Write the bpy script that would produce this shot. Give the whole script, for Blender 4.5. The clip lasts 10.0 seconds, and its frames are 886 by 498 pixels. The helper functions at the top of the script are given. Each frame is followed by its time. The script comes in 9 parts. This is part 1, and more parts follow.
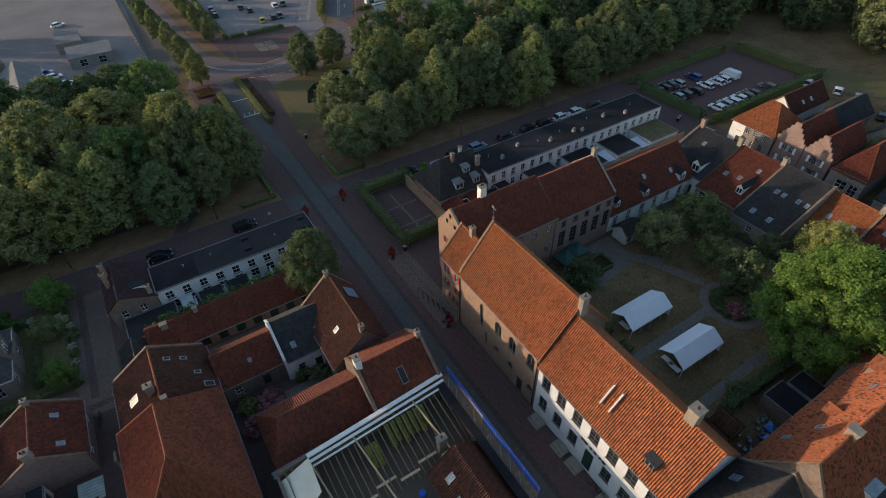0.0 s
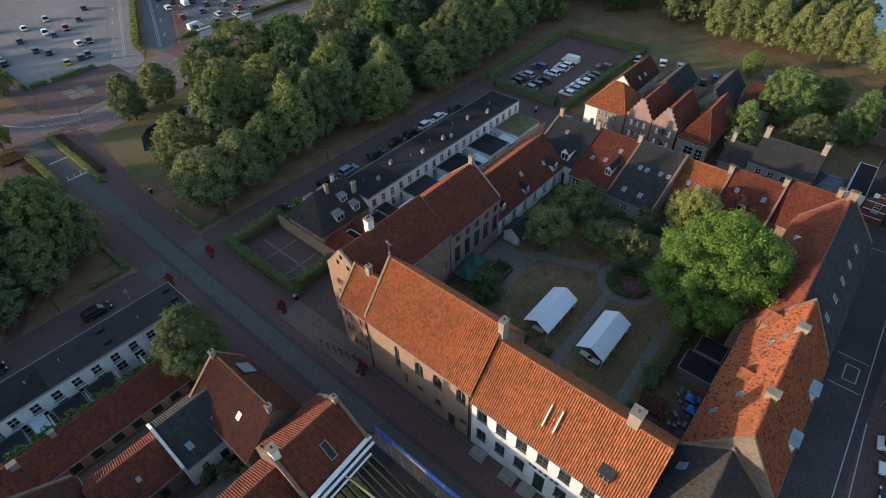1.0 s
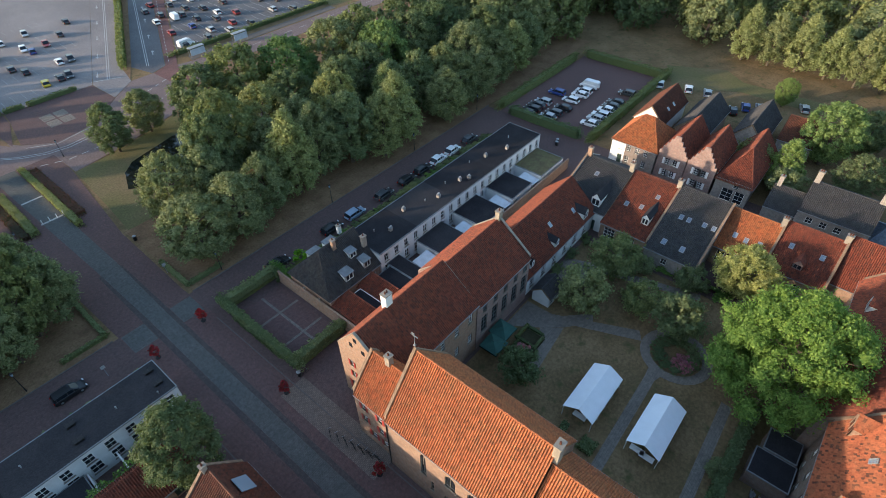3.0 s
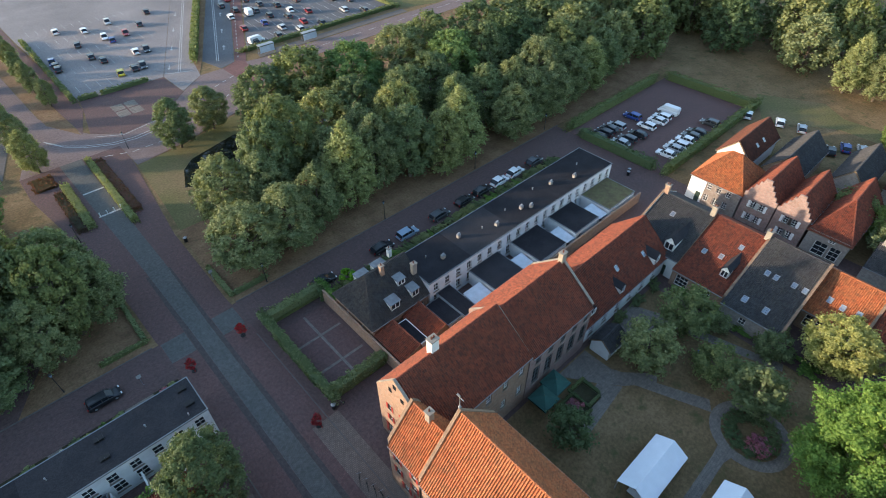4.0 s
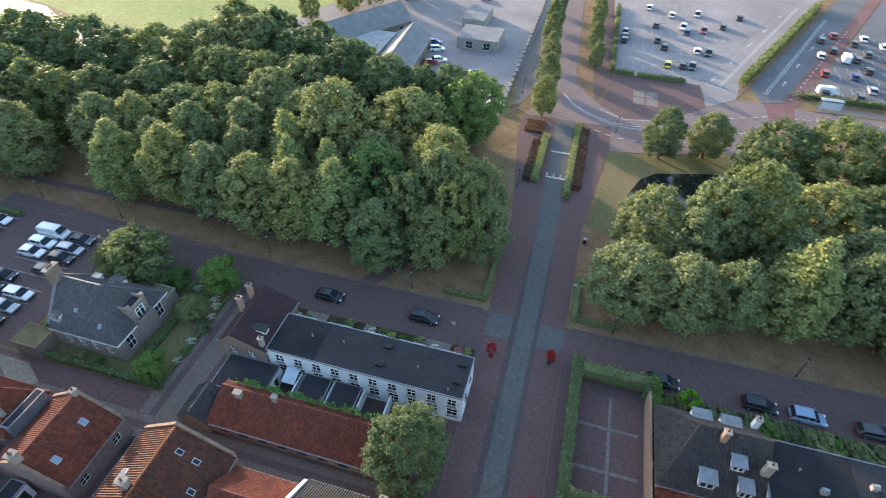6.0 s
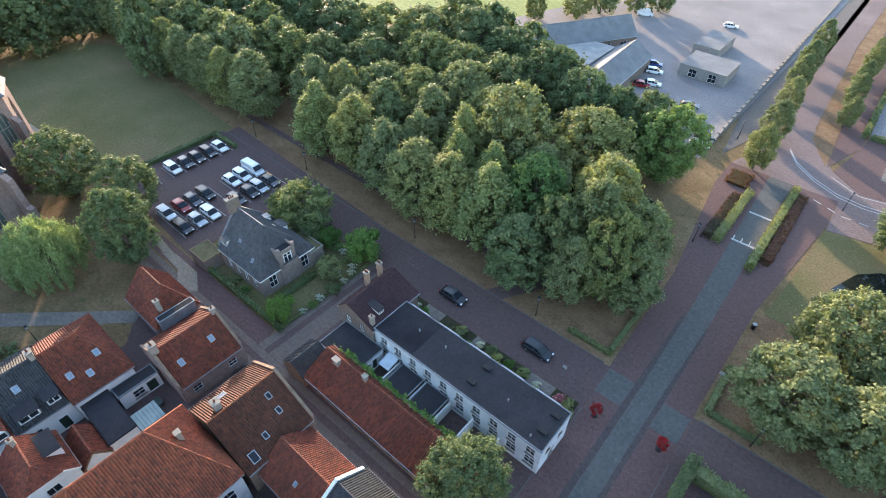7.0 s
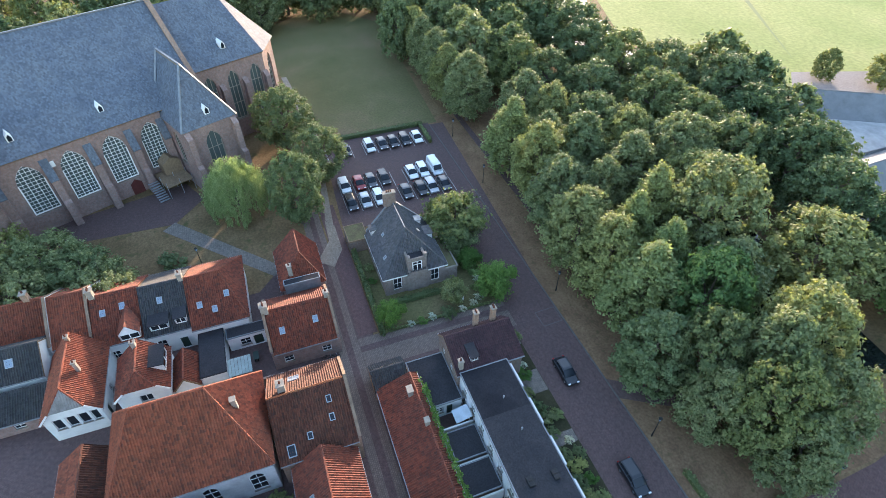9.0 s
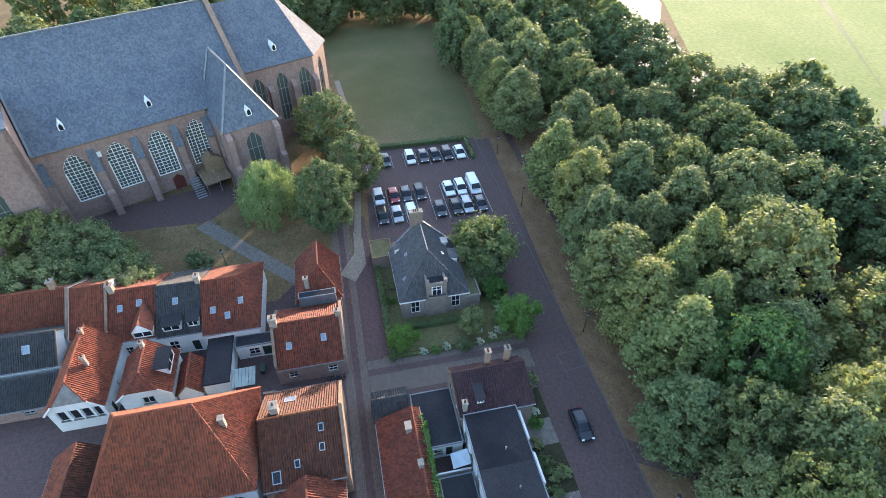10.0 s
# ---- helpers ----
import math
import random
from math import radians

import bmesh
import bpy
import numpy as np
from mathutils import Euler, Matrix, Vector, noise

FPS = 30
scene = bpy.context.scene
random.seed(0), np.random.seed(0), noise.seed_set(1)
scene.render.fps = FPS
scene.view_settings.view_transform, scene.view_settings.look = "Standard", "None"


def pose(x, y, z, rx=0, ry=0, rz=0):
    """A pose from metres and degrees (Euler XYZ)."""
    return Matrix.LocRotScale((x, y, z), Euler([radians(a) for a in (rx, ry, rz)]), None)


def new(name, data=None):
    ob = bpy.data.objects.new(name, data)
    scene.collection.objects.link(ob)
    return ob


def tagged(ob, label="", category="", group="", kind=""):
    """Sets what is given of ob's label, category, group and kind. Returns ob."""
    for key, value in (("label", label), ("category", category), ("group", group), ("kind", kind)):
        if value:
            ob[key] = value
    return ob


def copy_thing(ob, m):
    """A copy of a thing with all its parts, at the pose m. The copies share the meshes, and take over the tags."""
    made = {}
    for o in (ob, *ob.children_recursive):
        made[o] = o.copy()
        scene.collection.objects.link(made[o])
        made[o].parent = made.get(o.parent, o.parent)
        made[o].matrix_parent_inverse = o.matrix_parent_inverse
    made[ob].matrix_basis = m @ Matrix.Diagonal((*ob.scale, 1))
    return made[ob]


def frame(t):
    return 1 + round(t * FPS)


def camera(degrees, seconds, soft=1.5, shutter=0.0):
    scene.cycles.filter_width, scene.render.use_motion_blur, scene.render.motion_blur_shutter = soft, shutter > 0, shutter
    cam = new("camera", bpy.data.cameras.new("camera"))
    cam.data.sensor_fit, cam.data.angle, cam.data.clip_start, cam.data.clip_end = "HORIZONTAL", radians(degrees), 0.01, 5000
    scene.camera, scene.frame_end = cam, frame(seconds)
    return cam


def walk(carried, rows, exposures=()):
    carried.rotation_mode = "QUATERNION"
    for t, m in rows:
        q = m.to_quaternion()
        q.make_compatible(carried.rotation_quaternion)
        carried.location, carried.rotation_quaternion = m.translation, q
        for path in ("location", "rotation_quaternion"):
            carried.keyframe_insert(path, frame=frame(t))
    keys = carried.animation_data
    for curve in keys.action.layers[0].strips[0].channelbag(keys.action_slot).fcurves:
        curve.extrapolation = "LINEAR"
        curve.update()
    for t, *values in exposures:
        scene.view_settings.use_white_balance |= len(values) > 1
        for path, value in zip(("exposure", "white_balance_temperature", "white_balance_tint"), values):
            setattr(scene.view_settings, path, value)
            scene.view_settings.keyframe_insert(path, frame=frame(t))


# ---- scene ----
# camera: seconds, place, yaw, pitch, roll about the view
cam = camera(79.56, 10.0, 0.6, 0.13)
PATH = [
    (0.0, -22.540, 0.005, 63.484, -31.089, -42.598, -1.625),
    (0.5, -21.403, 3.337, 63.362, -39.870, -42.655, -1.595),
    (1.0, -19.980, 6.634, 63.374, -48.499, -42.773, -1.578),
    (1.5, -18.433, 9.960, 63.432, -54.039, -42.832, -1.417),
    (2.0, -16.644, 13.147, 63.468, -55.281, -42.814, -1.189),
    (2.5, -14.565, 16.236, 63.459, -52.817, -42.735, -0.959),
    (2.7, -13.651, 17.428, 63.456, -51.100, -42.683, -0.865),
    (3.8, -8.436, 23.820, 63.331, -45.559, -42.542, -0.413),
    (4.0, -7.490, 24.966, 63.253, -42.613, -42.546, -0.252),
    (4.5, -5.281, 27.753, 62.969, -31.074, -42.811, 0.169),
    (5.0, -2.972, 30.601, 62.474, -16.257, -42.778, 0.583),
    (5.5, -0.881, 33.399, 61.933, -1.553, -42.815, 1.006),
    (6.0, 0.932, 36.262, 61.397, 14.907, -42.972, 1.296),
    (6.2, 1.622, 37.401, 61.220, 21.774, -43.055, 1.391),
    (7.3, 4.152, 43.890, 60.569, 45.455, -43.119, 0.638),
    (7.5, 4.273, 45.167, 60.455, 49.544, -43.086, 0.618),
    (8.0, 4.179, 48.460, 60.253, 60.022, -43.037, 0.553),
    (8.5, 3.689, 51.825, 60.211, 67.038, -42.999, 0.375),
    (9.0, 2.716, 54.945, 60.146, 69.494, -42.876, 0.195),
    (9.5, 1.237, 57.833, 60.008, 72.571, -42.743, 0.160),
    (10.0, -0.690, 60.719, 59.940, 77.530, -42.515, 0.215),
]
EXPOSURES = [(0.0, 0.82, 6250, 15), (0.5, 1.14, 6200, 15), (1.0, 1.3, 6150, 14), (2.5, 1.65, 6000, 13), (4.0, 2.02, 6000, 13), (5.5, 2.42, 6050, 15), (7.5, 2.76, 6050, 17), (10.0, 2.8, 5950, 17)]
walk(cam, [(t, pose(x, y, z, 90 + p, 0, yaw) @ pose(0, 0, 0, 0, 0, r)) for t, x, y, z, yaw, p, r in PATH], EXPOSURES)

# ---- light ----
SUN_YAW, SUN_ELEV = 55.0, 10.0   # the sun stands low, ahead-left of the street
world = bpy.data.worlds.new("sky")
scene.world = world
world.use_nodes = True
wn = world.node_tree
sky = wn.nodes.new("ShaderNodeTexSky")
sky.sky_type, sky.sun_disc = "NISHITA", False
sky.sun_elevation, sky.sun_rotation = radians(SUN_ELEV), radians(-SUN_YAW)
sky.dust_density, sky.air_density, sky.ozone_density = 1.0, 1.3, 1.7
wn.links.new(sky.outputs[0], wn.nodes["Background"].inputs[0])
wn.nodes["Background"].inputs[1].default_value = 0.14
sun_dir = Vector((-math.sin(radians(SUN_YAW)) * math.cos(radians(SUN_ELEV)), math.cos(radians(SUN_YAW)) * math.cos(radians(SUN_ELEV)), math.sin(radians(SUN_ELEV))))
lamp = bpy.data.lights.new("sun", "SUN")
lamp.energy, lamp.angle, lamp.color = 2.3, radians(1.0), (1.0, 0.76, 0.50)
sun = new("sun", lamp)
sun.rotation_euler = (-sun_dir).to_track_quat("-Z", "Y").to_euler()
sun.location = (0, 0, 150)


# ---- materials ----
def nodes_of(name, rough=0.8, metal=0.0, spec=0.3):
    m = bpy.data.materials.new(name)
    m.use_nodes = True
    t = m.node_tree
    b = t.nodes["Principled BSDF"]
    b.inputs["Roughness"].default_value = rough
    b.inputs["Metallic"].default_value = metal
    b.inputs["Specular IOR Level"].default_value = spec
    return m, t, b


def ramp(t, fac, stops):
    r = t.nodes.new("ShaderNodeValToRGB")
    e = r.color_ramp.elements
    while len(e) < len(stops):
        e.new(0.5)
    for el, (p, c) in zip(e, stops):
        el.position, el.color = p, (*c, 1)
    t.links.new(fac, r.inputs[0])
    return r.outputs[0]


def coord(t, which="Object"):
    return t.nodes.new("ShaderNodeTexCoord").outputs[which]


def noise_tex(t, vec, scale, detail=4.0, rough=0.6):
    n = t.nodes.new("ShaderNodeTexNoise")
    n.inputs["Scale"].default_value, n.inputs["Detail"].default_value, n.inputs["Roughness"].default_value = scale, detail, rough
    t.links.new(vec, n.inputs["Vector"])
    return n.outputs["Fac"]


def mix(t, fac, a, b, how="MIX"):
    m = t.nodes.new("ShaderNodeMix")
    m.data_type, m.blend_type = "RGBA", how
    for sock, val in ((m.inputs[0], fac), (m.inputs[6], a), (m.inputs[7], b)):
        if isinstance(val, (int, float)):
            sock.default_value = val
        elif isinstance(val, tuple):
            sock.default_value = (*val, 1)
        else:
            t.links.new(val, sock)
    return m.outputs[2]


def bump(t, b, height, strength=0.4, dist=0.03):
    n = t.nodes.new("ShaderNodeBump")
    n.inputs["Strength"].default_value, n.inputs["Distance"].default_value = strength, dist
    t.links.new(height, n.inputs["Height"])
    t.links.new(n.outputs[0], b.inputs["Normal"])


def scaled(t, vec, sx, sy, sz=1.0):
    m = t.nodes.new("ShaderNodeMapping")
    m.inputs["Scale"].default_value = (sx, sy, sz)
    t.links.new(vec, m.inputs["Vector"])
    return m.outputs[0]


def plain(name, c, var=0.25, scale=1.5, rough=0.8, metal=0.0, spec=0.3, fine=14.0, bumpy=0.2):
    """A paint, plaster, cloth or metal: two scales of noise on one colour."""
    m, t, b = nodes_of(name, rough, metal, spec)
    v = coord(t)
    big, small = noise_tex(t, v, scale), noise_tex(t, v, fine, 2.0)
    lo, hi = tuple(x * (1 - var) for x in c), tuple(min(1, x * (1 + var * 0.6)) for x in c)
    base = ramp(t, big, [(0.3, lo), (0.7, hi)])
    t.links.new(mix(t, 0.25, base, ramp(t, small, [(0.35, lo), (0.65, hi)])), b.inputs["Base Color"])
    if bumpy:
        bump(t, b, small, bumpy, 0.02)
    return m


def pantile(name, c, dark, moss, mossy=0.5, dots=0.1, spot=0.5):
    """Fired clay tiles: each tile its own tone, soot and lichen in drifts over many tiles."""
    m, t, b = nodes_of(name, 0.75, 0, 0.25)
    uv = coord(t, "UV")
    sn = t.nodes.new("ShaderNodeVectorMath")
    sn.operation = "FLOOR"
    t.links.new(scaled(t, uv, 1 / 0.27, 1 / 0.34), sn.inputs[0])
    wn_ = t.nodes.new("ShaderNodeTexWhiteNoise")
    wn_.noise_dimensions = "2D"
    t.links.new(sn.outputs[0], wn_.inputs["Vector"])
    tile = ramp(t, wn_.outputs["Value"], [(0.0, tuple(x * 0.74 for x in c)), (0.5, c), (1.0, tuple(min(1, x * 1.24) for x in c))])
    own = t.nodes.new("ShaderNodeSeparateColor")
    t.links.new(wn_.outputs["Color"], own.inputs[0])
    v = coord(t)
    tile = mix(t, 1.0, tile, ramp(t, noise_tex(t, v, 0.35, 5, 0.65), [(0.3, (0.78, 0.8, 0.84)), (0.5, (1.0,) * 3), (0.72, (1.16, 1.12, 1.05))]), "MULTIPLY")
    tile = mix(t, ramp(t, own.outputs["Green"], [(dots, (spot,) * 3), (dots + 0.02, (0, 0, 0))]), tile, dark)
    drift = ramp(t, noise_tex(t, v, 0.8, 7, 0.7), [(0.42, (0, 0, 0)), (0.72, (1, 1, 1))])
    col = mix(t, mix(t, mossy, (0, 0, 0), drift), tile, moss)
    soot = ramp(t, noise_tex(t, v, 5.5, 5, 0.75), [(0.5, (0, 0, 0)), (0.64, (0.85,) * 3)])
    col = mix(t, mix(t, 0.7, (0, 0, 0), soot), col, dark)
    speck = ramp(t, noise_tex(t, v, 2.6, 6, 0.75), [(0.58, (0, 0, 0)), (0.66, (0.8, 0.8, 0.8))])
    col = mix(t, mix(t, 0.5, (0, 0, 0), speck), col, moss)
    t.links.new(col, b.inputs["Base Color"])
    bump(t, b, noise_tex(t, v, 18, 3), 0.35, 0.02)
    return m


def courses(name, c1, c2, mortar, w, h, offset=0.5, stain=(0.1, 0.08, 0.06), amount=0.35, src="UV", rough=0.85, size=0.02):
    """Brick, slate or paving in courses, with stains in drifts."""
    m, t, b = nodes_of(name, rough, 0, 0.25)
    v = coord(t, src)
    br = t.nodes.new("ShaderNodeTexBrick")
    br.offset = offset
    for k, val in (("Scale", 1.0), ("Mortar Size", size), ("Brick Width", w), ("Row Height", h), ("Bias", 0.0)):
        br.inputs[k].default_value = val
    br.inputs["Color1"].default_value, br.inputs["Color2"].default_value, br.inputs["Mortar"].default_value = (*c1, 1), (*c2, 1), (*mortar, 1)
    t.links.new(v, br.inputs["Vector"])
    o = coord(t)
    big = ramp(t, noise_tex(t, o, 0.3, 6), [(0.4, (0, 0, 0)), (0.75, (1, 1, 1))])
    mid = ramp(t, noise_tex(t, o, 2.2, 4), [(0.35, (0.8,) * 3), (0.7, (1.15,) * 3)])
    col = mix(t, mix(t, amount, (0, 0, 0), big), br.outputs["Color"], stain)
    col = mix(t, 1.0, col, mid, "MULTIPLY")
    t.links.new(col, b.inputs["Base Color"])
    bump(t, b, mix(t, 0.5, br.outputs["Fac"], noise_tex(t, o, 9, 3)), 0.3, -0.015)
    return m


def ground_mat(name, stops, scale=0.12, fine=3.0, rough=0.95, worn=None):
    """Grass, soil or asphalt: patches over metres, blades or grit below that."""
    m, t, b = nodes_of(name, rough, 0, 0.15)
    v = coord(t)
    big = noise_tex(t, v, scale, 7, 0.62)
    small = noise_tex(t, v, fine, 5, 0.7)
    col = ramp(t, big, stops)
    col = mix(t, 1.0, col, ramp(t, small, [(0.3, (0.66,) * 3), (0.7, (1.3,) * 3)]), "MULTIPLY")
    if worn:
        col = mix(t, ramp(t, noise_tex(t, v, scale * 3.3, 5), [(0.55, (0, 0, 0)), (0.7, (1, 1, 1))]), col, worn)
    t.links.new(col, b.inputs["Base Color"])
    bump(t, b, small, 0.5, 0.05)
    return m


def leaf_mat(name, c1, c2, c3, glow=0.42):
    m, t, b = nodes_of(name, 0.6, 0, 0.2)
    g = t.nodes.new("ShaderNodeNewGeometry")
    ob = t.nodes.new("ShaderNodeObjectInfo")
    col = ramp(t, g.outputs["Random Per Island"], [(0.0, c1), (0.55, c2), (1.0, c3)])
    tone = ramp(t, ob.outputs["Random"], [(0.0, (0.72, 0.82, 0.8)), (0.5, (1, 1, 1)), (1.0, (1.22, 1.14, 0.92))])
    col = mix(t, 1.0, col, tone, "MULTIPLY")
    t.links.new(col, b.inputs["Base Color"])
    tr = t.nodes.new("ShaderNodeBsdfTranslucent")
    t.links.new(mix(t, 1.0, col, (0.98, 1.0, 0.6), "MULTIPLY"), tr.inputs["Color"])
    ms = t.nodes.new("ShaderNodeMixShader")
    ms.inputs[0].default_value = glow
    t.links.new(b.outputs[0], ms.inputs[1])
    t.links.new(tr.outputs[0], ms.inputs[2])
    t.links.new(ms.outputs[0], t.nodes["Material Output"].inputs["Surface"])
    return m


M = {}
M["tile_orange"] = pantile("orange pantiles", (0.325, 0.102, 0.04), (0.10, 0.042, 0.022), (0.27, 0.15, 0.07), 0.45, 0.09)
M["tile_hall"] = pantile("orange red pantiles", (0.220, 0.062, 0.033), (0.062, 0.032, 0.025), (0.167, 0.069, 0.040), 0.35, 0.13)
M["tile_red"] = pantile("red pantiles", (0.184, 0.049, 0.027), (0.045, 0.025, 0.020), (0.095, 0.052, 0.036), 0.4, 0.12)
M["tile_spotted"] = pantile("red tiles spotted with soot", (0.27, 0.078, 0.034), (0.045, 0.02, 0.015), (0.26, 0.13, 0.065), 0.4, 0.11, 0.85)
M["tile_brown"] = pantile("brown weathered pantiles", (0.115, 0.041, 0.025), (0.038, 0.024, 0.019), (0.076, 0.047, 0.030), 0.4, 0.1)
M["tile_grey"] = pantile("grey glazed pantiles", (0.054, 0.054, 0.057), (0.029, 0.029, 0.031), (0.077, 0.068, 0.054), 0.4, 0.08)
M["tile_mottled"] = pantile("patchy grey and red tiles", (0.05, 0.048, 0.049), (0.02, 0.02, 0.022), (0.085, 0.065, 0.048), 0.6, 0.15)
M["tile_slate"] = pantile("dark blue grey slates", (0.05, 0.052, 0.062), (0.03, 0.03, 0.035), (0.07, 0.068, 0.07), 0.3, 0.08)
M["tile_purple"] = pantile("dark purple tiles", (0.06, 0.03, 0.034), (0.03, 0.018, 0.02), (0.055, 0.04, 0.038), 0.3, 0.08)
M["slate"] = pantile("blue grey slate", (0.108, 0.125, 0.155), (0.062, 0.072, 0.088), (0.13, 0.145, 0.165), 0.4, 0.1, 0.45)
M["brick"] = courses("old brown brick", (0.261, 0.135, 0.088), (0.351, 0.203, 0.135), (0.279, 0.211, 0.162), 0.24, 0.075, stain=(0.270, 0.180, 0.122), amount=0.5)
M["brick_pink"] = courses("pale red brick", (0.25, 0.135, 0.11), (0.33, 0.195, 0.165), (0.26, 0.21, 0.19), 0.24, 0.075, stain=(0.16, 0.11, 0.1), amount=0.45)
M["brick_dark"] = courses("dark brick", (0.17, 0.10, 0.075), (0.23, 0.14, 0.10), (0.2, 0.18, 0.16), 0.24, 0.075, stain=(0.1, 0.08, 0.07), amount=0.4)
M["brick_villa"] = courses("brown villa brick", (0.19, 0.15, 0.125), (0.25, 0.195, 0.165), (0.24, 0.21, 0.19), 0.24, 0.075, amount=0.25)
M["tile_villa"] = pantile("worn grey slates", (0.085, 0.085, 0.092), (0.05, 0.05, 0.055), (0.115, 0.105, 0.09), 0.5, 0.1)
M["brick_red"] = courses("deep red brick", (0.15, 0.032, 0.026), (0.19, 0.045, 0.035), (0.15, 0.075, 0.06), 0.24, 0.075, stain=(0.08, 0.03, 0.026), amount=0.3)
M["fibre_sheet"] = plain("pale grey roof sheet", (0.17, 0.172, 0.178), 0.3, 0.4, 0.8)
M["brick_grey"] = courses("grey brown brick", (0.24, 0.21, 0.19), (0.3, 0.26, 0.23), (0.3, 0.28, 0.26), 0.24, 0.075, amount=0.25)
M["plaster"] = plain("white lime plaster", (0.681, 0.681, 0.662), 0.14, 0.8, 0.85)
M["plaster_blue"] = plain("white wall paint", (0.616, 0.634, 0.651), 0.18, 0.7, 0.85)
M["stone"] = plain("pale sandstone", (0.27, 0.24, 0.2), 0.3, 1.2, 0.9)
M["coping"] = plain("weathered brick coping", (0.21, 0.145, 0.10), 0.4, 1.6, 0.9)
# cream pushed up in place of the sunlight that the hall blocks
M["cream_cloth"] = plain("cream dust sheet", (0.82, 0.76, 0.6), 0.1, 0.8, 0.8, bumpy=0.1)
M["door_red"] = plain("dark red church door", (0.1, 0.026, 0.022), 0.3, 2.0, 0.7)
M["roof_pale"] = plain("pale roof sheeting", (0.32, 0.31, 0.3), 0.3, 0.5, 0.85)
M["plaster_old"] = plain("stained grey white plaster", (0.47, 0.48, 0.49), 0.45, 0.5, 0.9)
M["zinc_blue"] = plain("blue grey sheet zinc", (0.24, 0.30, 0.34), 0.25, 1.2, 0.5, 0.2)
M["cement"] = plain("grey cement rendered tiles", (0.23, 0.21, 0.19), 0.35, 1.4, 0.9)
M["lead"] = plain("grey lead", (0.2, 0.215, 0.23), 0.3, 1.2, 0.55, 0.3)
M["zinc"] = plain("dull zinc", (0.32, 0.34, 0.36), 0.2, 1.5, 0.5, 0.5)
M["white_paint"] = plain("white painted wood", (0.78, 0.78, 0.76), 0.08, 2.0, 0.5, bumpy=0.05)
M["grey_sash"] = plain("grey weathered sash paint", (0.16, 0.165, 0.16), 0.2, 2.0, 0.6, bumpy=0.05)
M["dark_paint"] = plain("dark green paint", (0.025, 0.045, 0.035), 0.2, 2.0, 0.45, bumpy=0.05)
M["red_paint"] = plain("red painted shutter", (0.33, 0.04, 0.03), 0.2, 2.0, 0.55)
M["blue_paint"] = plain("blue scaffold paint", (0.03, 0.09, 0.42), 0.2, 2.0, 0.5)
M["black"] = plain("black rubber", (0.02, 0.02, 0.02), 0.2, 4.0, 0.7)
M["iron"] = plain("dark cast iron", (0.035, 0.035, 0.035), 0.3, 4.0, 0.5, 0.6)
M["wood"] = plain("weathered wood", (0.23, 0.16, 0.10), 0.4, 3.0, 0.85)
M["pale_wood"] = plain("fresh pale timber", (0.52, 0.40, 0.25), 0.25, 3.0, 0.8)
M["bitumen"] = ground_mat("dark roofing felt", [(0.3, (0.013, 0.013, 0.016)), (0.5, (0.02, 0.02, 0.024)), (0.75, (0.032, 0.031, 0.034))], 0.22, 6, 0.92)
M["bitumen_grey"] = ground_mat("grey roofing felt", [(0.3, (0.025, 0.025, 0.029)), (0.7, (0.038, 0.037, 0.041))], 0.35, 6, 0.85)
M["gravel_roof"] = ground_mat("mossy gravel roof", [(0.3, (0.09, 0.07, 0.045)), (0.6, (0.13, 0.12, 0.06)), (0.8, (0.08, 0.1, 0.04))], 0.9, 7)
M["glass_sheet"] = plain("dusty greenish glass sheet", (0.27, 0.32, 0.30), 0.3, 1.0, 0.35)
M["corrugated"] = plain("pale corrugated sheet", (0.50, 0.55, 0.60), 0.2, 1.0, 0.5)
M["tent"] = plain("white tent cloth", (0.80, 0.82, 0.86), 0.06, 0.8, 0.6, bumpy=0.1)
M["green_cloth"] = plain("dark green canvas", (0.03, 0.09, 0.075), 0.25, 1.2, 0.8)
M["blue_cloth"] = plain("blue canvas", (0.04, 0.16, 0.42), 0.2, 1.2, 0.8)
M["yellow_wool"] = plain("yellow insulation", (0.15, 0.16, 0.035), 0.6, 2.5, 0.9)
M["bark"] = plain("grey bark", (0.12, 0.095, 0.07), 0.4, 5.0, 0.95, bumpy=0.6)
M["kerb"] = plain("grey concrete kerb", (0.12, 0.105, 0.095), 0.25, 1.5, 0.9)
M["line"] = plain("worn white road paint", (0.384, 0.384, 0.372), 0.3, 2.0, 0.8)
M["glass"] = nodes_of("window glass", 0.06, 0, 0.3)[0]
M["glass"].node_tree.nodes["Principled BSDF"].inputs["Base Color"].default_value = (0.018, 0.022, 0.028, 1)
M["glass_sky"] = nodes_of("skylight glass", 0.12, 0, 1.0)[0]
M["glass_sky"].node_tree.nodes["Principled BSDF"].inputs["Base Color"].default_value = (0.2, 0.25, 0.31, 1)
M["glass_lead"] = nodes_of("old leaded glass", 0.25, 0, 0.8)[0]
M["glass_lead"].node_tree.nodes["Principled BSDF"].inputs["Base Color"].default_value = (0.07, 0.09, 0.09, 1)
M["road"] = courses("brown brick roadway", (0.115, 0.071, 0.066), (0.146, 0.090, 0.082), (0.082, 0.059, 0.056), 0.22, 0.11, stain=(0.086, 0.062, 0.059), amount=0.5, src="Object")
M["red_pave"] = courses("red brown street brick", (0.131, 0.071, 0.065), (0.164, 0.090, 0.082), (0.090, 0.063, 0.059), 0.22, 0.11, stain=(0.098, 0.063, 0.057), amount=0.5, src="Object")
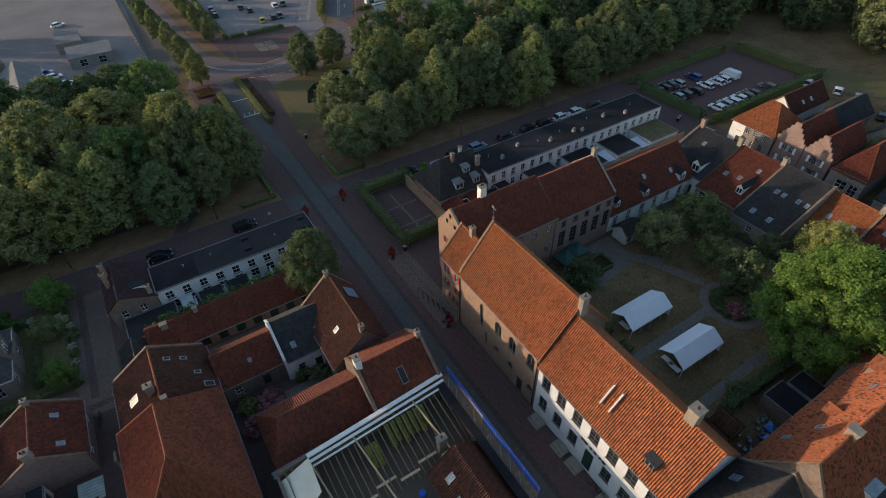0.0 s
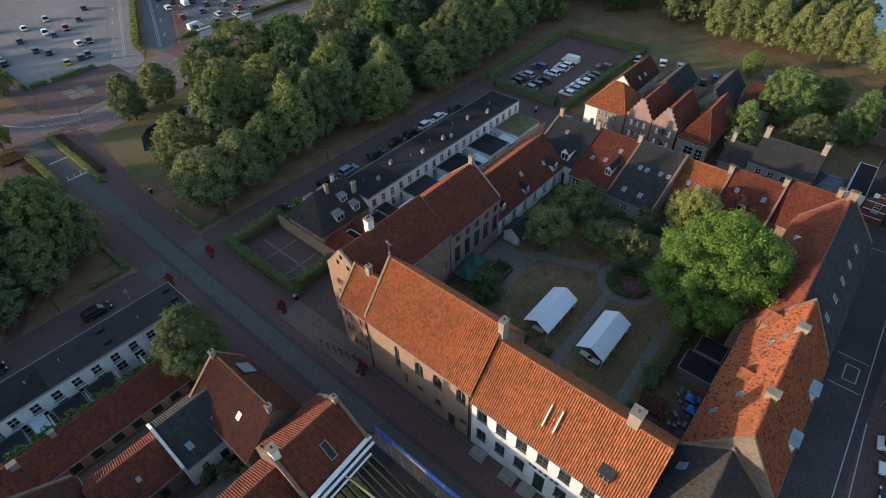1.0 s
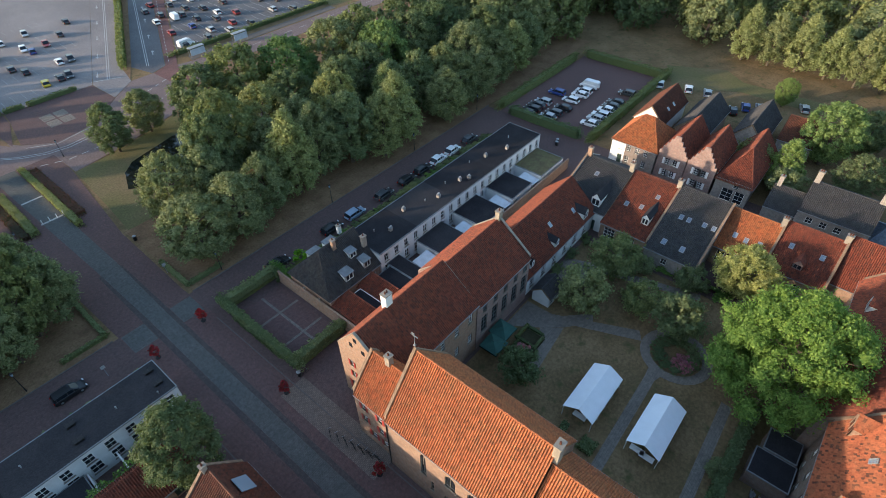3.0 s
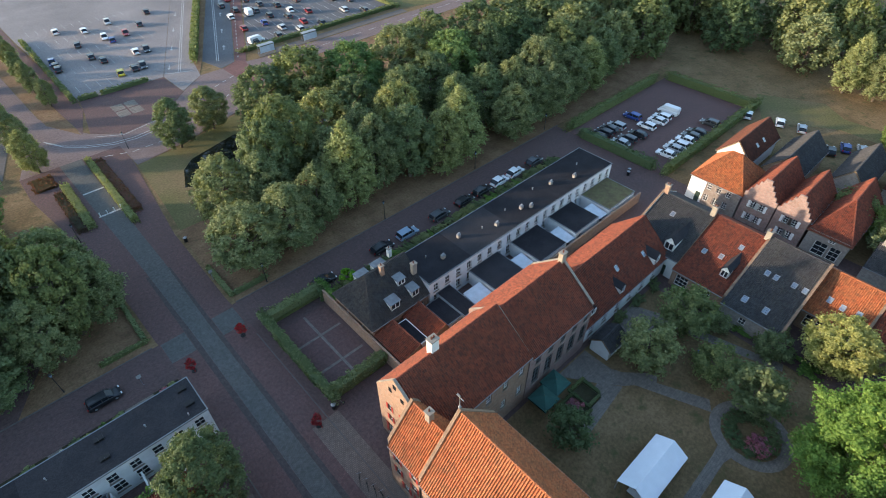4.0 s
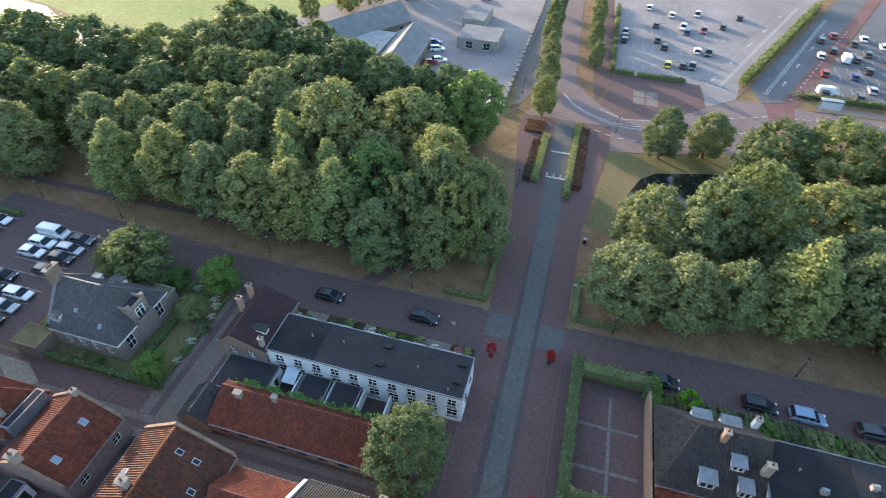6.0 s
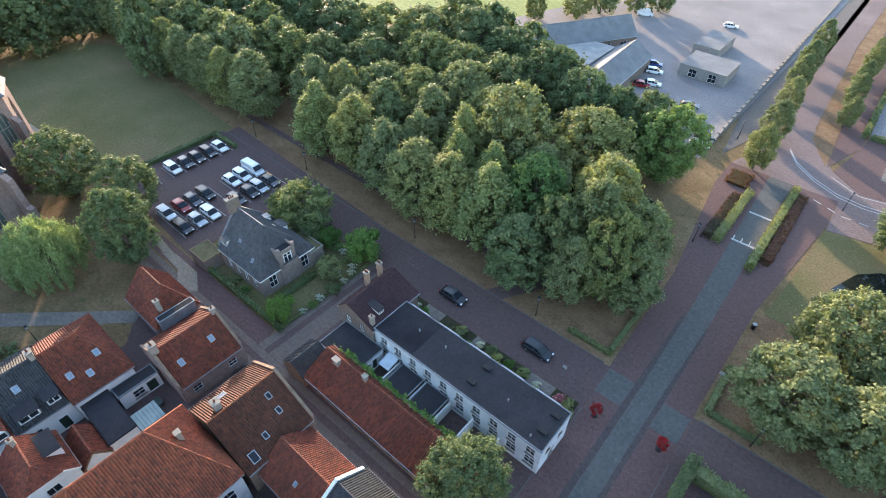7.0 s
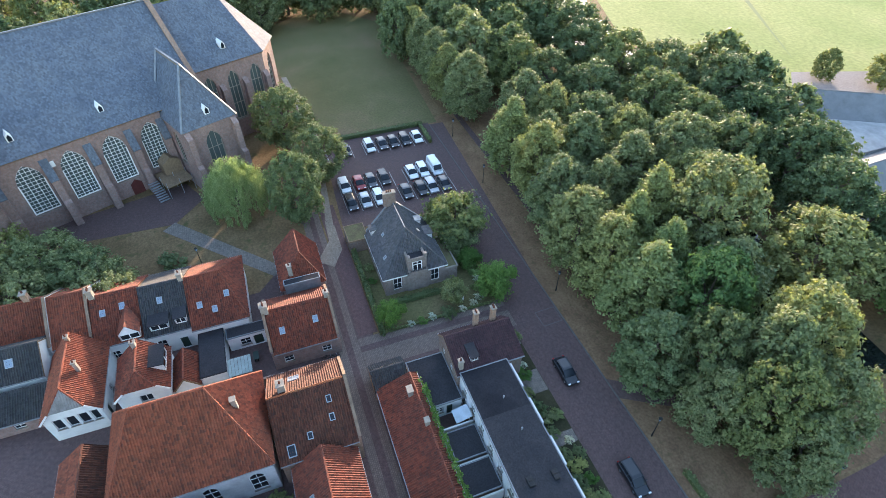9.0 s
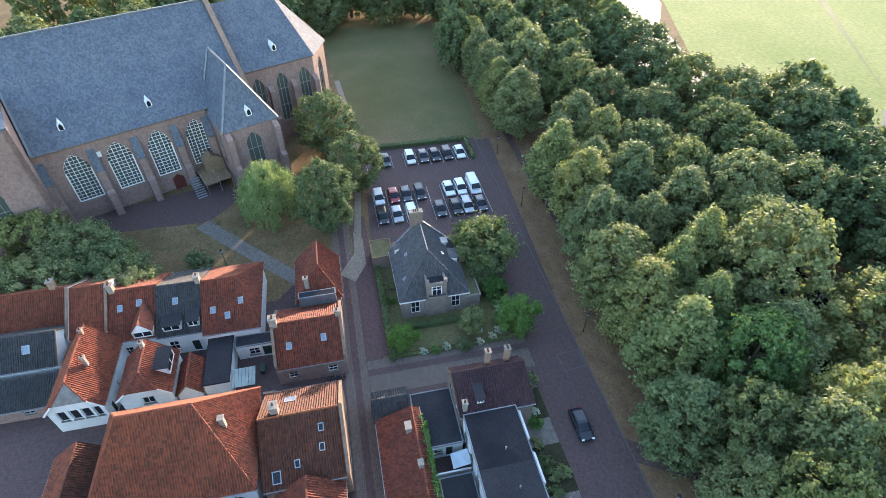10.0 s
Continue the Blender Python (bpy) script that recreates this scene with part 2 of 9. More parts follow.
M["green_pave"] = courses("grey green granite setts", (0.099, 0.098, 0.092), (0.124, 0.123, 0.115), (0.082, 0.079, 0.073), 0.3, 0.15, stain=(0.077, 0.082, 0.073), amount=0.45, src="Object")
M["gutter"] = courses("dark gutter setts", (0.076, 0.060, 0.058), (0.098, 0.076, 0.073), (0.064, 0.053, 0.051), 0.22, 0.11, amount=0.2, src="Object")
M["cobble"] = courses("pale field cobbles", (0.162, 0.123, 0.101), (0.211, 0.162, 0.133), (0.135, 0.104, 0.086), 0.28, 0.22, stain=(0.108, 0.090, 0.077), amount=0.4, src="Object", size=0.05)
M["pale_pave"] = courses("grey garden paving", (0.165, 0.143, 0.124), (0.215, 0.187, 0.16), (0.13, 0.112, 0.098), 0.3, 0.3, amount=0.3, src="Object")
M["asphalt"] = ground_mat("pale worn asphalt", [(0.3, (0.183, 0.167, 0.165)), (0.6, (0.244, 0.222, 0.217)), (0.8, (0.305, 0.278, 0.268))], 0.06, 2.5)
M["asphalt_mid"] = ground_mat("grey brown asphalt", [(0.3, (0.144, 0.110, 0.106)), (0.6, (0.190, 0.144, 0.136)), (0.8, (0.230, 0.178, 0.167))], 0.06, 2.5)
M["red_path"] = ground_mat("dull red asphalt", [(0.3, (0.14, 0.075, 0.068)), (0.7, (0.19, 0.105, 0.095))], 0.1, 2.5)
M["sand"] = ground_mat("trodden pale sand", [(0.3, (0.2, 0.165, 0.13)), (0.7, (0.28, 0.235, 0.185))], 0.3, 3.0)
M["asphalt_street"] = ground_mat("smooth dark asphalt", [(0.3, (0.058, 0.053, 0.056)), (0.7, (0.076, 0.07, 0.073))], 0.2, 3.0)
M["asphalt_dark"] = ground_mat("dark asphalt", [(0.3, (0.102, 0.101, 0.106)), (0.7, (0.144, 0.142, 0.148))], 0.08, 3.0)
M["dry_grass"] = ground_mat("dry summer grass", [(0.28, (0.11, 0.078, 0.038)), (0.5, (0.17, 0.117, 0.06)), (0.72, (0.22, 0.15, 0.083))], 0.15, 2.2, worn=(0.085, 0.082, 0.034))
M["verge"] = ground_mat("brown worn verge grass", [(0.28, (0.133, 0.078, 0.045)), (0.5, (0.190, 0.119, 0.068)), (0.72, (0.233, 0.150, 0.085))], 0.3, 3.0, worn=(0.123, 0.090, 0.044))
M["lawn"] = ground_mat("mown lawn", [(0.32, (0.094, 0.098, 0.037)), (0.5, (0.131, 0.119, 0.053)), (0.66, (0.181, 0.135, 0.075))], 0.045, 2.5)
M["soil"] = ground_mat("dark planted soil", [(0.3, (0.030, 0.032, 0.015)), (0.7, (0.055, 0.050, 0.028))], 0.4, 4.0)
M["meadow"] = ground_mat("pale green meadow", [(0.3, (0.163, 0.213, 0.062)), (0.6, (0.237, 0.263, 0.094)), (0.8, (0.300, 0.275, 0.125))], 0.03, 0.9)
M["water"] = nodes_of("dark still water", 0.05, 0, 0.5)[0]
M["water"].node_tree.nodes["Principled BSDF"].inputs["Base Color"].default_value = (0.012, 0.016, 0.014, 1)
M["leaf"] = leaf_mat("linden leaves", (0.132, 0.164, 0.077), (0.200, 0.231, 0.110), (0.277, 0.314, 0.159))
M["leaf_bright"] = leaf_mat("fresh maple leaves", (0.086, 0.166, 0.040), (0.124, 0.222, 0.055), (0.178, 0.282, 0.078))
M["leaf_fresh"] = leaf_mat("fresh green leaves", (0.105, 0.169, 0.060), (0.163, 0.240, 0.084), (0.215, 0.304, 0.112))
M["leaf_dark"] = leaf_mat("dark tree leaves", (0.097, 0.130, 0.061), (0.140, 0.179, 0.082), (0.191, 0.232, 0.113), 0.4)
# pale green, raised further so the linden tops look sunlit
M["leaf_dusty"] = leaf_mat("pale green leaves", (0.184, 0.216, 0.087), (0.271, 0.299, 0.122), (0.356, 0.393, 0.173))
M["leaf_willow"] = leaf_mat("willow leaves", (0.17, 0.235, 0.10), (0.27, 0.35, 0.165), (0.38, 0.45, 0.25), 0.45)
M["leaf_lime"] = leaf_mat("lime green leaves", (0.10, 0.24, 0.01), (0.16, 0.36, 0.02), (0.24, 0.45, 0.04))
M["petal_red"] = leaf_mat("dull red blossom", (0.06, 0.065, 0.03), (0.115, 0.06, 0.042), (0.16, 0.062, 0.052))
M["petal_scarlet"] = leaf_mat("scarlet blossom", (0.22, 0.02, 0.025), (0.42, 0.03, 0.05), (0.10, 0.06, 0.03))
M["petal_pink"] = leaf_mat("pink blossom", (0.30, 0.08, 0.14), (0.48, 0.2, 0.28), (0.07, 0.1, 0.03))
M["petal_white"] = leaf_mat("white blossom", (0.6, 0.6, 0.52), (0.7, 0.7, 0.62), (0.08, 0.12, 0.03))


# ---- mesh building ----
class Mesh:
    """Gathers faces, with metre-true texture coordinates, for one mesh."""

    def __init__(self):
        self.v, self.f, self.uv = [], [], []

    def poly(self, pts, uvs=None):
        n = len(self.v)
        self.v.extend([tuple(p) for p in pts])
        self.f.append(tuple(range(n, n + len(pts))))
        if uvs is None:
            a = Vector(pts[0])
            u = (Vector(pts[1]) - a)
            nrm = u.cross(Vector(pts[-1]) - a)
            if abs(nrm.z) > 0.7 * (nrm.length or 1):
                uvs = [(p[0], p[1]) for p in pts]
            else:
                h = Vector((-nrm.y, nrm.x, 0))
                h = h.normalized() if h.length > 1e-6 else Vector((1, 0, 0))
                uvs = [(h.x * p[0] + h.y * p[1], p[2]) for p in pts]
        self.uv.extend(uvs)
        return self

    def box(self, x0, x1, y0, y1, z0, z1):
        a = [(x0, y0, z0), (x1, y0, z0), (x1, y1, z0), (x0, y1, z0), (x0, y0, z1), (x1, y0, z1), (x1, y1, z1), (x0, y1, z1)]
        for q in ((3, 2, 1, 0), (4, 5, 6, 7), (0, 1, 5, 4), (1, 2, 6, 5), (2, 3, 7, 6), (3, 0, 4, 7)):
            self.poly([a[i] for i in q])
        return self

    def prism(self, ring, off):
        """A closed ring of points and the same ring moved by off."""
        far = [tuple(Vector(p) + Vector(off)) for p in ring]
        self.poly(ring).poly(far[::-1])
        for i in range(len(ring)):
            j = (i + 1) % len(ring)
            self.poly([ring[j], ring[i], far[i], far[j]])
        return self

    def slab(self, ring, z0, z1):
        return self.prism([(x, y, z0) for x, y in ring], (0, 0, z1 - z0))

    def tube(self, p, q, r0, r1=None, n=8):
        p, q, r1 = Vector(p), Vector(q), r0 if r1 is None else r1
        w = (q - p).normalized()
        a = w.orthogonal().normalized()
        c = w.cross(a)
        ring = lambda o, r: [o + (a * math.cos(k * math.tau / n) + c * math.sin(k * math.tau / n)) * r for k in range(n)]
        A, B = ring(p, r0), ring(q, r1)
        for k in range(n):
            self.poly([A[k], A[(k + 1) % n], B[(k + 1) % n], B[k]])
        self.poly(A[::-1]).poly(B)
        return self

    def beam(self, p, q, w=0.1, h=0.1):
        """A square bar from p to q."""
        p, q = Vector(p), Vector(q)
        d = (q - p).normalized()
        a = d.cross(Vector((0, 0, 1)))
        a = a.normalized() if a.length > 1e-4 else Vector((1, 0, 0))
        c = a.cross(d).normalized()
        ring = [p + a * w / 2 + c * h / 2, p - a * w / 2 + c * h / 2, p - a * w / 2 - c * h / 2, p + a * w / 2 - c * h / 2]
        return self.prism(ring, q - p)

    def ball(self, c, r, n=8, m=5, sz=1.0):
        rows = []
        for i in range(m + 1):
            th = math.pi * i / m
            rows.append([(c[0] + r * math.sin(th) * math.cos(k * math.tau / n), c[1] + r * math.sin(th) * math.sin(k * math.tau / n), c[2] + r * sz * math.cos(th)) for k in range(n)])
        for i in range(m):
            for k in range(n):
                j = (k + 1) % n
                if i == 0:
                    self.poly([rows[0][0], rows[1][k], rows[1][j]])
                elif i == m - 1:
                    self.poly([rows[i][k], rows[m][0], rows[i][j]])
                else:
                    self.poly([rows[i][k], rows[i + 1][k], rows[i + 1][j], rows[i][j]])
        return self

    def data(self, name, material, smooth=False):
        me = bpy.data.meshes.new(name)
        me.from_pydata(self.v, [], self.f)
        lay = me.uv_layers.new(name="metres")
        lay.data.foreach_set("uv", np.array(self.uv, dtype=np.float32).ravel())
        for mm in material if isinstance(material, (list, tuple)) else [material]:
            me.materials.append(mm)
        if smooth:
            me.polygons.foreach_set("use_smooth", [True] * len(me.polygons))
        me.update()
        return me


def thing(name, at, label, category, group="", kind=""):
    """An empty at a thing's base, to carry its parts."""
    ob = new(name)
    ob.location = at
    ob.empty_display_size = 0.3
    return tagged(ob, label, category, group, kind)


def place_of(ob):
    """Where an object stands in the world, by its own place and its parents'."""
    m = ob.matrix_parent_inverse @ Matrix.LocRotScale(ob.location, ob.rotation_euler, None)
    return place_of(ob.parent) @ m if ob.parent else m


def part(name, mesh, material, parent, label="", smooth=False, local=False):
    """Links a mesh under a thing or a part. Its points are given in the world, or from the parent's base where local."""
    ob = new(name, mesh.data(name, material, smooth) if isinstance(mesh, Mesh) else mesh)
    ob.parent = parent
    if not local:
        ob.matrix_parent_inverse = place_of(parent).inverted()
    return tagged(ob, label)


def structure(name, mesh, material, label, category):
    return tagged(new(name, mesh.data(name, material)), label, category, kind="structure")


def lone(name, mesh, material, label, category, group="", kind="", smooth=False):
    return tagged(new(name, mesh.data(name, material, smooth)), label, category, group, kind)


# ---- ground, roads, water ----
def sheet(name, ring, z, material, label, category, depth=0.3):
    return structure(name, Mesh().slab(ring, z - depth, z), M[material], label, category)


def rect(x0, x1, y0, y1):
    return [(x0, y0), (x1, y0), (x1, y1), (x0, y1)]


structure("ground", Mesh().poly([(-2500, -2500, 0), (2500, -2500, 0), (2500, 2500, 0), (-2500, 2500, 0)]), M["dry_grass"], "dry summer grass over flat land", "ground")
sheet("pavement", rect(-42, 88, -40, 81.8), 0.02, "road", "dark brown brick paving of the old town", "pavement")
sheet("pavement_lane", rect(-76, -41.9, -40, 62.2), 0.021, "road", "dark brown brick paving beside the churchyard", "pavement")
sheet("road", rect(-98, 87.5, 81.8, 88.8), 0.03, "road", "dark brown brick road along the rampart", "road")
sheet("road_2", [(-5.6, -40), (6.2, -40), (6.2, 82), (5.8, 90.5), (6.2, 112), (9.4, 141), (9.4, 150), (-10.4, 150), (-10.4, 141), (-6.4, 112), (-5.8, 90.5), (-5.4, 82)], 0.045, "red_pave", "red brown brick street out of the town", "road")
sheet("road_3", [(-1.05, -40), (1.35, -40), (1.5, 88), (1.9, 106), (1.4, 150), (-2.9, 150), (-1.4, 106), (-1.05, 88)], 0.06, "green_pave", "grey green sett strip along the street", "road")
for nm, a, b in (("trim", -1.85, -1.07), ("trim_2", 1.37, 2.15)):
    sheet(nm, rect(a, b, -40, 104), 0.055, "gutter", "dark gutter course beside the sett strip", "gutter")
sheet("pavement_2", rect(-5.5, -1.9, 84.2, 88.6), 0.058, "green_pave", "grey sett crossing patch", "pavement")
sheet("pavement_3", rect(2.2, 5.7, 84.0, 88.3), 0.058, "green_pave", "grey sett crossing patch", "pavement")
sheet("road_4", [(-10.4, 150), (9.4, 150), (9.6, 139.5), (21, 141.5), (35.4, 146.4), (45, 155), (60, 162.6), (125, 163.5), (400, 176), (400, 186), (125, 171.5), (56, 171.5), (51, 172.5), (38.5, 172.5), (31, 166.2), (22, 157), (12, 155), (6.2, 160), (4, 164), (-0.8, 176), (-3.5, 235), (-3, 420), (-11, 420), (-10, 233), (-5.8, 174), (-7, 160)], 0.05, "asphalt_mid", "grey brown asphalt road junction beyond the moat", "road")
sheet("pavement_4", [(6.3, 160.1), (12, 155.1), (22, 157.1), (30.9, 166.3), (30.4, 178.2), (9.3, 179), (8.6, 173)], 0.055, "red_pave", "red brown brick forecourt of the car park", "pavement")
sheet("pavement_33", [(3.8, 177), (4.9, 160.8), (8.5, 173), (8.9, 179), (6.3, 233), (4, 420), (0.6, 420), (0.6, 235)], 0.052, "red_pave", "red brown brick cycle path beside the trees", "path")
sheet("ground_verge_3", [(-0.3, 171), (4.6, 161), (3.7, 177), (0.5, 235), (0.4, 420), (-2.8, 420), (-3.3, 235)], 0.058, "verge", "brown grass strip with young trees", "grass")
sheet("pavement_5", [(9.3, 179.2), (30.5, 178.4), (63.8, 255), (138, 420), (2, 420), (6.7, 233)], 0.045, "asphalt", "pale asphalt car park", "car park")
sheet("road_5", [(30.6, 178.3), (31, 166.5), (38.4, 172.6), (41.4, 186), (69.5, 246), (150, 420), (138, 420), (63.9, 255)], 0.056, "asphalt", "pale asphalt lane beside the car park", "road")
sheet("ground_verge_4", [(38.6, 173.6), (42.6, 181), (72.6, 244), (154, 420), (150.2, 420), (69.7, 246), (41.6, 186.2)], 0.06, "verge", "brown grass strip between the lanes", "grass")
sheet("road_6", [(42.7, 181), (44.5, 172.7), (49.3, 174.5), (77.4, 235), (164, 420), (154.2, 420), (72.8, 244)], 0.056, "asphalt_dark", "grey asphalt lane between the car parks", "road")
sheet("road_7", [(45.2, 155.6), (49.5, 158), (51.6, 171.8), (55.2, 179.2), (80, 231.3), (168, 420), (164.2, 420), (77.6, 235), (49.5, 174.5), (44.7, 172.2)], 0.062, "red_path", "red cycle crossing beside the lane", "path")
sheet("pavement_6", [(55.6, 179), (112, 181), (128, 240), (112, 300), (80.6, 231.4)], 0.045, "asphalt_dark", "asphalt car park with marked bays", "car park")
sheet("pavement_34", [(56.2, 172), (112, 172.4), (112, 175.5), (57, 175.5)], 0.06, "kerb", "grey paved platform of the bus stop", "pavement")
sheet("pavement_7", [(-16, 147), (-15.5, 172), (-14.5, 221), (-13, 420), (-60, 420), (-75, 230), (-90, 186), (-72, 168), (-44, 150)], 0.04, "asphalt", "pale asphalt yard beside the barns", "yard")
sheet("pavement_8", [(-13, 152), (-8.5, 168), (-9, 420), (-13, 420), (-14.5, 221), (-15.5, 172)], 0.05, "kerb", "pale concrete cycle path", "path")
sheet("pavement_9", rect(87.6, 131, 62, 85), 0.04, "red_pave", "red brown brick car park behind a hedge", "car park")
sheet("pavement_10", [(-97, 65), (-68, 63.2), (-68, 81), (-44, 82.2), (-44, 88.8), (-97, 92)], 0.045, "road", "brown brick car park beside the church lawn", "car park")
sheet("ground_lawn", [(-166, 60), (-130, 61.5), (-98.4, 65.2), (-97.6, 90.8), (-160, 95), (-180, 80)], 0.03, "lawn", "mown green lawn behind the church", "lawn")
sheet("ground_lawn_2", [(133.4, 13), (140.6, 14.6), (140, 44), (145, 50), (138, 64), (125, 57), (134, 43)], 0.03, "lawn", "green lawn beyond the houses", "lawn")
sheet("ground_lawn_3", [(9.5, 139.2), (8.3, 122), (7.4, 112.2), (34, 112.2), (36, 145.8), (21, 140.9)], 0.021, "lawn", "worn grass bank of the moat", "lawn")
sheet("ground_lawn_4", [(112.5, 176.5), (125, 172.2), (400, 187), (400, 420), (170, 420), (114, 302), (129, 240)], 0.022, "lawn", "mown grass beyond the car park", "lawn")
sheet("ground_lawn_5", [(57, 162.0), (125, 162.8), (180, 165), (180, 140), (60, 143), (44, 150)], 0.023, "verge", "dry grass bank along the moat road", "grass")
sheet("ground_field", [(-720, 380), (-260, 190), (-169, 174), (-131, 160), (-98, 156), (-84, 176), (-78, 212), (-95, 420), (-700, 900)], 0.03, "meadow", "pale green meadow beyond the water", "field")
sheet("pavement_35", [(-99, 194.5), (-96, 193), (-160, 229.5), (-300, 330), (-305, 328), (-161, 227.5)], 0.036, "leaf", "dark green ditch line across the meadow", "ditch", 0.05)
sheet("water", [(13.6, 124.5), (16, 130.8), (19, 133.8), (30, 137), (40, 137.5), (110, 128), (180, 116), (180, 106), (110, 114), (34, 120), (20, 121)], 0.035, "water", "dark still moat water", "water")
sheet("water_2", [(-14, 115), (-15, 127), (-60, 131), (-87, 147), (-98, 153), (-131, 158.5), (-150, 162), (-150, 143), (-110, 130), (-60, 121), (-30, 115)], 0.035, "water", "dark still moat water", "water")
sheet("water_3", [(-150.2, 143), (-150.2, 162), (-169, 173), (-260, 188), (-720, 370), (-720, 240), (-260, 160), (-173, 150)], 0.036, "water", "open river water under the low sun", "water")
sheet("water_4", [(170, -20), (260, -40), (260, 22), (176, 16)], 0.035, "water", "pale water beyond the trees", "water")
sheet("pavement_11", rect(-100, -24, 95.6, 96.9), 0.04, "road", "grey footpath under the trees", "path")
sheet("ground_verge", rect(-100, -6.7, 89.0, 114), 0.025, "verge", "brown worn grass under the rampart trees", "grass")
sheet("ground_verge_2", rect(6.7, 140, 89.0, 112), 0.025, "verge", "brown worn grass under the rampart trees", "grass")
sheet("pavement_13", [(-27, 88.9), (-24, 88.9), (-9.5, 113), (-12, 114)], 0.035, "road", "brown brick path across the grass", "path")
sheet("pavement_14", rect(-75, -6, 56.9, 59.9), 0.035, "cobble", "cobbled alley with a brick wheel track", "pavement")
sheet("pavement_15", rect(-75, -6, 58.0, 58.9), 0.05, "road", "brown brick track in the cobbled alley", "pavement")
sheet("pavement_16", rect(-44.6, -39.2, 59.95, 82), 0.036, "cobble", "cobbled cross lane", "pavement")
sheet("pavement_17", rect(-43.2, -42.2, 59.95, 82), 0.05, "road", "brown brick track in the cross lane", "pavement")
sheet("pavement_18", rect(-76, -45, 60.2, 62.9), 0.04, "red_pave", "red brown brick path beside the villa hedge", "pavement")
sheet("pavement_19", rect(3.6, 7.6, 44, 62), 0.062, "cobble", "pale cobbles before the convent", "pavement")
sheet("ground_churchyard", [(-88, -30), (-45, -30), (-53, 12), (-58, 22), (-58.5, 48), (-63, 52), (-63, 62), (-76, 64.5), (-98, 64.8), (-112, 57), (-92, 50), (-92, 34), (-84, 14)], 0.033, "dry_grass", "dry grass of the churchyard", "grass")
sheet("pavement_20", [(-80.5, 36), (-78.7, 34), (-61.2, 50.6), (-62.6, 52.4)], 0.055, "pale_pave", "grey paved path to the church", "path")
sheet("pavement_21", [(-86, 14), (-80.5, 17), (-80, 36), (-86, 41), (-92, 38)], 0.05, "road", "dark paved terrace at the church door", "pavement")
sheet("pavement_22", [(-100, 63.6), (-72, 60.8), (-70, 61.8), (-100, 64.6)], 0.056, "sand", "pale sandy path round the church", "path")
sheet("pavement_31", [(-132, 61.3), (-100.1, 63.4), (-100.1, 64.8), (-132, 62.6)], 0.056, "sand", "pale sandy path round the church", "path")
sheet("pavement_32", [(-72, 60.6), (-66.5, 60.3), (-62, 57.6), (-60, 59.9), (-63.6, 61.9), (-70, 62.0)], 0.057, "sand", "pale sandy path by the garage", "path")
sheet("ground_garden", rect(17.6, 58, 8, 45.8), 0.04, "dry_grass", "dry lawn of the convent garden", "garden")
for nm, ring in (("pavement_23", [(18, 13.6), (40.5, 14.4), (40.6, 15.8), (18, 15)]), ("pavement_24", [(20, 23.6), (38, 24), (38, 25.4), (20, 25)]), ("pavement_25", [(27.4, 38.5), (29.4, 37.4), (38.2, 38.4), (36.2, 41.2)]), ("pavement_26", [(38.4, 40.4), (39.6, 41.0), (45.0, 29.4), (43.4, 28.3)]), ("pavement_39", [(38, 24.0), (38, 25.4), (39.6, 25.6), (39.4, 23.6)]), ("pavement_37", [(36, 41.3), (38.3, 38.5), (42, 35.5), (43.6, 36.4), (39.5, 40.4), (39.4, 45.6), (33, 45.6)]), ("pavement_27", [(52, 41), (53.8, 41), (58, 25), (56.6, 24.6)]), ("pavement_28", [(41, 46), (52, 46), (54, 41), (46, 41)])):
    sheet(nm, ring, {"pavement_26": 0.066, "pavement_39": 0.06, "pavement_37": 0.059, "pavement_28": 0.051}.get(nm, 0.055), "pale_pave", "grey garden path", "path")
RING = [(math.cos(k * math.tau / 28), math.sin(k * math.tau / 28)) for k in range(28)]
walkway = Mesh()
for (a, b), (c, d) in zip(RING, RING[1:] + RING[:1]):
    walkway.prism([(44.0 + 3.5 * a, 23.4 + 3.6 * b, 0), (44.0 + 4.8 * a, 23.4 + 5.0 * b, 0), (44.0 + 4.8 * c, 23.4 + 5.0 * d, 0), (44.0 + 3.5 * c, 23.4 + 3.6 * d, 0)], (0, 0, 0.062))
structure("pavement_38", walkway, M["pale_pave"], "grey paved ring round the planted bed", "path")
sheet("ground_beds_4", rect(29.2, 34.7, 39.4, 42.6), 0.058, "soil", "dark soil of the clipped garden beds", "garden")
sheet("ground_beds", [(-66, 63.4), (-45, 63.4), (-45, 81.6), (-66, 81.6)], 0.06, "lawn", "villa garden grass", "garden")
for x0, x1 in ((-38, -6), (19, 77)):
    sheet("ground_beds_2" if x0 < 0 else "ground_beds_3", rect(x0, x1, 77, 81.2), 0.05, "soil", "dark planted front gardens", "garden")
for k, (x0, x1) in enumerate(((-31.6, -28.2), (-22.4, -20.8), (-13.2, -9.4), (-38, -36))):
    sheet("pavement_%d" % (40 + k), rect(x0, x1, 77.05, 81.15), 0.056, "pale_pave", "paved path through a front garden", "path")
sheet("pavement_29", rect(8.7, 16.4, 64.6, 79), 0.06, "red_pave", "red brown brick square inside a hedge", "pavement")
for k, (x0, x1, y0, y1) in enumerate(((12.6, 13.0, 64.8, 78.8), (8.8, 12.55, 73.9, 74.3), (13.05, 16.3, 73.9, 74.3), (8.8, 12.55, 68.2, 68.6), (13.05, 16.3, 68.2, 68.6))):
    sheet("trim_%d" % (k + 3), rect(x0, x1, y0, y1), 0.066, "pale_pave", "pale paving line in the square", "paving")
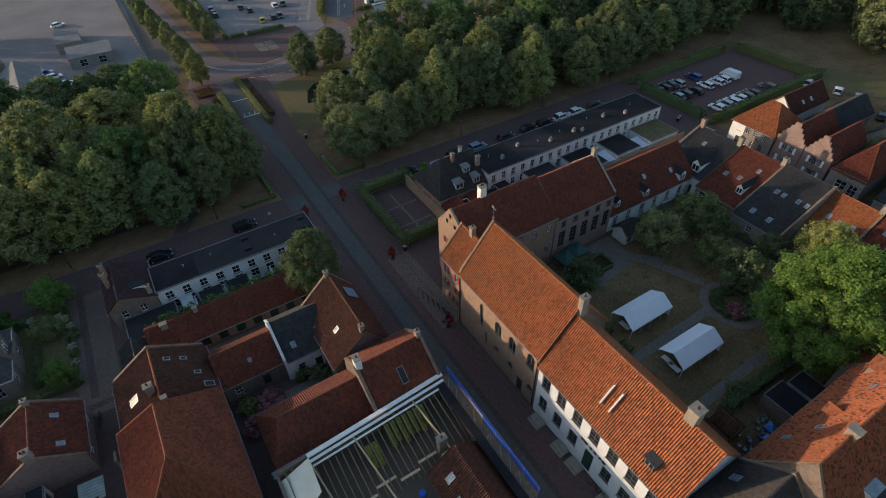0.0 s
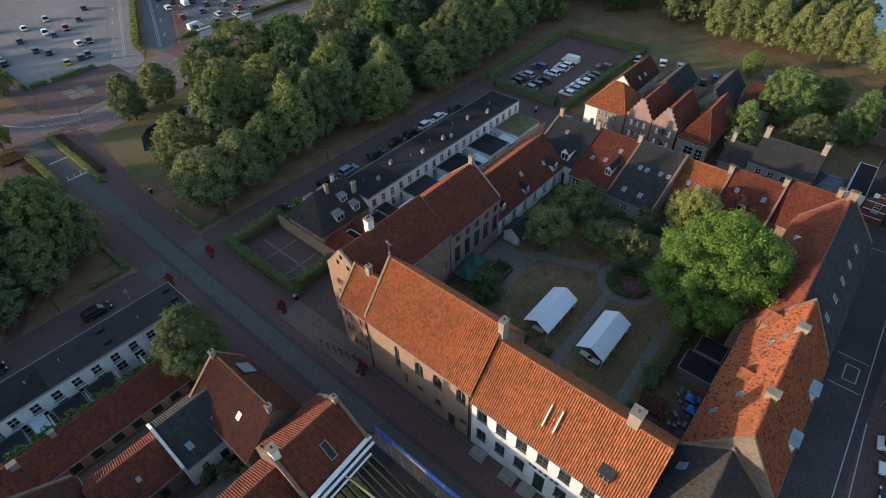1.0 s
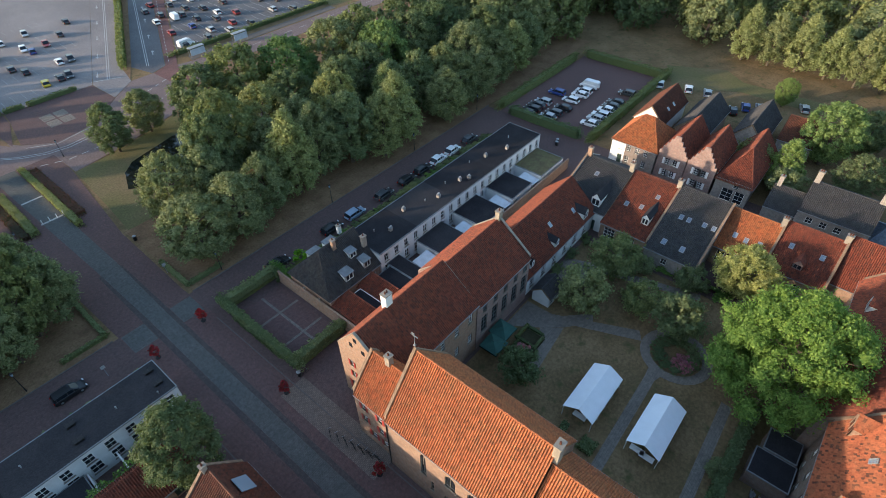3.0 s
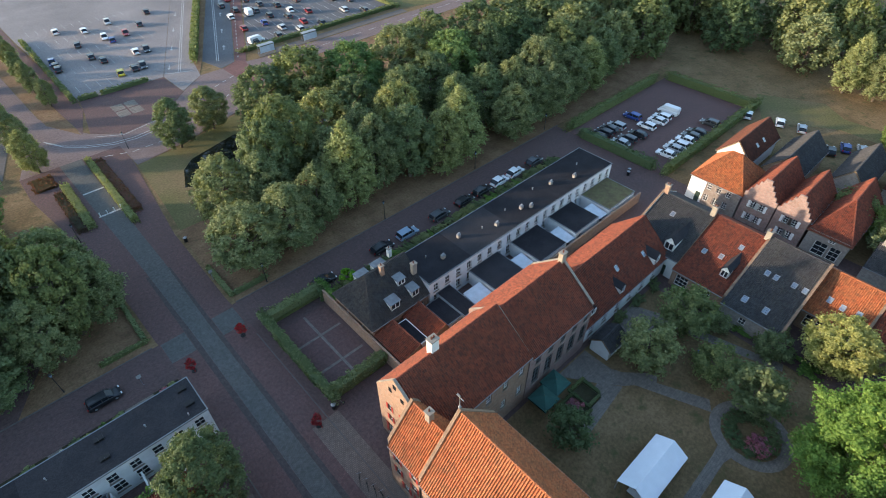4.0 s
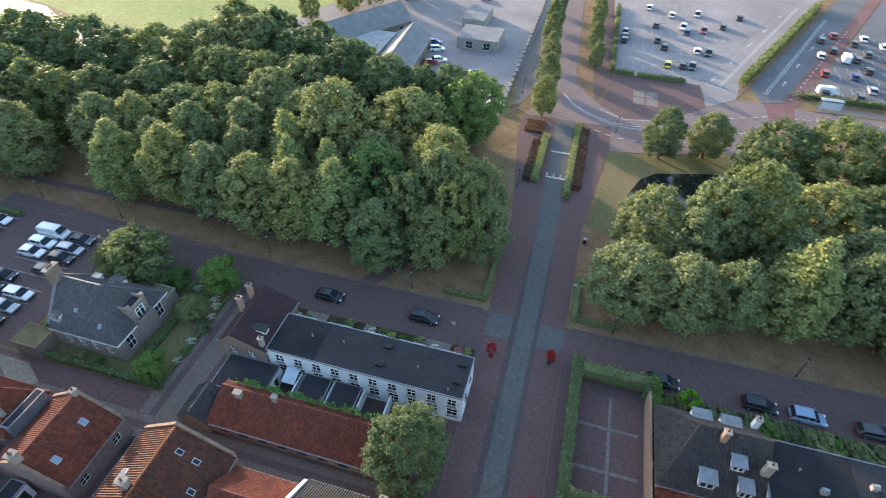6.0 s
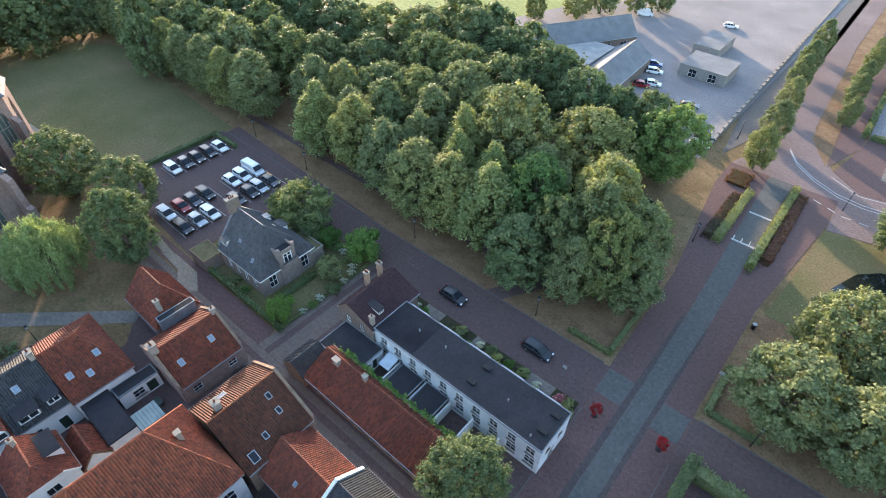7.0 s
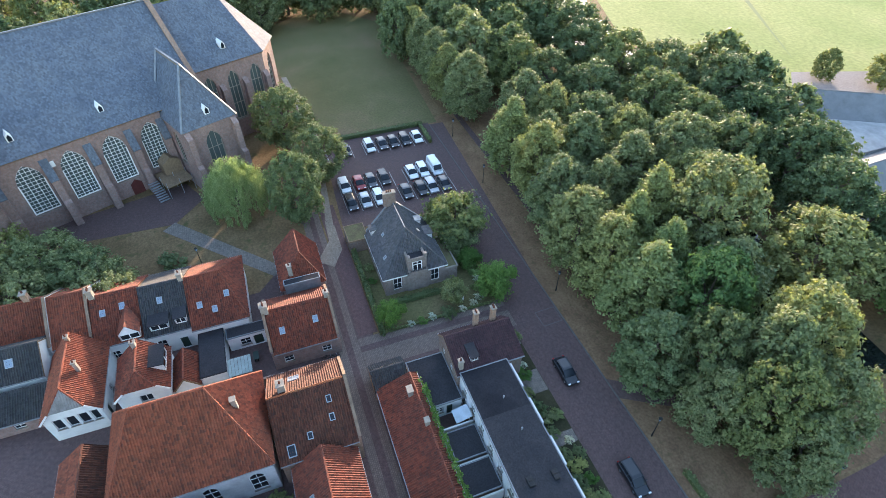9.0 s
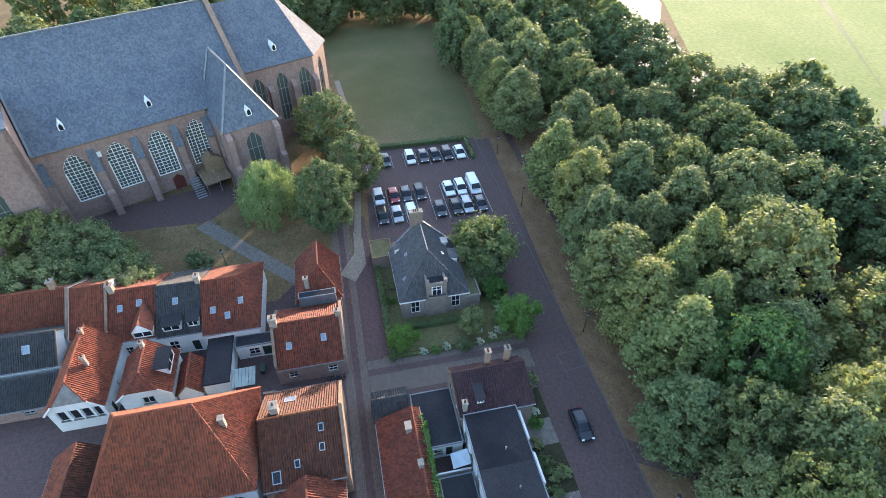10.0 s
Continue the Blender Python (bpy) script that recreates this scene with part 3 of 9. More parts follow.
sheet("road_8", [(16.8, -10.6), (84.8, -11.4), (84.8, -3.6), (16.8, -3.8)], 0.035, "asphalt_street", "dark smooth asphalt side street", "road")
sheet("pavement_36", [(44, -12.1), (84.8, -12.1), (84.8, -11.45), (44, -11.1)], 0.06, "kerb", "grey pavement before the dark terrace", "pavement")
# kerbs
kerbs = Mesh()
for x0, x1 in ((-97, -6.6), (6.6, 88)):
    kerbs.box(x0, x1, 88.8, 89.0, 0, 0.12)
structure("kerb", kerbs, M["kerb"], "grey concrete kerb along the grass strip", "kerb")
kerbs = Mesh()
for x in (-5.45, 6.0):
    kerbs.box(x - 0.08, x + 0.08, -30, 81, 0, 0.1)
structure("kerb_2", kerbs, M["kerb"], "stone kerb along the house fronts", "kerb")
# road paint
def stripe(mesh, pts, w, z, dash=0.0, gap=0.0):
    """A painted line along pts, whole or in dashes."""
    for (x0, y0), (x1, y1) in zip(pts, pts[1:]):
        L = math.hypot(x1 - x0, y1 - y0)
        ux, uy = (x1 - x0) / L, (y1 - y0) / L
        s, step = 0.0, dash or L
        while s < L - 0.2:
            e = min(L, s + step)
            mesh.poly([(x0 + ux * a - uy * b, y0 + uy * a + ux * b, z) for a, b in ((s, -w / 2), (e, -w / 2), (e, w / 2), (s, w / 2))])
            s = e + gap
paint = Mesh()
OUTER = [(-2.7, 163.5), (-0.2, 158.9), (3.8, 155.1), (8.5, 152.4), (13, 151.6), (17.3, 152.2), (24, 155.2)]
for d in (0, 1.0):
    stripe(paint, [(x + d * 0.3, y - d) for x, y in OUTER], 0.22, 0.056)
stripe(paint, [(5.6, 147.6), (10.7, 145.5), (19.1, 145.6), (28, 149), (35, 154.2), (42, 158.5)], 0.22, 0.057, 1.6, 1.2)
stripe(paint, [(33, 161), (44.3, 165.8), (56, 167.4)], 0.25, 0.057, 1.6, 1.2)
stripe(paint, [(62, 167.4), (125, 168.0), (220, 172)], 0.18, 0.057, 3.0, 3.0)
stripe(paint, [(6.5, 157.8), (12, 154.3), (21, 156.2)], 0.16, 0.058)
for x0, y0, x1, y1 in ((34.7, 178.6, 66.6, 250.8), (35.2, 178.4, 67.1, 250.6), (45.8, 178.3, 73.2, 241.2), (46.3, 178.1, 73.7, 241.0), (51.5, 176.5, 78.2, 233.5)):
    stripe(paint, [(x0, y0), (x1, y1)], 0.2 if x0 < 50 else 0.25, 0.068, 0 if x0 < 50 else 1.2, 1.8)
for x, y, s in ((59.7, 240.1, -1), (52.6, 224.2, -1), (46.5, 210.7, -1), (40.1, 196.4, -1), (34.2, 183.5, -1), (69.3, 226.1, 1), (63.7, 213.5, 1), (57.3, 199.0, 1), (51.7, 186.0, 1)):
    ux, uy = 0.415 * s, 0.91 * s
    Q_ = lambda a, b: (x + ux * a - uy * b, y + uy * a + ux * b, 0.068)
    paint.poly([Q_(-1.8, -0.12), Q_(0.6, -0.12), Q_(0.6, 0.12), Q_(-1.8, 0.12)]).poly([Q_(0.6, -0.5), Q_(2.0, 0), Q_(0.6, 0.5)])
stripe(paint, [(31, 180.2), (38, 176.8)], 0.3, 0.068)
for r_ in range(4):
    y = 182 + r_ * 12.5
    for k in range(17):
        x = 58.5 + k * 3.0 + r_ * 5.2
        stripe(paint, [(x, y - 2.2), (x + 0.4, y + 2.4)], 0.12, 0.05)
        stripe(paint, [(x, y + 2.7), (x + 0.4, y + 7.2)], 0.12, 0.05)
for r_ in range(5):
    y = 186 + r_ * 13
    for k in range(12):
        x = 11 + k * 2.6
        if x < 29 + (y - 186) * 0.43:
            stripe(paint, [(x, y - 2.2), (x, y + 2.4)], 0.1, 0.05)
for pts in ([(27, -9.9), (84, -9.6)], [(40.5, -11.0), (27, -11.4)], [(44.5, -9.4), (44.5, -5.6)], [(50.5, -9.4), (50.5, -5.6)], [(46, -8.6), (49, -8.6)], [(46, -7.0), (49, -7.0)], [(46, -8.6), (46, -7.0)], [(49, -8.6), (49, -7.0)], [(78, -4.4), (78, -9.2)]):
    stripe(paint, pts, 0.14, 0.045)
for y in (126, 135.6):
    paint.poly([(-2.3, y, 0.066), (1.6, y, 0.066), (1.6, y + 0.5, 0.066), (-2.3, y + 0.5, 0.066)])
worn_line = Mesh()
stripe(worn_line, [(-40.3, 85.5), (-40.4, 88.6), (-37.7, 88.6), (-37.6, 85.6), (-40.3, 85.5)], 0.12, 0.05)
structure("trim_9", worn_line, M["kerb"], "worn outline of a bay on the brick road", "marking")
structure("road_markings", paint, M["line"], "worn white road markings", "road marking")
paint = Mesh()
for j, (x0, y0) in enumerate(((14.0, 163.0), (17.1, 163.0), (14.0, 167.0), (17.1, 167.0))):
    paint.box(x0, x0 + 2.7, y0, y0 + 3.5, 0.05, 0.07)
structure("pavement_30", paint, M["pale_pave"], "four pale paved squares at the junction", "pavement")
bays = Mesh()
for k in range(13):
    y = 67.7 + k * 2.58 - 2.6
    if y < 87:
        for x0, x1 in ((-94.6, -89.8), (-82.5, -77.6), (-77.2, -72.3)):
            bays.box(x0, x1, y - 0.05, y + 0.05, 0.045, 0.052)
structure("road_markings_2", bays, M["line"], "pale bay lines in the church car park", "road marking")


# ---- buildings: the makers ----
def tile_plane(mesh, A, B, C, D, pitch=0.27, course=0.34, rib=0.12):
    """Courses of ribbed tiles on the plane with eave A to B and ridge D to C."""
    A, B, C, D = (Vector(p) for p in (A, B, C, D))
    if (B - A).length < 0.05:
        return
    e = (B - A).normalized()
    up = D - A
    up = up - e * up.dot(e)
    n = e.cross(up).normalized()
    if n.z < 0:
        n = -n
    s = up.length
    up.normalize()
    uD, uC, uB = (D - A).dot(e), (C - A).dot(e), (B - A).dot(e)
    rows = max(2, int(s / course + 0.5))
    lo, hi = min(0, uD), max(uB, uC)
    k0, k1 = int(math.floor(lo / pitch)), int(math.ceil(hi / pitch))
    grid = []
    for k in range(k0, k1 + 1):
        grid += [(k * pitch, rib), (k * pitch + pitch * 0.62, 0.0)]
    V, F, UV = mesh.v, mesh.f, mesh.uv
    below = None
    for r in range(rows):
        va, vb = s * r / rows, s * (r + 1) / rows
        fa, fb = va / s, vb / s
        la, ra, lb, rb = uD * fa, uB + (uC - uB) * fa, uD * fb, uB + (uC - uB) * fb
        base = len(V)
        cols = 0
        us = []
        for g, h in grid:
            a, b = min(max(g, la), ra), min(max(g, lb), rb)
            us.append((a, b))
            V.append(tuple(A + e * a + up * va + n * (h + 0.06)))
            V.append(tuple(A + e * b + up * vb + n * h))
            cols += 1
        for c in range(cols - 1):
            if us[c + 1][0] - us[c][0] < 1e-5 and us[c + 1][1] - us[c][1] < 1e-5:
                continue
            i = base + 2 * c
            F.append((i, i + 2, i + 3, i + 1))
            UV.extend([(us[c][0] + 1e-3, va + 1e-3), (us[c + 1][0] - 1e-3, va + 1e-3), (us[c + 1][1] - 1e-3, vb - 1e-3), (us[c][1] + 1e-3, vb - 1e-3)])
            if below is not None and us[c + 1][0] - us[c][0] > 1e-5:
                j = below + 2 * c
                F.append((j + 1, j + 3, i + 2, i))
                UV.extend([(us[c][0] + 1e-3, va + 1e-3), (us[c + 1][0] - 1e-3, va + 1e-3), (us[c + 1][0] - 1e-3, va + 2e-3), (us[c][0] + 1e-3, va + 2e-3)])
        below = base


def roof_slab(mesh, ring, thick=0.16):
    """The boards below the tiles: a plane with thickness."""
    ring = [Vector(p) for p in ring]
    n = (ring[1] - ring[0]).cross(ring[2] - ring[0]).normalized()
    if n.z > 0:
        n = -n
    mesh.prism([tuple(p + n * 0.004) for p in ring], n * thick)


def pointed(f):
    """Height of a pointed arch, 0 to 1, at f of the way from its springing to its top."""
    return math.sqrt(max(0.0, 1 - (1 - f / 2) ** 2)) / 0.866


def wall_panel(mesh, p, q, out, z0, z1, holes=(), thick=0.3):
    """A wall from p to q in plan with real openings: (from, to, sill, head, arch height)."""
    p, q, out = Vector((*p, 0)), Vector((*q, 0)), Vector((*out, 0))
    L = (q - p).length
    d = (q - p) / L
    us = sorted({0.0, L, *[round(h[0], 3) for h in holes], *[round(h[1], 3) for h in holes]})
    zs = sorted({z0, z1, *[round(h[2], 3) for h in holes], *[round(h[3], 3) for h in holes]})
    P = lambda u, z, t=0.0: tuple(p + d * u - out * t + Vector((0, 0, z)))
    inside = lambda u, z: any(h[0] < u < h[1] and h[2] < z < h[3] for h in holes)
    for a, b in zip(us, us[1:]):
        c0 = None
        for c, e in zip(zs, zs[1:]):
            if inside((a + b) / 2, (c + e) / 2):
                if c0 is not None:
                    mesh.poly([P(a, c0), P(b, c0), P(b, c), P(a, c)])
                    c0 = None
            elif c0 is None:
                c0 = c
        if c0 is not None:
            mesh.poly([P(a, c0), P(b, c0), P(b, z1), P(a, z1)])
    mesh.poly([P(0, z0, thick), P(L, z0, thick), P(L, z1, thick), P(0, z1, thick)])
    mesh.poly([P(0, z1), P(L, z1), P(L, z1, thick), P(0, z1, thick)])
    for u in (0, L):
        mesh.poly([P(u, z0), P(u, z1), P(u, z1, thick), P(u, z0, thick)])
    for h in holes:
        a, b, c, e = h[:4]
        t = thick * 0.9
        mesh.poly([P(a, c), P(b, c), P(b, c, t), P(a, c, t)])
        mesh.poly([P(a, c), P(a, e), P(a, e, t), P(a, c, t)])
        mesh.poly([P(b, c), P(b, e), P(b, e, t), P(b, c, t)])
        arch = h[4] if len(h) > 4 else 0
        if not arch:
            mesh.poly([P(a, e), P(b, e), P(b, e, t), P(a, e, t)])
            continue
        m, n = (a + b) / 2, 7
        left = [(a + (m - a) * (k / n), e - arch + arch * pointed(k / n)) for k in range(n + 1)]
        for (u0, y0), (u1, y1) in zip(left, left[1:]):
            for f in (lambda u: u, lambda u: a + b - u):
                mesh.poly([P(f(u0), y0), P(f(u1), y1), P(f(u1), e), P(f(u0), e)])
                mesh.poly([P(f(u0), y0), P(f(u1), y1), P(f(u1), y1, t), P(f(u0), y0, t)])


def window_in(parent, p, q, out, hole, frame_mat, cols=2, rows=3, bar=0.04, border=0.07, depth=0.12, sill=True, label="", glass="glass", name="window", shutters=None):
    """A window in its opening: frame with glazing bars, pane behind, sill before."""
    p, q, out = Vector((*p, 0)), Vector((*q, 0)), Vector((*out, 0))
    d = (q - p).normalized()
    a, b, c, e = hole[:4]
    arch = hole[4] if len(hole) > 4 else 0
    P = lambda u, z, t: p + d * u - out * t + Vector((0, 0, z))
    fr, gl = Mesh(), Mesh()

    def bar_box(u0, u1, z0, z1, t0, t1):
        fr.prism([tuple(P(u0, z0, t0)), tuple(P(u1, z0, t0)), tuple(P(u1, z1, t0)), tuple(P(u0, z1, t0))], -out * (t1 - t0))

    top = e - arch
    t0, t1 = depth, depth + 0.07
    bar_box(a, b, c, c + border, t0, t1)
    bar_box(a, a + border, c + border, top, t0, t1)
    bar_box(b - border, b, c + border, top, t0, t1)
    if arch:
        m, n = (a + b) / 2, 7
        left = [(a + (m - a) * (k / n), top + arch * pointed(k / n)) for k in range(n + 1)]
        for (u0, y0), (u1, y1) in zip(left, left[1:]):
            for f in (lambda u: u, lambda u: a + b - u):
                fr.prism([tuple(P(f(u0), y0 - border, t0)), tuple(P(f(u1), y1 - border, t0)), tuple(P(f(u1), y1, t0)), tuple(P(f(u0), y0, t0))], -out * (t1 - t0))
    else:
        bar_box(a + border, b - border, e - border, e, t0, t1)
    head = lambda u: e - border if not arch else top + arch * pointed(max(0.0, 1 - abs(u - (a + b) / 2) / ((b - a) / 2)))
    for k in range(1, cols):
        u = a + (b - a) * k / cols
        wide = bar * (1.7 if cols > 3 and k % 2 == 0 else 1)
        bar_box(u - wide / 2, u + wide / 2, c + border, head(u), t0 + 0.005, t1)
    for k in range(1, rows):
        z = c + (e - c) * k / rows
        half = (b - a) / 2 if z < top or not arch else (b - a) / 2 * max(0.0, 1 - 2 * (1 - math.sqrt(1 - (0.866 * min(1, (z - top) / arch)) ** 2)))
        if half > 0.15:
            m = (a + b) / 2
            bar_box(max(a + border, m - half), min(b - border, m + half), z - bar / 2, z + bar / 2, t0 + 0.01, t1 - 0.005)
    ob = part(name, fr, frame_mat, parent, label)
    gl.poly([tuple(P(a, c, t1 + 0.005)), tuple(P(b, c, t1 + 0.005)), tuple(P(b, e, t1 + 0.005)), tuple(P(a, e, t1 + 0.005))])
    pn = part("pane", gl, M[glass], ob)
    if sill:
        sl = Mesh().prism([tuple(P(a - 0.08, c - 0.1, -0.08)), tuple(P(b + 0.08, c - 0.1, -0.08)), tuple(P(b + 0.08, c, -0.08)), tuple(P(a - 0.08, c, -0.08))], -out * 0.2)
        s = part("sill", sl, M["stone"], ob)
    if shutters:
        for u0, u1 in ((a - (b - a) * 0.52, a - 0.04), (b + 0.04, b + (b - a) * 0.52)):
            sh = Mesh().prism([tuple(P(u0, c, -0.03)), tuple(P(u1, c, -0.03)), tuple(P(u1, e, -0.03)), tuple(P(u0, e, -0.03))], out * 0.05)
            s = part("shutter", sh, M[shutters], ob)
    return ob


def door_in(parent, p, q, out, hole, material):
    p, q, out = Vector((*p, 0)), Vector((*q, 0)), Vector((*out, 0))
    d = (q - p).normalized()
    a, b, c, e = hole[:4]
    P = lambda u, z, t: tuple(p + d * u - out * t + Vector((0, 0, z)))
    m = Mesh().prism([P(a, c, 0.14), P(b, c, 0.14), P(b, e, 0.14), P(a, e, 0.14)], -out * 0.08)
    for z0, z1 in ((c + 0.15, c + (e - c) * 0.45), (c + (e - c) * 0.52, e - 0.15)):
        m.prism([P(a + 0.12, z0, 0.11), P(b - 0.12, z0, 0.11), P(b - 0.12, z1, 0.11), P(a + 0.12, z1, 0.11)], -out * 0.03)
    return part("door", m, material, parent)


def spread(L, cols, floors, w, h, sill=1.0, storey=2.9, margin=1.0):
    """Evenly set openings: columns across a wall of length L, floors up."""
    out = []
    for f in range(floors):
        for k in range(cols):
            u = margin + (L - 2 * margin) * (k + 0.5) / cols
            out.append((u - w / 2, u + w / 2, sill + f * storey, sill + f * storey + h))
    return out


def chimney(parent, x, y, z0, z1, w=0.7, d=0.7, material="brick", pots=2, cap="stone"):
    m = Mesh().box(x - w / 2, x + w / 2, y - d / 2, y + d / 2, z0, z1)
    ob = part("chimney", m, M[material], parent)
    m = Mesh().box(x - w / 2 - 0.08, x + w / 2 + 0.08, y - d / 2 - 0.08, y + d / 2 + 0.08, z1 + 0.002, z1 + 0.14)
    c = part("cap", m, M[cap], ob)
    for k in range(pots):
        o = (k - (pots - 1) / 2) * 0.32
        c = part("chimney_pot", Mesh().tube((x + (o if w >= d else 0), y + (o if w < d else 0), z1 + 0.14), (x + (o if w >= d else 0), y + (o if w < d else 0), z1 + 0.5), 0.12, 0.1), M["tile_brown"], ob)
    return ob


def on_slope(A, B, D, u, v, lift=0.0):
    """A point u metres along the eave A to B and v metres up the slope to D."""
    A, B, D = Vector(A), Vector(B), Vector(D)
    e = (B - A).normalized()
    up = D - A
    up = (up - e * up.dot(e)).normalized()
    n = e.cross(up)
    n = n if n.z > 0 else -n
    return A + e * u + up * v + n * lift, e, up, n


def skylight(parent, A, B, D, u, v, w=0.7, h=0.95, sash="zinc", glass="glass_sky"):
    o, e, up, n = on_slope(A, B, D, u, v, 0.03)
    m = Mesh()
    for a, b, c, d in ((-w / 2, w / 2, 0, 0.1), (-w / 2, w / 2, h - 0.1, h), (-w / 2, -w / 2 + 0.09, 0.1, h - 0.1), (w / 2 - 0.09, w / 2, 0.1, h - 0.1)):
        m.prism([tuple(o + e * a + up * c), tuple(o + e * b + up * c), tuple(o + e * b + up * d), tuple(o + e * a + up * d)], n * 0.16)
    ob = part("skylight", m, M[sash], parent)
    g = Mesh().poly([tuple(o + e * a + up * c + n * 0.12) for a, c in ((-w / 2 + 0.08, 0.09), (w / 2 - 0.08, 0.09), (w / 2 - 0.08, h - 0.09), (-w / 2 + 0.08, h - 0.09))])
    g = part("pane", g, M[glass], ob)


def dormer(parent, A, B, D, u, v, w=1.2, h=1.3, style="gable", wall="white_paint", roof="bitumen_grey"):
    """A dormer standing on the slope: cheeks and front, a window, a small roof."""
    o, e, up, n = on_slope(A, B, D, u, v)
    face = Vector((up.x, up.y, 0)).normalized()     # into the roof
    run = h / max(0.2, up.z / math.hypot(up.x, up.y))
    z = Vector((0, 0, 1))
    L, R = o - e * w / 2, o + e * w / 2
    body = Mesh()
    back = face * run
    body.prism([tuple(L), tuple(L + z * h), tuple(L + back + z * h)], e * 0.1)
    body.prism([tuple(R), tuple(R + z * h), tuple(R + back + z * h)], -e * 0.1)
    for a, b, c, d in ((0, w, 0, 0.22), (0, w, h - 0.16, h), (0, 0.2, 0.22, h - 0.16), (w - 0.2, w, 0.22, h - 0.16), (w / 2 - 0.05, w / 2 + 0.05, 0.22, h - 0.16)):
        body.prism([tuple(L + e * a + z * c), tuple(L + e * b + z * c), tuple(L + e * b + z * d), tuple(L + e * a + z * d)], face * 0.1)
    if style == "gable":
        body.prism([tuple(L + z * h), tuple(R + z * h), tuple(o + z * (h + w * 0.55))], face * 0.1)
    ob = part("dormer", body, M[wall], parent)
    g = Mesh().poly([tuple(L + e * a + z * c + face * 0.06) for a, c in ((0.1, 0.15), (w - 0.1, 0.15), (w - 0.1, h - 0.1), (0.1, h - 0.1))])
    g = part("pane", g, M["glass"], ob)
    r = Mesh()
    if style == "gable":
        apex = o + z * (h + w * 0.6) - face * 0.12
        far = face * (run + w * 0.5 / max(0.2, up.z / math.hypot(up.x, up.y)) + 0.1)
        for s in (-1, 1):
            edge = o + e * s * (w / 2 + 0.1) + z * (h - 0.06) - face * 0.12
            r.prism([tuple(edge), tuple(apex), tuple(apex + far), tuple(edge + face * run)], z * 0.07)
    else:
        a = o - e * (w / 2 + 0.12) + z * (h + 0.01) - face * 0.15
        r.prism([tuple(a), tuple(a + e * (w + 0.24)), tuple(a + e * (w + 0.24) + face * (run + 0.2) + z * 0.12), tuple(a + face * (run + 0.2) + z * 0.12)], z * 0.1)
    r = part("roof", r, M[roof], ob)


HALF = 0.42         # how far up a half-hipped gable its wall goes


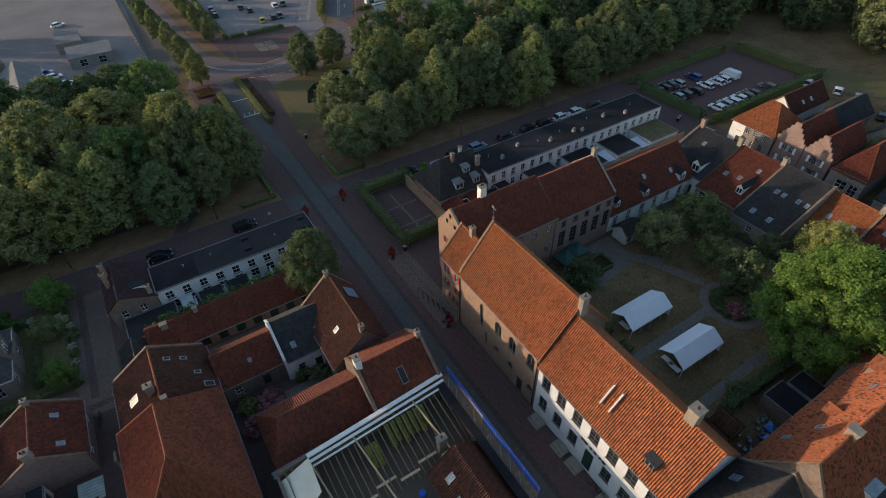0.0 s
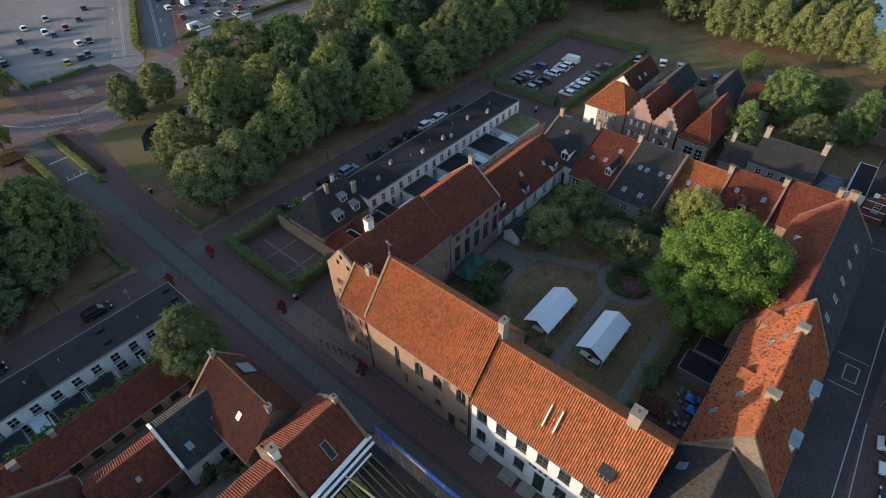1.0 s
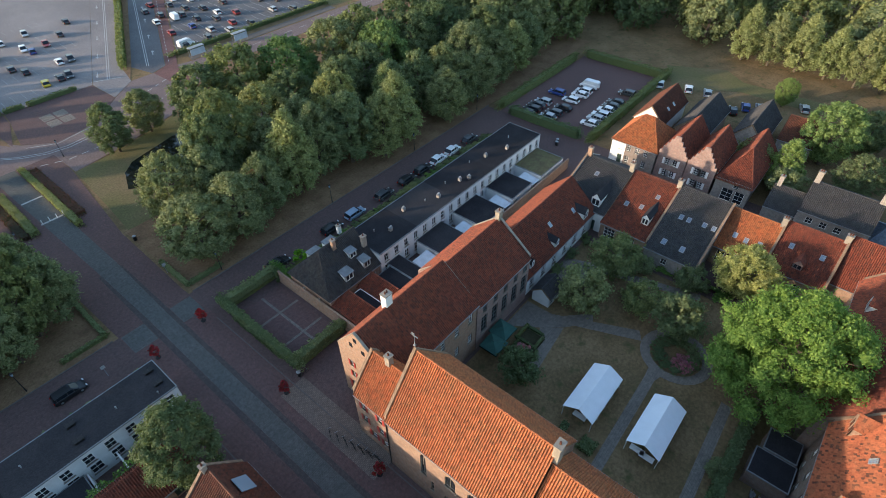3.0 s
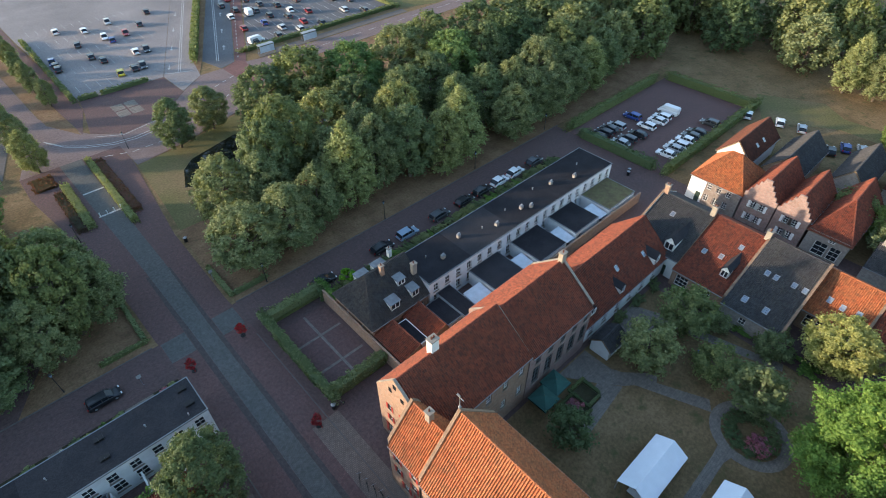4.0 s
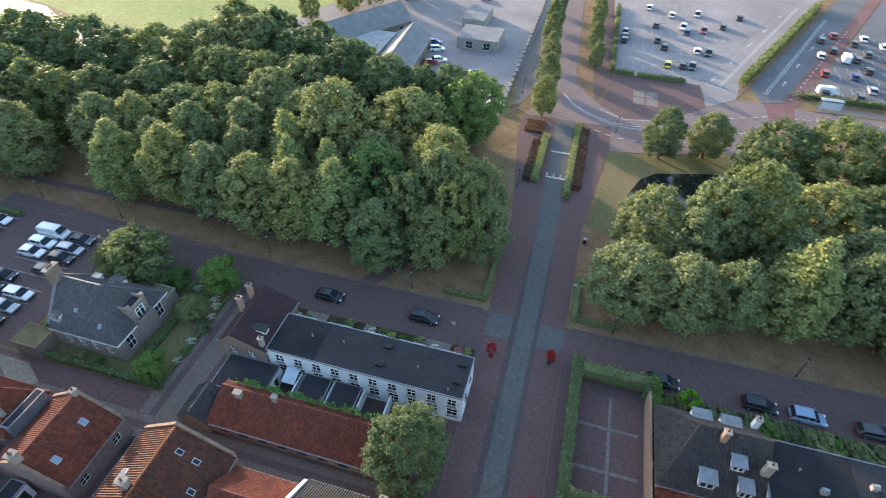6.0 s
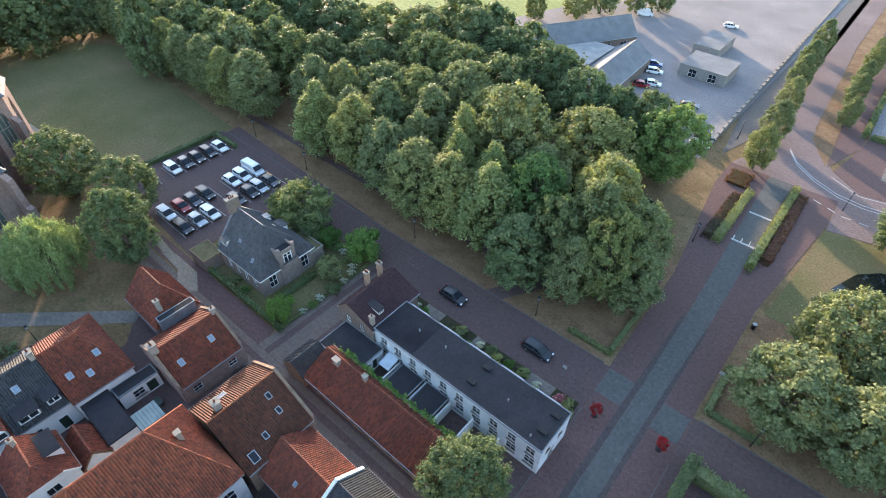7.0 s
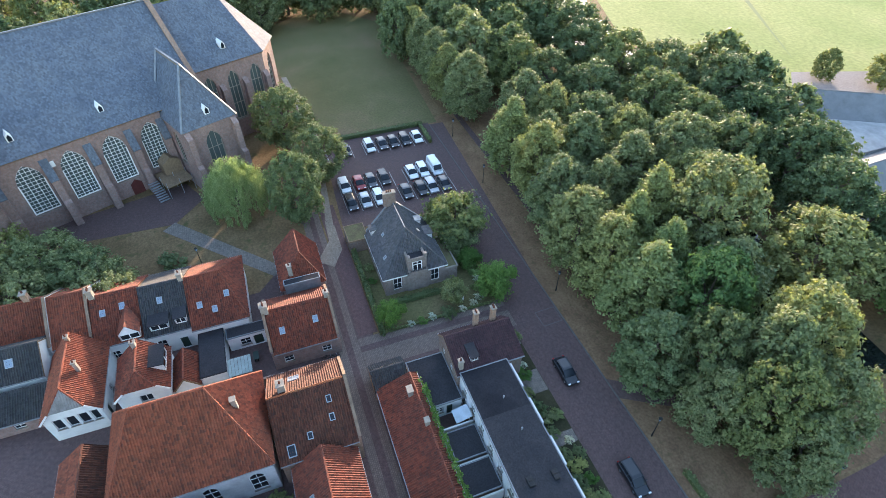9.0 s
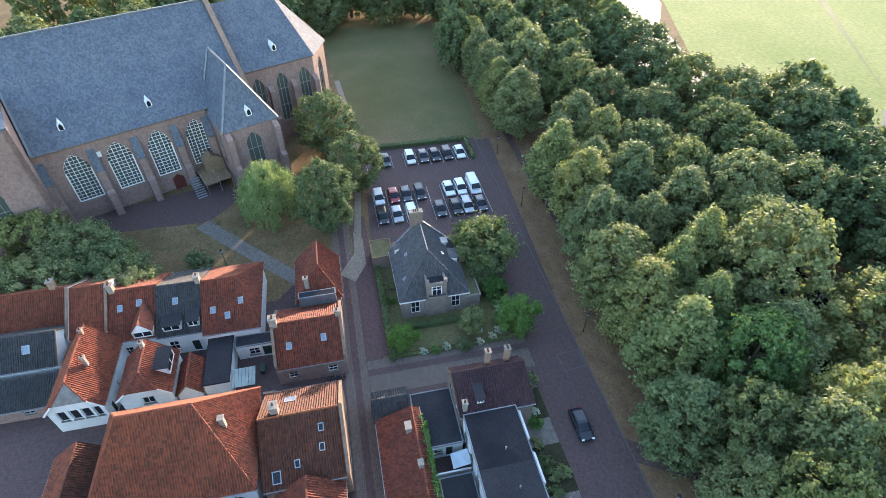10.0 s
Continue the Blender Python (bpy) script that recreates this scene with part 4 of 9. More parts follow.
def house(label, x0, x1, y0, y1, eave, ridge, axis="y", roof="tile_red", wall="brick", ends=("flat", "flat"), rp=None, eave2=None, wins=(), chims=(), lights=(), dorms=(), category="house", name="house", group="", sash="white_paint", ridge_mat=None, coping="coping", over=0.25, z0=0.0, turn=None, hip=None, gutter=True, ribbed=True, roof2=None, hip_mat=None):
    """A pitched house. axis: the way of its ridge; ends: flat, parapet, step or hip at its low and high end;
    wins: (side, openings, columns, rows[, shutters]); lights, dorms: (side, along, up, ...)."""
    eave2 = eave if eave2 is None else eave2
    a0, a1, b0, b1 = (y0, y1, x0, x1) if axis == "y" else (x0, x1, y0, y1)
    rp = (b0 + b1) / 2 if rp is None else rp
    T = (lambda a, b, z: (b, a, z)) if axis == "y" else (lambda a, b, z: (a, b, z))
    home = thing(name, ((x0 + x1) / 2, (y0 + y1) / 2, z0), label, category, group)
    # walls
    sides = {"W": ((x0, y1), (x0, y0), (-1, 0)), "E": ((x1, y0), (x1, y1), (1, 0)), "S": ((x0 + 0.3, y0), (x1 - 0.3, y0), (0, -1)), "N": ((x1 - 0.3, y1), (x0 + 0.3, y1), (0, 1))}
    if axis == "x":
        sides = {"S": ((x0, y0), (x1, y0), (0, -1)), "N": ((x1, y1), (x0, y1), (0, 1)), "W": ((x0, y1 - 0.3), (x0, y0 + 0.3), (-1, 0)), "E": ((x1, y0 + 0.3), (x1, y1 - 0.3), (1, 0))}
    low = "W" if axis == "y" else "S"
    high = "E" if axis == "y" else "N"
    gable_low = "S" if axis == "y" else "W"
    gable_high = "N" if axis == "y" else "E"
    tops = {low: eave, high: eave2, gable_low: min(eave, eave2), gable_high: min(eave, eave2)}
    for sd, (p, q, out) in sides.items():
        holes = [h for w in wins if w[0] == sd for h in w[1]]
        m = Mesh()
        wall_panel(m, p, q, out, z0, tops[sd], holes)
        if sd in (gable_low, gable_high):
            kind = ends[0] if sd == gable_low else ends[1]
            a, s = (a0, 1) if sd == gable_low else (a1, -1)
            if kind in ("flat", "parapet", "step"):
                lift = 0 if kind == "flat" else 0.3
                off = Vector(T(s * 0.3, 0, 0)) - Vector(T(0, 0, 0))
                zb = min(eave, eave2)
                if kind == "step":
                    n = 5
                    ring = [T(a, b0, zb)]
                    for k in range(n):
                        zz = zb + (ridge + 0.9 - zb) * (k + 0.6) / n
                        ring += [T(a, b0 + (rp - b0) * k / n, zz), T(a, b0 + (rp - b0) * (k + 0.75) / n, zz)]
                    mirror = [tuple(Vector(T(p_[1] if axis == "y" else p_[0], 2 * rp - (p_[0] if axis == "y" else p_[1]), p_[2]))) for p_ in ring]
                    m.prism(ring + mirror[::-1], off)
                else:
                    m.prism([T(a, b0, zb), T(a, b0, eave + lift), T(a, rp, ridge + lift), T(a, b1, eave2 + lift), T(a, b1, zb)], off)
                if kind == "parapet":
                    c = Mesh()
                    for bb, ee in ((b0, eave), (b1, eave2)):
                        ring = [T(a - s * 0.06, bb, ee + lift + 0.01), T(a - s * 0.06, rp, ridge + lift + 0.01), T(a - s * 0.06, rp, ridge + lift + 0.1), T(a - s * 0.06, bb, ee + lift + 0.1)]
                        c.prism(ring, Vector(T(s * 0.36, 0, 0)) - Vector(T(0, 0, 0)))
                    part("coping", c, M[coping], home)
            elif kind == "half":
                zl, zh = eave + (ridge - eave) * HALF, eave2 + (ridge - eave2) * HALF
                m.prism([T(a, b0, min(eave, eave2)), T(a, b0, eave), T(a, b0 + (rp - b0) * HALF, zl), T(a, b1 + (rp - b1) * HALF, zh), T(a, b1, eave2), T(a, b1, min(eave, eave2))], Vector(T(s * 0.3, 0, 0)) - Vector(T(0, 0, 0)))
        part("wall", m, M[wall], home)
        for w in wins:
            if w[0] == sd:
                for h in w[1]:
                    if h[2] <= z0 + 0.25:
                        door_in(home, p, q, out, h, M["dark_paint"])
                    else:
                        window_in(home, p, q, out, h, M[sash], w[2], w[3], shutters=w[4] if len(w) > 4 else None)
    # roof
    hl = (rp - b0) * 0.75 if hip is None else hip
    r0 = a0 + (hl if ends[0] in ("hip", "half") else (0.32 if ends[0] in ("parapet", "step") else -0.12))
    r1 = a1 - (hl if ends[1] in ("hip", "half") else (0.32 if ends[1] in ("parapet", "step") else -0.12))
    g0 = a0 - over if ends[0] in ("hip", "half") else r0
    g1 = a1 + over if ends[1] in ("hip", "half") else r1
    dl = over * (ridge - eave) / (rp - b0)
    dh = over * (ridge - eave2) / (b1 - rp)
    lowp = (T(g0, b0 - over, eave - dl), T(g1, b0 - over, eave - dl), T(r1, rp, ridge), T(r0, rp, ridge))
    highp = (T(g1, b1 + over, eave2 - dh), T(g0, b1 + over, eave2 - dh), T(r0, rp, ridge), T(r1, rp, ridge))
    planes = [lowp, highp]
    if ends[0] == "hip":
        planes.append((T(g0, b1 + over, eave2 - dh), T(g0, b0 - over, eave - dl), T(r0, rp, ridge), T(r0, rp, ridge)))
    if ends[1] == "hip":
        planes.append((T(g1, b0 - over, eave - dl), T(g1, b1 + over, eave2 - dh), T(r1, rp, ridge), T(r1, rp, ridge)))
    m, deck = Mesh(), Mesh()
    if ends[1] == "half":
        # the slopes run to the gable up to the half hip, then draw in
        bl, bh, zl, zh = b0 - over + (rp - b0 + over) * HALF, b1 + over + (rp - b1 - over) * HALF, eave - dl + (ridge - eave + dl) * HALF, eave2 - dh + (ridge - eave2 + dh) * HALF
        q0 = g0 + (r0 - g0) * HALF
        lo_l, lo_r, hi_l, hi_r = T(q0, bl, zl), T(g1, bl, zl), T(q0, bh, zh), T(g1, bh, zh)
        planes = [(lowp[0], lowp[1], lo_r, lo_l), (lo_l, lo_r, lowp[2], lowp[3]), (highp[0], highp[1], hi_l, hi_r), (hi_r, hi_l, highp[2], highp[3])] + planes[2:]
        cap = Mesh()
        tile_plane(cap, lo_r, hi_r, T(r1, rp, ridge), T(r1, rp, ridge), rib=0.05)
        roof_slab(deck, [lo_r, hi_r, T(r1, rp, ridge)])
        part("half_hip", cap, M[hip_mat or roof], home)
        for p, q in ((T(g1, b0 - over, eave - dl), lo_r), (T(g1, b1 + over, eave2 - dh), hi_r)):
            part("bargeboard", Mesh().beam(p, q, 0.1, 0.22), M["white_paint"], home)
    if roof2:
        low_m = Mesh()
        tile_plane(low_m, *planes[0])
        part("roof_slope", low_m, M[roof2], home)
        roof_slab(deck, planes[0])
        planes = planes[1:]
    for A, B, C, D in planes:
        if ribbed:
            tile_plane(m, A, B, C, D)
            roof_slab(deck, [A, B, C, D] if (Vector(C) - Vector(D)).length > 0.01 else [A, B, C])
        else:
            ring = [A, B, C, D] if (Vector(C) - Vector(D)).length > 0.01 else [A, B, C]
            e = (Vector(B) - Vector(A)).normalized()
            upv = Vector(D) - Vector(A)
            upv = (upv - e * upv.dot(e)).normalized()
            nn = e.cross(upv)
            nn = nn if nn.z > 0 else -nn
            m.poly([tuple(Vector(p) + nn * 0.03) for p in ring], [((Vector(p) - Vector(A)).dot(e), (Vector(p) - Vector(A)).dot(upv)) for p in ring])
            roof_slab(deck, ring)
    rf = part("roof", m, M[roof], home)
    dk = part("roof_deck", deck, M["wood"], rf)
    rg = Mesh()
    n = max(1, int((r1 - r0) / 0.42))
    for k in range(n):
        a, b = r0 + (r1 - r0) * k / n, r0 + (r1 - r0) * (k + 0.97) / n
        rg.tube(T(a, rp, ridge - 0.02), T(b, rp, ridge + 0.005), 0.15, 0.13, 6)
    corners = []
    if ends[0] == "hip":
        corners += [(T(g0, b0 - over, eave - dl), T(r0, rp, ridge)), (T(g0, b1 + over, eave2 - dh), T(r0, rp, ridge))]
    if ends[1] == "hip":
        corners += [(T(g1, b0 - over, eave - dl), T(r1, rp, ridge)), (T(g1, b1 + over, eave2 - dh), T(r1, rp, ridge))]
    if ends[1] == "half":
        corners += [(lo_r, T(r1, rp, ridge)), (hi_r, T(r1, rp, ridge))]
    for p, q in corners:
        p, q = Vector(p), Vector(q)
        n = max(1, int((q - p).length / 0.45))
        for k in range(n):
            rg.tube(p.lerp(q, k / n) + Vector((0, 0, 0.03)), p.lerp(q, (k + 0.97) / n) + Vector((0, 0, 0.03)), 0.14, 0.12, 6)
    c = part("ridge", rg, M[ridge_mat or roof], rf)
    if gutter:
        for bb, ee, dd in ((b0 - over - 0.06, eave - dl, dl), (b1 + over + 0.06, eave2 - dh, dh)):
            part("gutter", Mesh().beam(T(g0, bb, ee - 0.03), T(g1, bb, ee - 0.03), 0.13, 0.12), M["zinc"], home)
    slope = {low: lowp, high: highp}
    for item in lights:
        A, B, C, D = slope[item[0]]
        if axis == "y" and item[0] == "W" or axis == "x" and item[0] == "S":
            skylight(home, A, B, D, item[1] + (a0 - g0), item[2], *item[3:])
        else:
            skylight(home, B, A, C, item[1] + (a0 - g0), item[2], *item[3:])
    for item in dorms:
        A, B, C, D = slope[item[0]]
        if item[0] == high:
            A, B, C, D = B, A, D, C
        dormer(home, A, B, D, item[1] + (a0 - g0), item[2], *item[3:])
    for c in chims:
        chimney(home, *c)
    return home


def flat_house(label, x0, x1, y0, y1, h, roof="bitumen", wall="plaster_blue", wins=(), category="house", name="house", rim=0.1, group="", edge="white_paint", sash="white_paint"):
    """A flat-roofed house: walls, felt roof inside a raised rim, edge trim."""
    home = thing(name, ((x0 + x1) / 2, (y0 + y1) / 2, 0), label, category, group)
    sides = {"S": ((x0, y0), (x1, y0), (0, -1)), "N": ((x1, y1), (x0, y1), (0, 1)), "W": ((x0, y1 - 0.3), (x0, y0 + 0.3), (-1, 0)), "E": ((x1, y0 + 0.3), (x1, y1 - 0.3), (1, 0))}
    for sd, (p, q, out) in sides.items():
        m = Mesh()
        wall_panel(m, p, q, out, 0, h, [hh for w in wins if w[0] == sd for hh in w[1]])
        part("wall", m, M[wall], home)
        for w in wins:
            if w[0] == sd:
                for hh in w[1]:
                    if hh[2] <= 0.25:
                        door_in(home, p, q, out, hh, M[w[4]] if len(w) > 4 else M["dark_paint"])
                    else:
                        window_in(home, p, q, out, hh, M[sash], w[2], w[3])
    part("roof", Mesh().box(x0 + 0.07, x1 - 0.07, y0 + 0.07, y1 - 0.07, h + 0.004, h + 0.06), M[roof], home)
    m = Mesh()
    for a, b, c, d in ((x0 - 0.06, x1 + 0.06, y0 - 0.06, y0 + 0.07), (x0 - 0.06, x1 + 0.06, y1 - 0.07, y1 + 0.06), (x0 - 0.06, x0 + 0.07, y0 + 0.07, y1 - 0.07), (x1 - 0.07, x1 + 0.06, y0 + 0.07, y1 - 0.07)):
        m.box(a, b, c, d, h - 0.1, h + rim)
    part("roof_edge", m, M[edge], home)
    return home


def vent(parent_roof, x, y, z, kind="box"):
    """A brick stack with a capped flue, or a thin pipe, on a flat roof."""
    if kind == "box":
        st = part("roof_stack", Mesh().box(x - 0.3, x + 0.3, y - 0.26, y + 0.26, z, z + 0.6), M["brick_grey"], parent_roof)
        part("cover", Mesh().box(x - 0.34, x + 0.34, y - 0.3, y + 0.3, z + 0.6, z + 0.66), M["lead"], st)
        for k in (-0.13, 0.13):
            part("flue", Mesh().tube((x + k, y, z + 0.66), (x + k, y, z + 0.9), 0.08, 0.08, 8).tube((x + k, y, z + 0.94), (x + k, y, z + 1.0), 0.14, 0.05, 8), M["zinc"], st)
    elif kind == "low":
        for k in range(2):
            s = part("vent_box", Mesh().box(x - 0.5 + k * 0.55, x - 0.05 + k * 0.55, y - 0.3, y + 0.3, z, z + 0.3), M["iron"], parent_roof)
            part("cover", Mesh().box(x - 0.53 + k * 0.55, x - 0.02 + k * 0.55, y - 0.34, y + 0.34, z + 0.3, z + 0.35), M["iron"], s)
    else:
        part("roof_pipe", Mesh().tube((x, y, z), (x, y, z + 0.4), 0.07).ball((x, y, z + 0.42), 0.12), M["zinc"], parent_roof)


# ---- the convent, east of the street ----
GOTHIC = [(5.1, 5.9, 4.6, 9.0, 0.9), (8.6, 10.0, 6.2, 8.8, 0.8), (11.6, 13.0, 6.2, 8.9, 0.8), (15.3, 16.7, 6.9, 9.5, 0.8)]
LOW = [(6.5, 7.0, 2.2, 4.2), (8.6, 9.8, 2.6, 3.6, 0.4), (11.7, 12.8, 2.4, 3.7, 0.4), (13.9, 15.0, 0.0, 2.6), (15.9, 17.0, 2.4, 3.5, 0.4)]
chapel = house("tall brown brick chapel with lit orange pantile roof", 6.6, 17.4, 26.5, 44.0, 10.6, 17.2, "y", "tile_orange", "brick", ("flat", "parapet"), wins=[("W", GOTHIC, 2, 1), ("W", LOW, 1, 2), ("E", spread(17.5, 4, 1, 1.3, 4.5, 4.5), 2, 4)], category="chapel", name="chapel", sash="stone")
chimney(chapel, 11.9, 26.3, 15.5, 18.4, 1.0, 0.7, "stone", 1)
m = Mesh().tube((12, 43.9, 17.4), (12, 43.9, 19.6), 0.04).ball((12, 43.9, 18.0), 0.18).box(11.97, 12.03, 43.4, 44.4, 19.5, 19.62).box(11.97, 12.03, 43.85, 44.25, 19.6, 19.95)
part("weather_vane", m, M["lead"], chapel, "pale ball and weather vane")
for y in (26.7, 43.8):
    part("downpipe", Mesh().tube((6.5, y, 0.1), (6.5, y, 10.3), 0.07), M["iron"], chapel)
house("low brick annex with orange roof and red shutters", 7.2, 14.0, 44.02, 49.9, 9.2, 13.3, "y", "tile_orange", "brick", ("flat", "parapet"), rp=10.8, wins=[("W", [(1.2, 1.9, 6.6, 7.9), (3.9, 4.6, 6.6, 7.9), (1.2, 1.9, 4.0, 5.2), (3.9, 4.6, 4.0, 5.2), (2.4, 3.2, 1.6, 2.8), (4.4, 5.1, 1.6, 2.8)], 1, 2, "red_paint")], chims=[(10.8, 47.0, 12.6, 14.6, 0.7, 0.7, "stone", 1)], name="annex")
N_WIN = [(1.2, 2.0, 9.6 - 8.4, 3.2), (1.6, 2.2, 4.6, 5.7), (3.9, 4.5, 4.6, 5.7), (1.6, 2.2, 6.9, 8.0), (3.9, 4.5, 6.9, 8.0), (6.2, 6.9, 6.9, 8.0)]
wing = house("brick convent wing with dark red roof and gable", 10.5, 26.6, 46.4, 56.0, 9.9, 14.2, "x", "tile_red", "brick", ("parapet", "flat"), rp=52.5, wins=[("W", N_WIN, 1, 2, "red_paint"), ("S", [(8.5 + k * 2.9, 9.4 + k * 2.9, z, z + 1.7) for k in range(3) for z in (3.0, 7.2)], 2, 3)], chims=[(16.5, 52.8, 13.4, 16.0, 1.1, 0.9, "plaster", 2)], name="convent_wing", coping="stone")
for y, z in ((51.2, 11.4), (53.3, 11.4), (52.4, 12.8)):
    part("gable_hatch", Mesh().box(10.44, 10.52, y - 0.25, y + 0.25, z, z + 0.7), M["glass"], wing)
house("brick convent wing with tall sash windows", 26.64, 39.6, 46.3, 57.0, 9.2, 13.6, "x", "tile_red", "brick_pink", ("parapet", "parapet"), rp=52.2, wins=[("S", [(1.1 + k * 2.5, 2.5 + k * 2.5, 2.6, 6.0) for k in range(5)] + [(1.3 + k * 2.5, 2.3 + k * 2.5, 6.9, 8.2) for k in range(5)], 2, 4)], sash="grey_sash", chims=[(39.3, 52.2, 13.4, 15.0, 0.9, 0.7, "stone", 1)], name="convent_wing", coping="stone")
house("low white convent cottages with red roof", 39.64, 62.0, 46.6, 57.0, 4.0, 8.8, "x", "tile_red", "plaster", ("flat", "flat"), rp=52.2, wins=[("S", [(1.5 + k * 3.4, 2.7 + k * 3.4, 1.0, 3.0) for k in range(6)], 2, 3)], lights=[("S", 11.0, 3.6), ("S", 17.5, 2.6)], dorms=[("S", 2.5, 1.0, 1.2, 1.2), ("S", 9.5, 0.6, 1.3, 1.2), ("S", 19, 0.5, 1.6, 1.4)], name="cottage")
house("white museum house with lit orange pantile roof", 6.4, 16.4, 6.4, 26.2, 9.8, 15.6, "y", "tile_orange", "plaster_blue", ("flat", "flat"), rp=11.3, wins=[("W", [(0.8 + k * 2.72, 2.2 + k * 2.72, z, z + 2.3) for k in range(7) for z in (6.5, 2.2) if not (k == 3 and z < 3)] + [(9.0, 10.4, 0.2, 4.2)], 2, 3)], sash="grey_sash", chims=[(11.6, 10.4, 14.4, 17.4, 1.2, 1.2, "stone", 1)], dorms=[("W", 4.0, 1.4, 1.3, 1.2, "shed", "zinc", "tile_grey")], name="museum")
house("grey roofed corner house at the square", 7.2, 16.6, -2.4, 6.3, 9.0, 13.4, "x", "tile_mottled", "brick", ("hip", "parapet"), lights=[("N", 6.4, 1.8, 0.9, 1.1)], name="corner_house")
sign = Mesh()
for k, w in enumerate((0.5, 0.3, 0.42, 0.36, 0.5, 0.28)):
    sign.box(6.32, 6.37, 14.2 + k * 0.7, 14.2 + k * 0.7 + w, 5.0, 5.35)
lone("museum_sign", sign, M["iron"], "plain dark bars of lettering on the white wall", "sign")
# rooftop hoist on the museum: two pale rails lying on the slope
h_ = Mesh()
for y in (16.6, 17.9):
    h_.beam((7.6, y, 11.75), (9.3, y, 13.75), 0.16, 0.3)
lone("roof_rails", h_, M["plaster"], "pair of pale rails on the museum roof", "rail")

# houses round the garden: south row
house("long soot-spotted red tiled house with dormer heads", 16.7, 38.9, -3.2, 5.8, 8.8, 16.2, "x", "tile_spotted", "brick_dark", ("parapet", "parapet"), rp=1.2, wins=[("N", spread(22.2, 6, 2, 1.0, 1.4, 2.0), 2, 3)], lights=[("N", 7.0, 4.6), ("N", 15.5, 5.4), ("N", 5.0, 2.0), ("N", 16.0, 7.0)], dorms=[("S", 7.4, 0.3, 1.9, 1.6, "shed", "white_paint", "zinc_blue"), ("S", 15.2, 0.3, 1.9, 1.6, "shed", "white_paint", "zinc_blue"), ("N", 10.0, 3.0, 1.6, 1.5, "gable", "brick", "tile_spotted"), ("N", 20.5, 2.2, 2.2, 1.8, "gable", "brick", "tile_spotted")], chims=[(33.3, 1.2, 15.6, 16.7, 0.9, 1.1, "stone", 0), (22.6, 1.2, 15.6, 16.7, 0.9, 1.1, "stone", 0)], name="row_house")
house("long red tiled house on the street", 39.1, 68.5, -3.4, 7.2, 6.8, 13.4, "x", "tile_red", "brick_dark", ("parapet", "parapet"), roof2="tile_slate", rp=2.0, wins=[("N", spread(29.4, 7, 1, 1.0, 1.4, 2.0), 2, 3), ("S", spread(29.4, 8, 2, 1.0, 1.5, 1.0), 2, 3)], lights=[("S", 6 + k * 4.2, 3.0, 0.9, 1.2) for k in range(5)], dorms=[("N", 21.5, 2.0, 2.0, 1.6, "gable", "white_paint", "tile_red")], chims=[(67.6, 2.0, 13.0, 14.6, 0.8, 1.2, "brick", 2)], name="row_house")
# east row
E = dict(axis="y", category="house", name="row_house", group="row of garden houses")
house("grey pantiled house with white dormer", 61.5, 77, 44.6, 54, 4.2, 8.2, roof="tile_grey", wall="plaster", ends=("flat", "parapet"), rp=71.2, wins=[("W", [(1.5, 2.9, 1.0, 2.8), (4.5, 5.9, 1.0, 2.8), (7.0, 8.0, 0, 2.2)], 2, 3)], lights=[("W", 5.5, 7.0)], dorms=[("W", 2.4, 1.2, 1.7, 1.6)], chims=[(71.2, 53.4, 8.0, 9.8, 0.7, 0.8, "brick", 2), (71.2, 45.0, 8.0, 9.8, 0.7, 0.8, "stone", 2)], eave2=5, **E)
house("red tiled house with white dormer and garden doors", 60.5, 77, 36.0, 44.5, 3.4, 8.2, roof="tile_red", wall="brick", ends=("parapet", "flat"), rp=71.8, wins=[("W", [(0.8, 2.8, 0.6, 2.7), (4.6, 6.4, 0.7, 2.6)], 3, 3)], lights=[("W", 4.0, 5.5), ("W", 6.5, 5.0), ("W", 2.5, 8.5)], dorms=[("W", 2.0, 3.0, 1.3, 1.4)], chims=[(71.8, 36.4, 8.0, 9.6, 0.8, 0.8, "stone", 2)], eave2=5, **E)
house("dark grey slated barn roof with skylights", 59.6, 77, 27.2, 35.9, 3.2, 8.6, roof="tile_grey", wall="brick_grey", ends=("parapet", "flat"), rp=72.0, wins=[("W", [(3.0, 4.0, 1.0, 2.2)], 2, 2)], lights=[("W", 6.5, 1.8, 0.8, 1.1), ("W", 3.4, 1.8, 0.8, 1.1), ("W", 6.2, 7.4), ("W", 4.9, 7.4), ("W", 2.4, 7.6), ("W", 0.9, 7.6)], eave2=5, **E)
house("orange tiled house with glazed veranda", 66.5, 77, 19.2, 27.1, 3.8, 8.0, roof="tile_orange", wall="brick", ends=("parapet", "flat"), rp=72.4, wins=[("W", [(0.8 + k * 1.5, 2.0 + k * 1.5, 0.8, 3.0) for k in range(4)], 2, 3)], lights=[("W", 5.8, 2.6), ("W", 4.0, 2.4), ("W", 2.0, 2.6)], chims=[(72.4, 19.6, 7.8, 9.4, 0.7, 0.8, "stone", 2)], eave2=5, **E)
house("red tiled house with small pink dormer", 66.5, 77, 10.6, 19.1, 3.8, 8.6, roof="tile_red", wall="brick", ends=("parapet", "flat"), rp=73.4, wins=[("W", [(1.0, 2.0, 1, 2.6), (4.6, 5.6, 1, 2.6)], 2, 3)], lights=[("W", 6.6, 4.4), ("W", 2.2, 4.4)], dorms=[("W", 4.6, 1.6, 1.4, 1.1, "gable", "brick_pink", "tile_red")], chims=[(73.4, 11.0, 8.4, 9.8, 0.7, 0.8, "stone", 2)], eave2=5, **E)
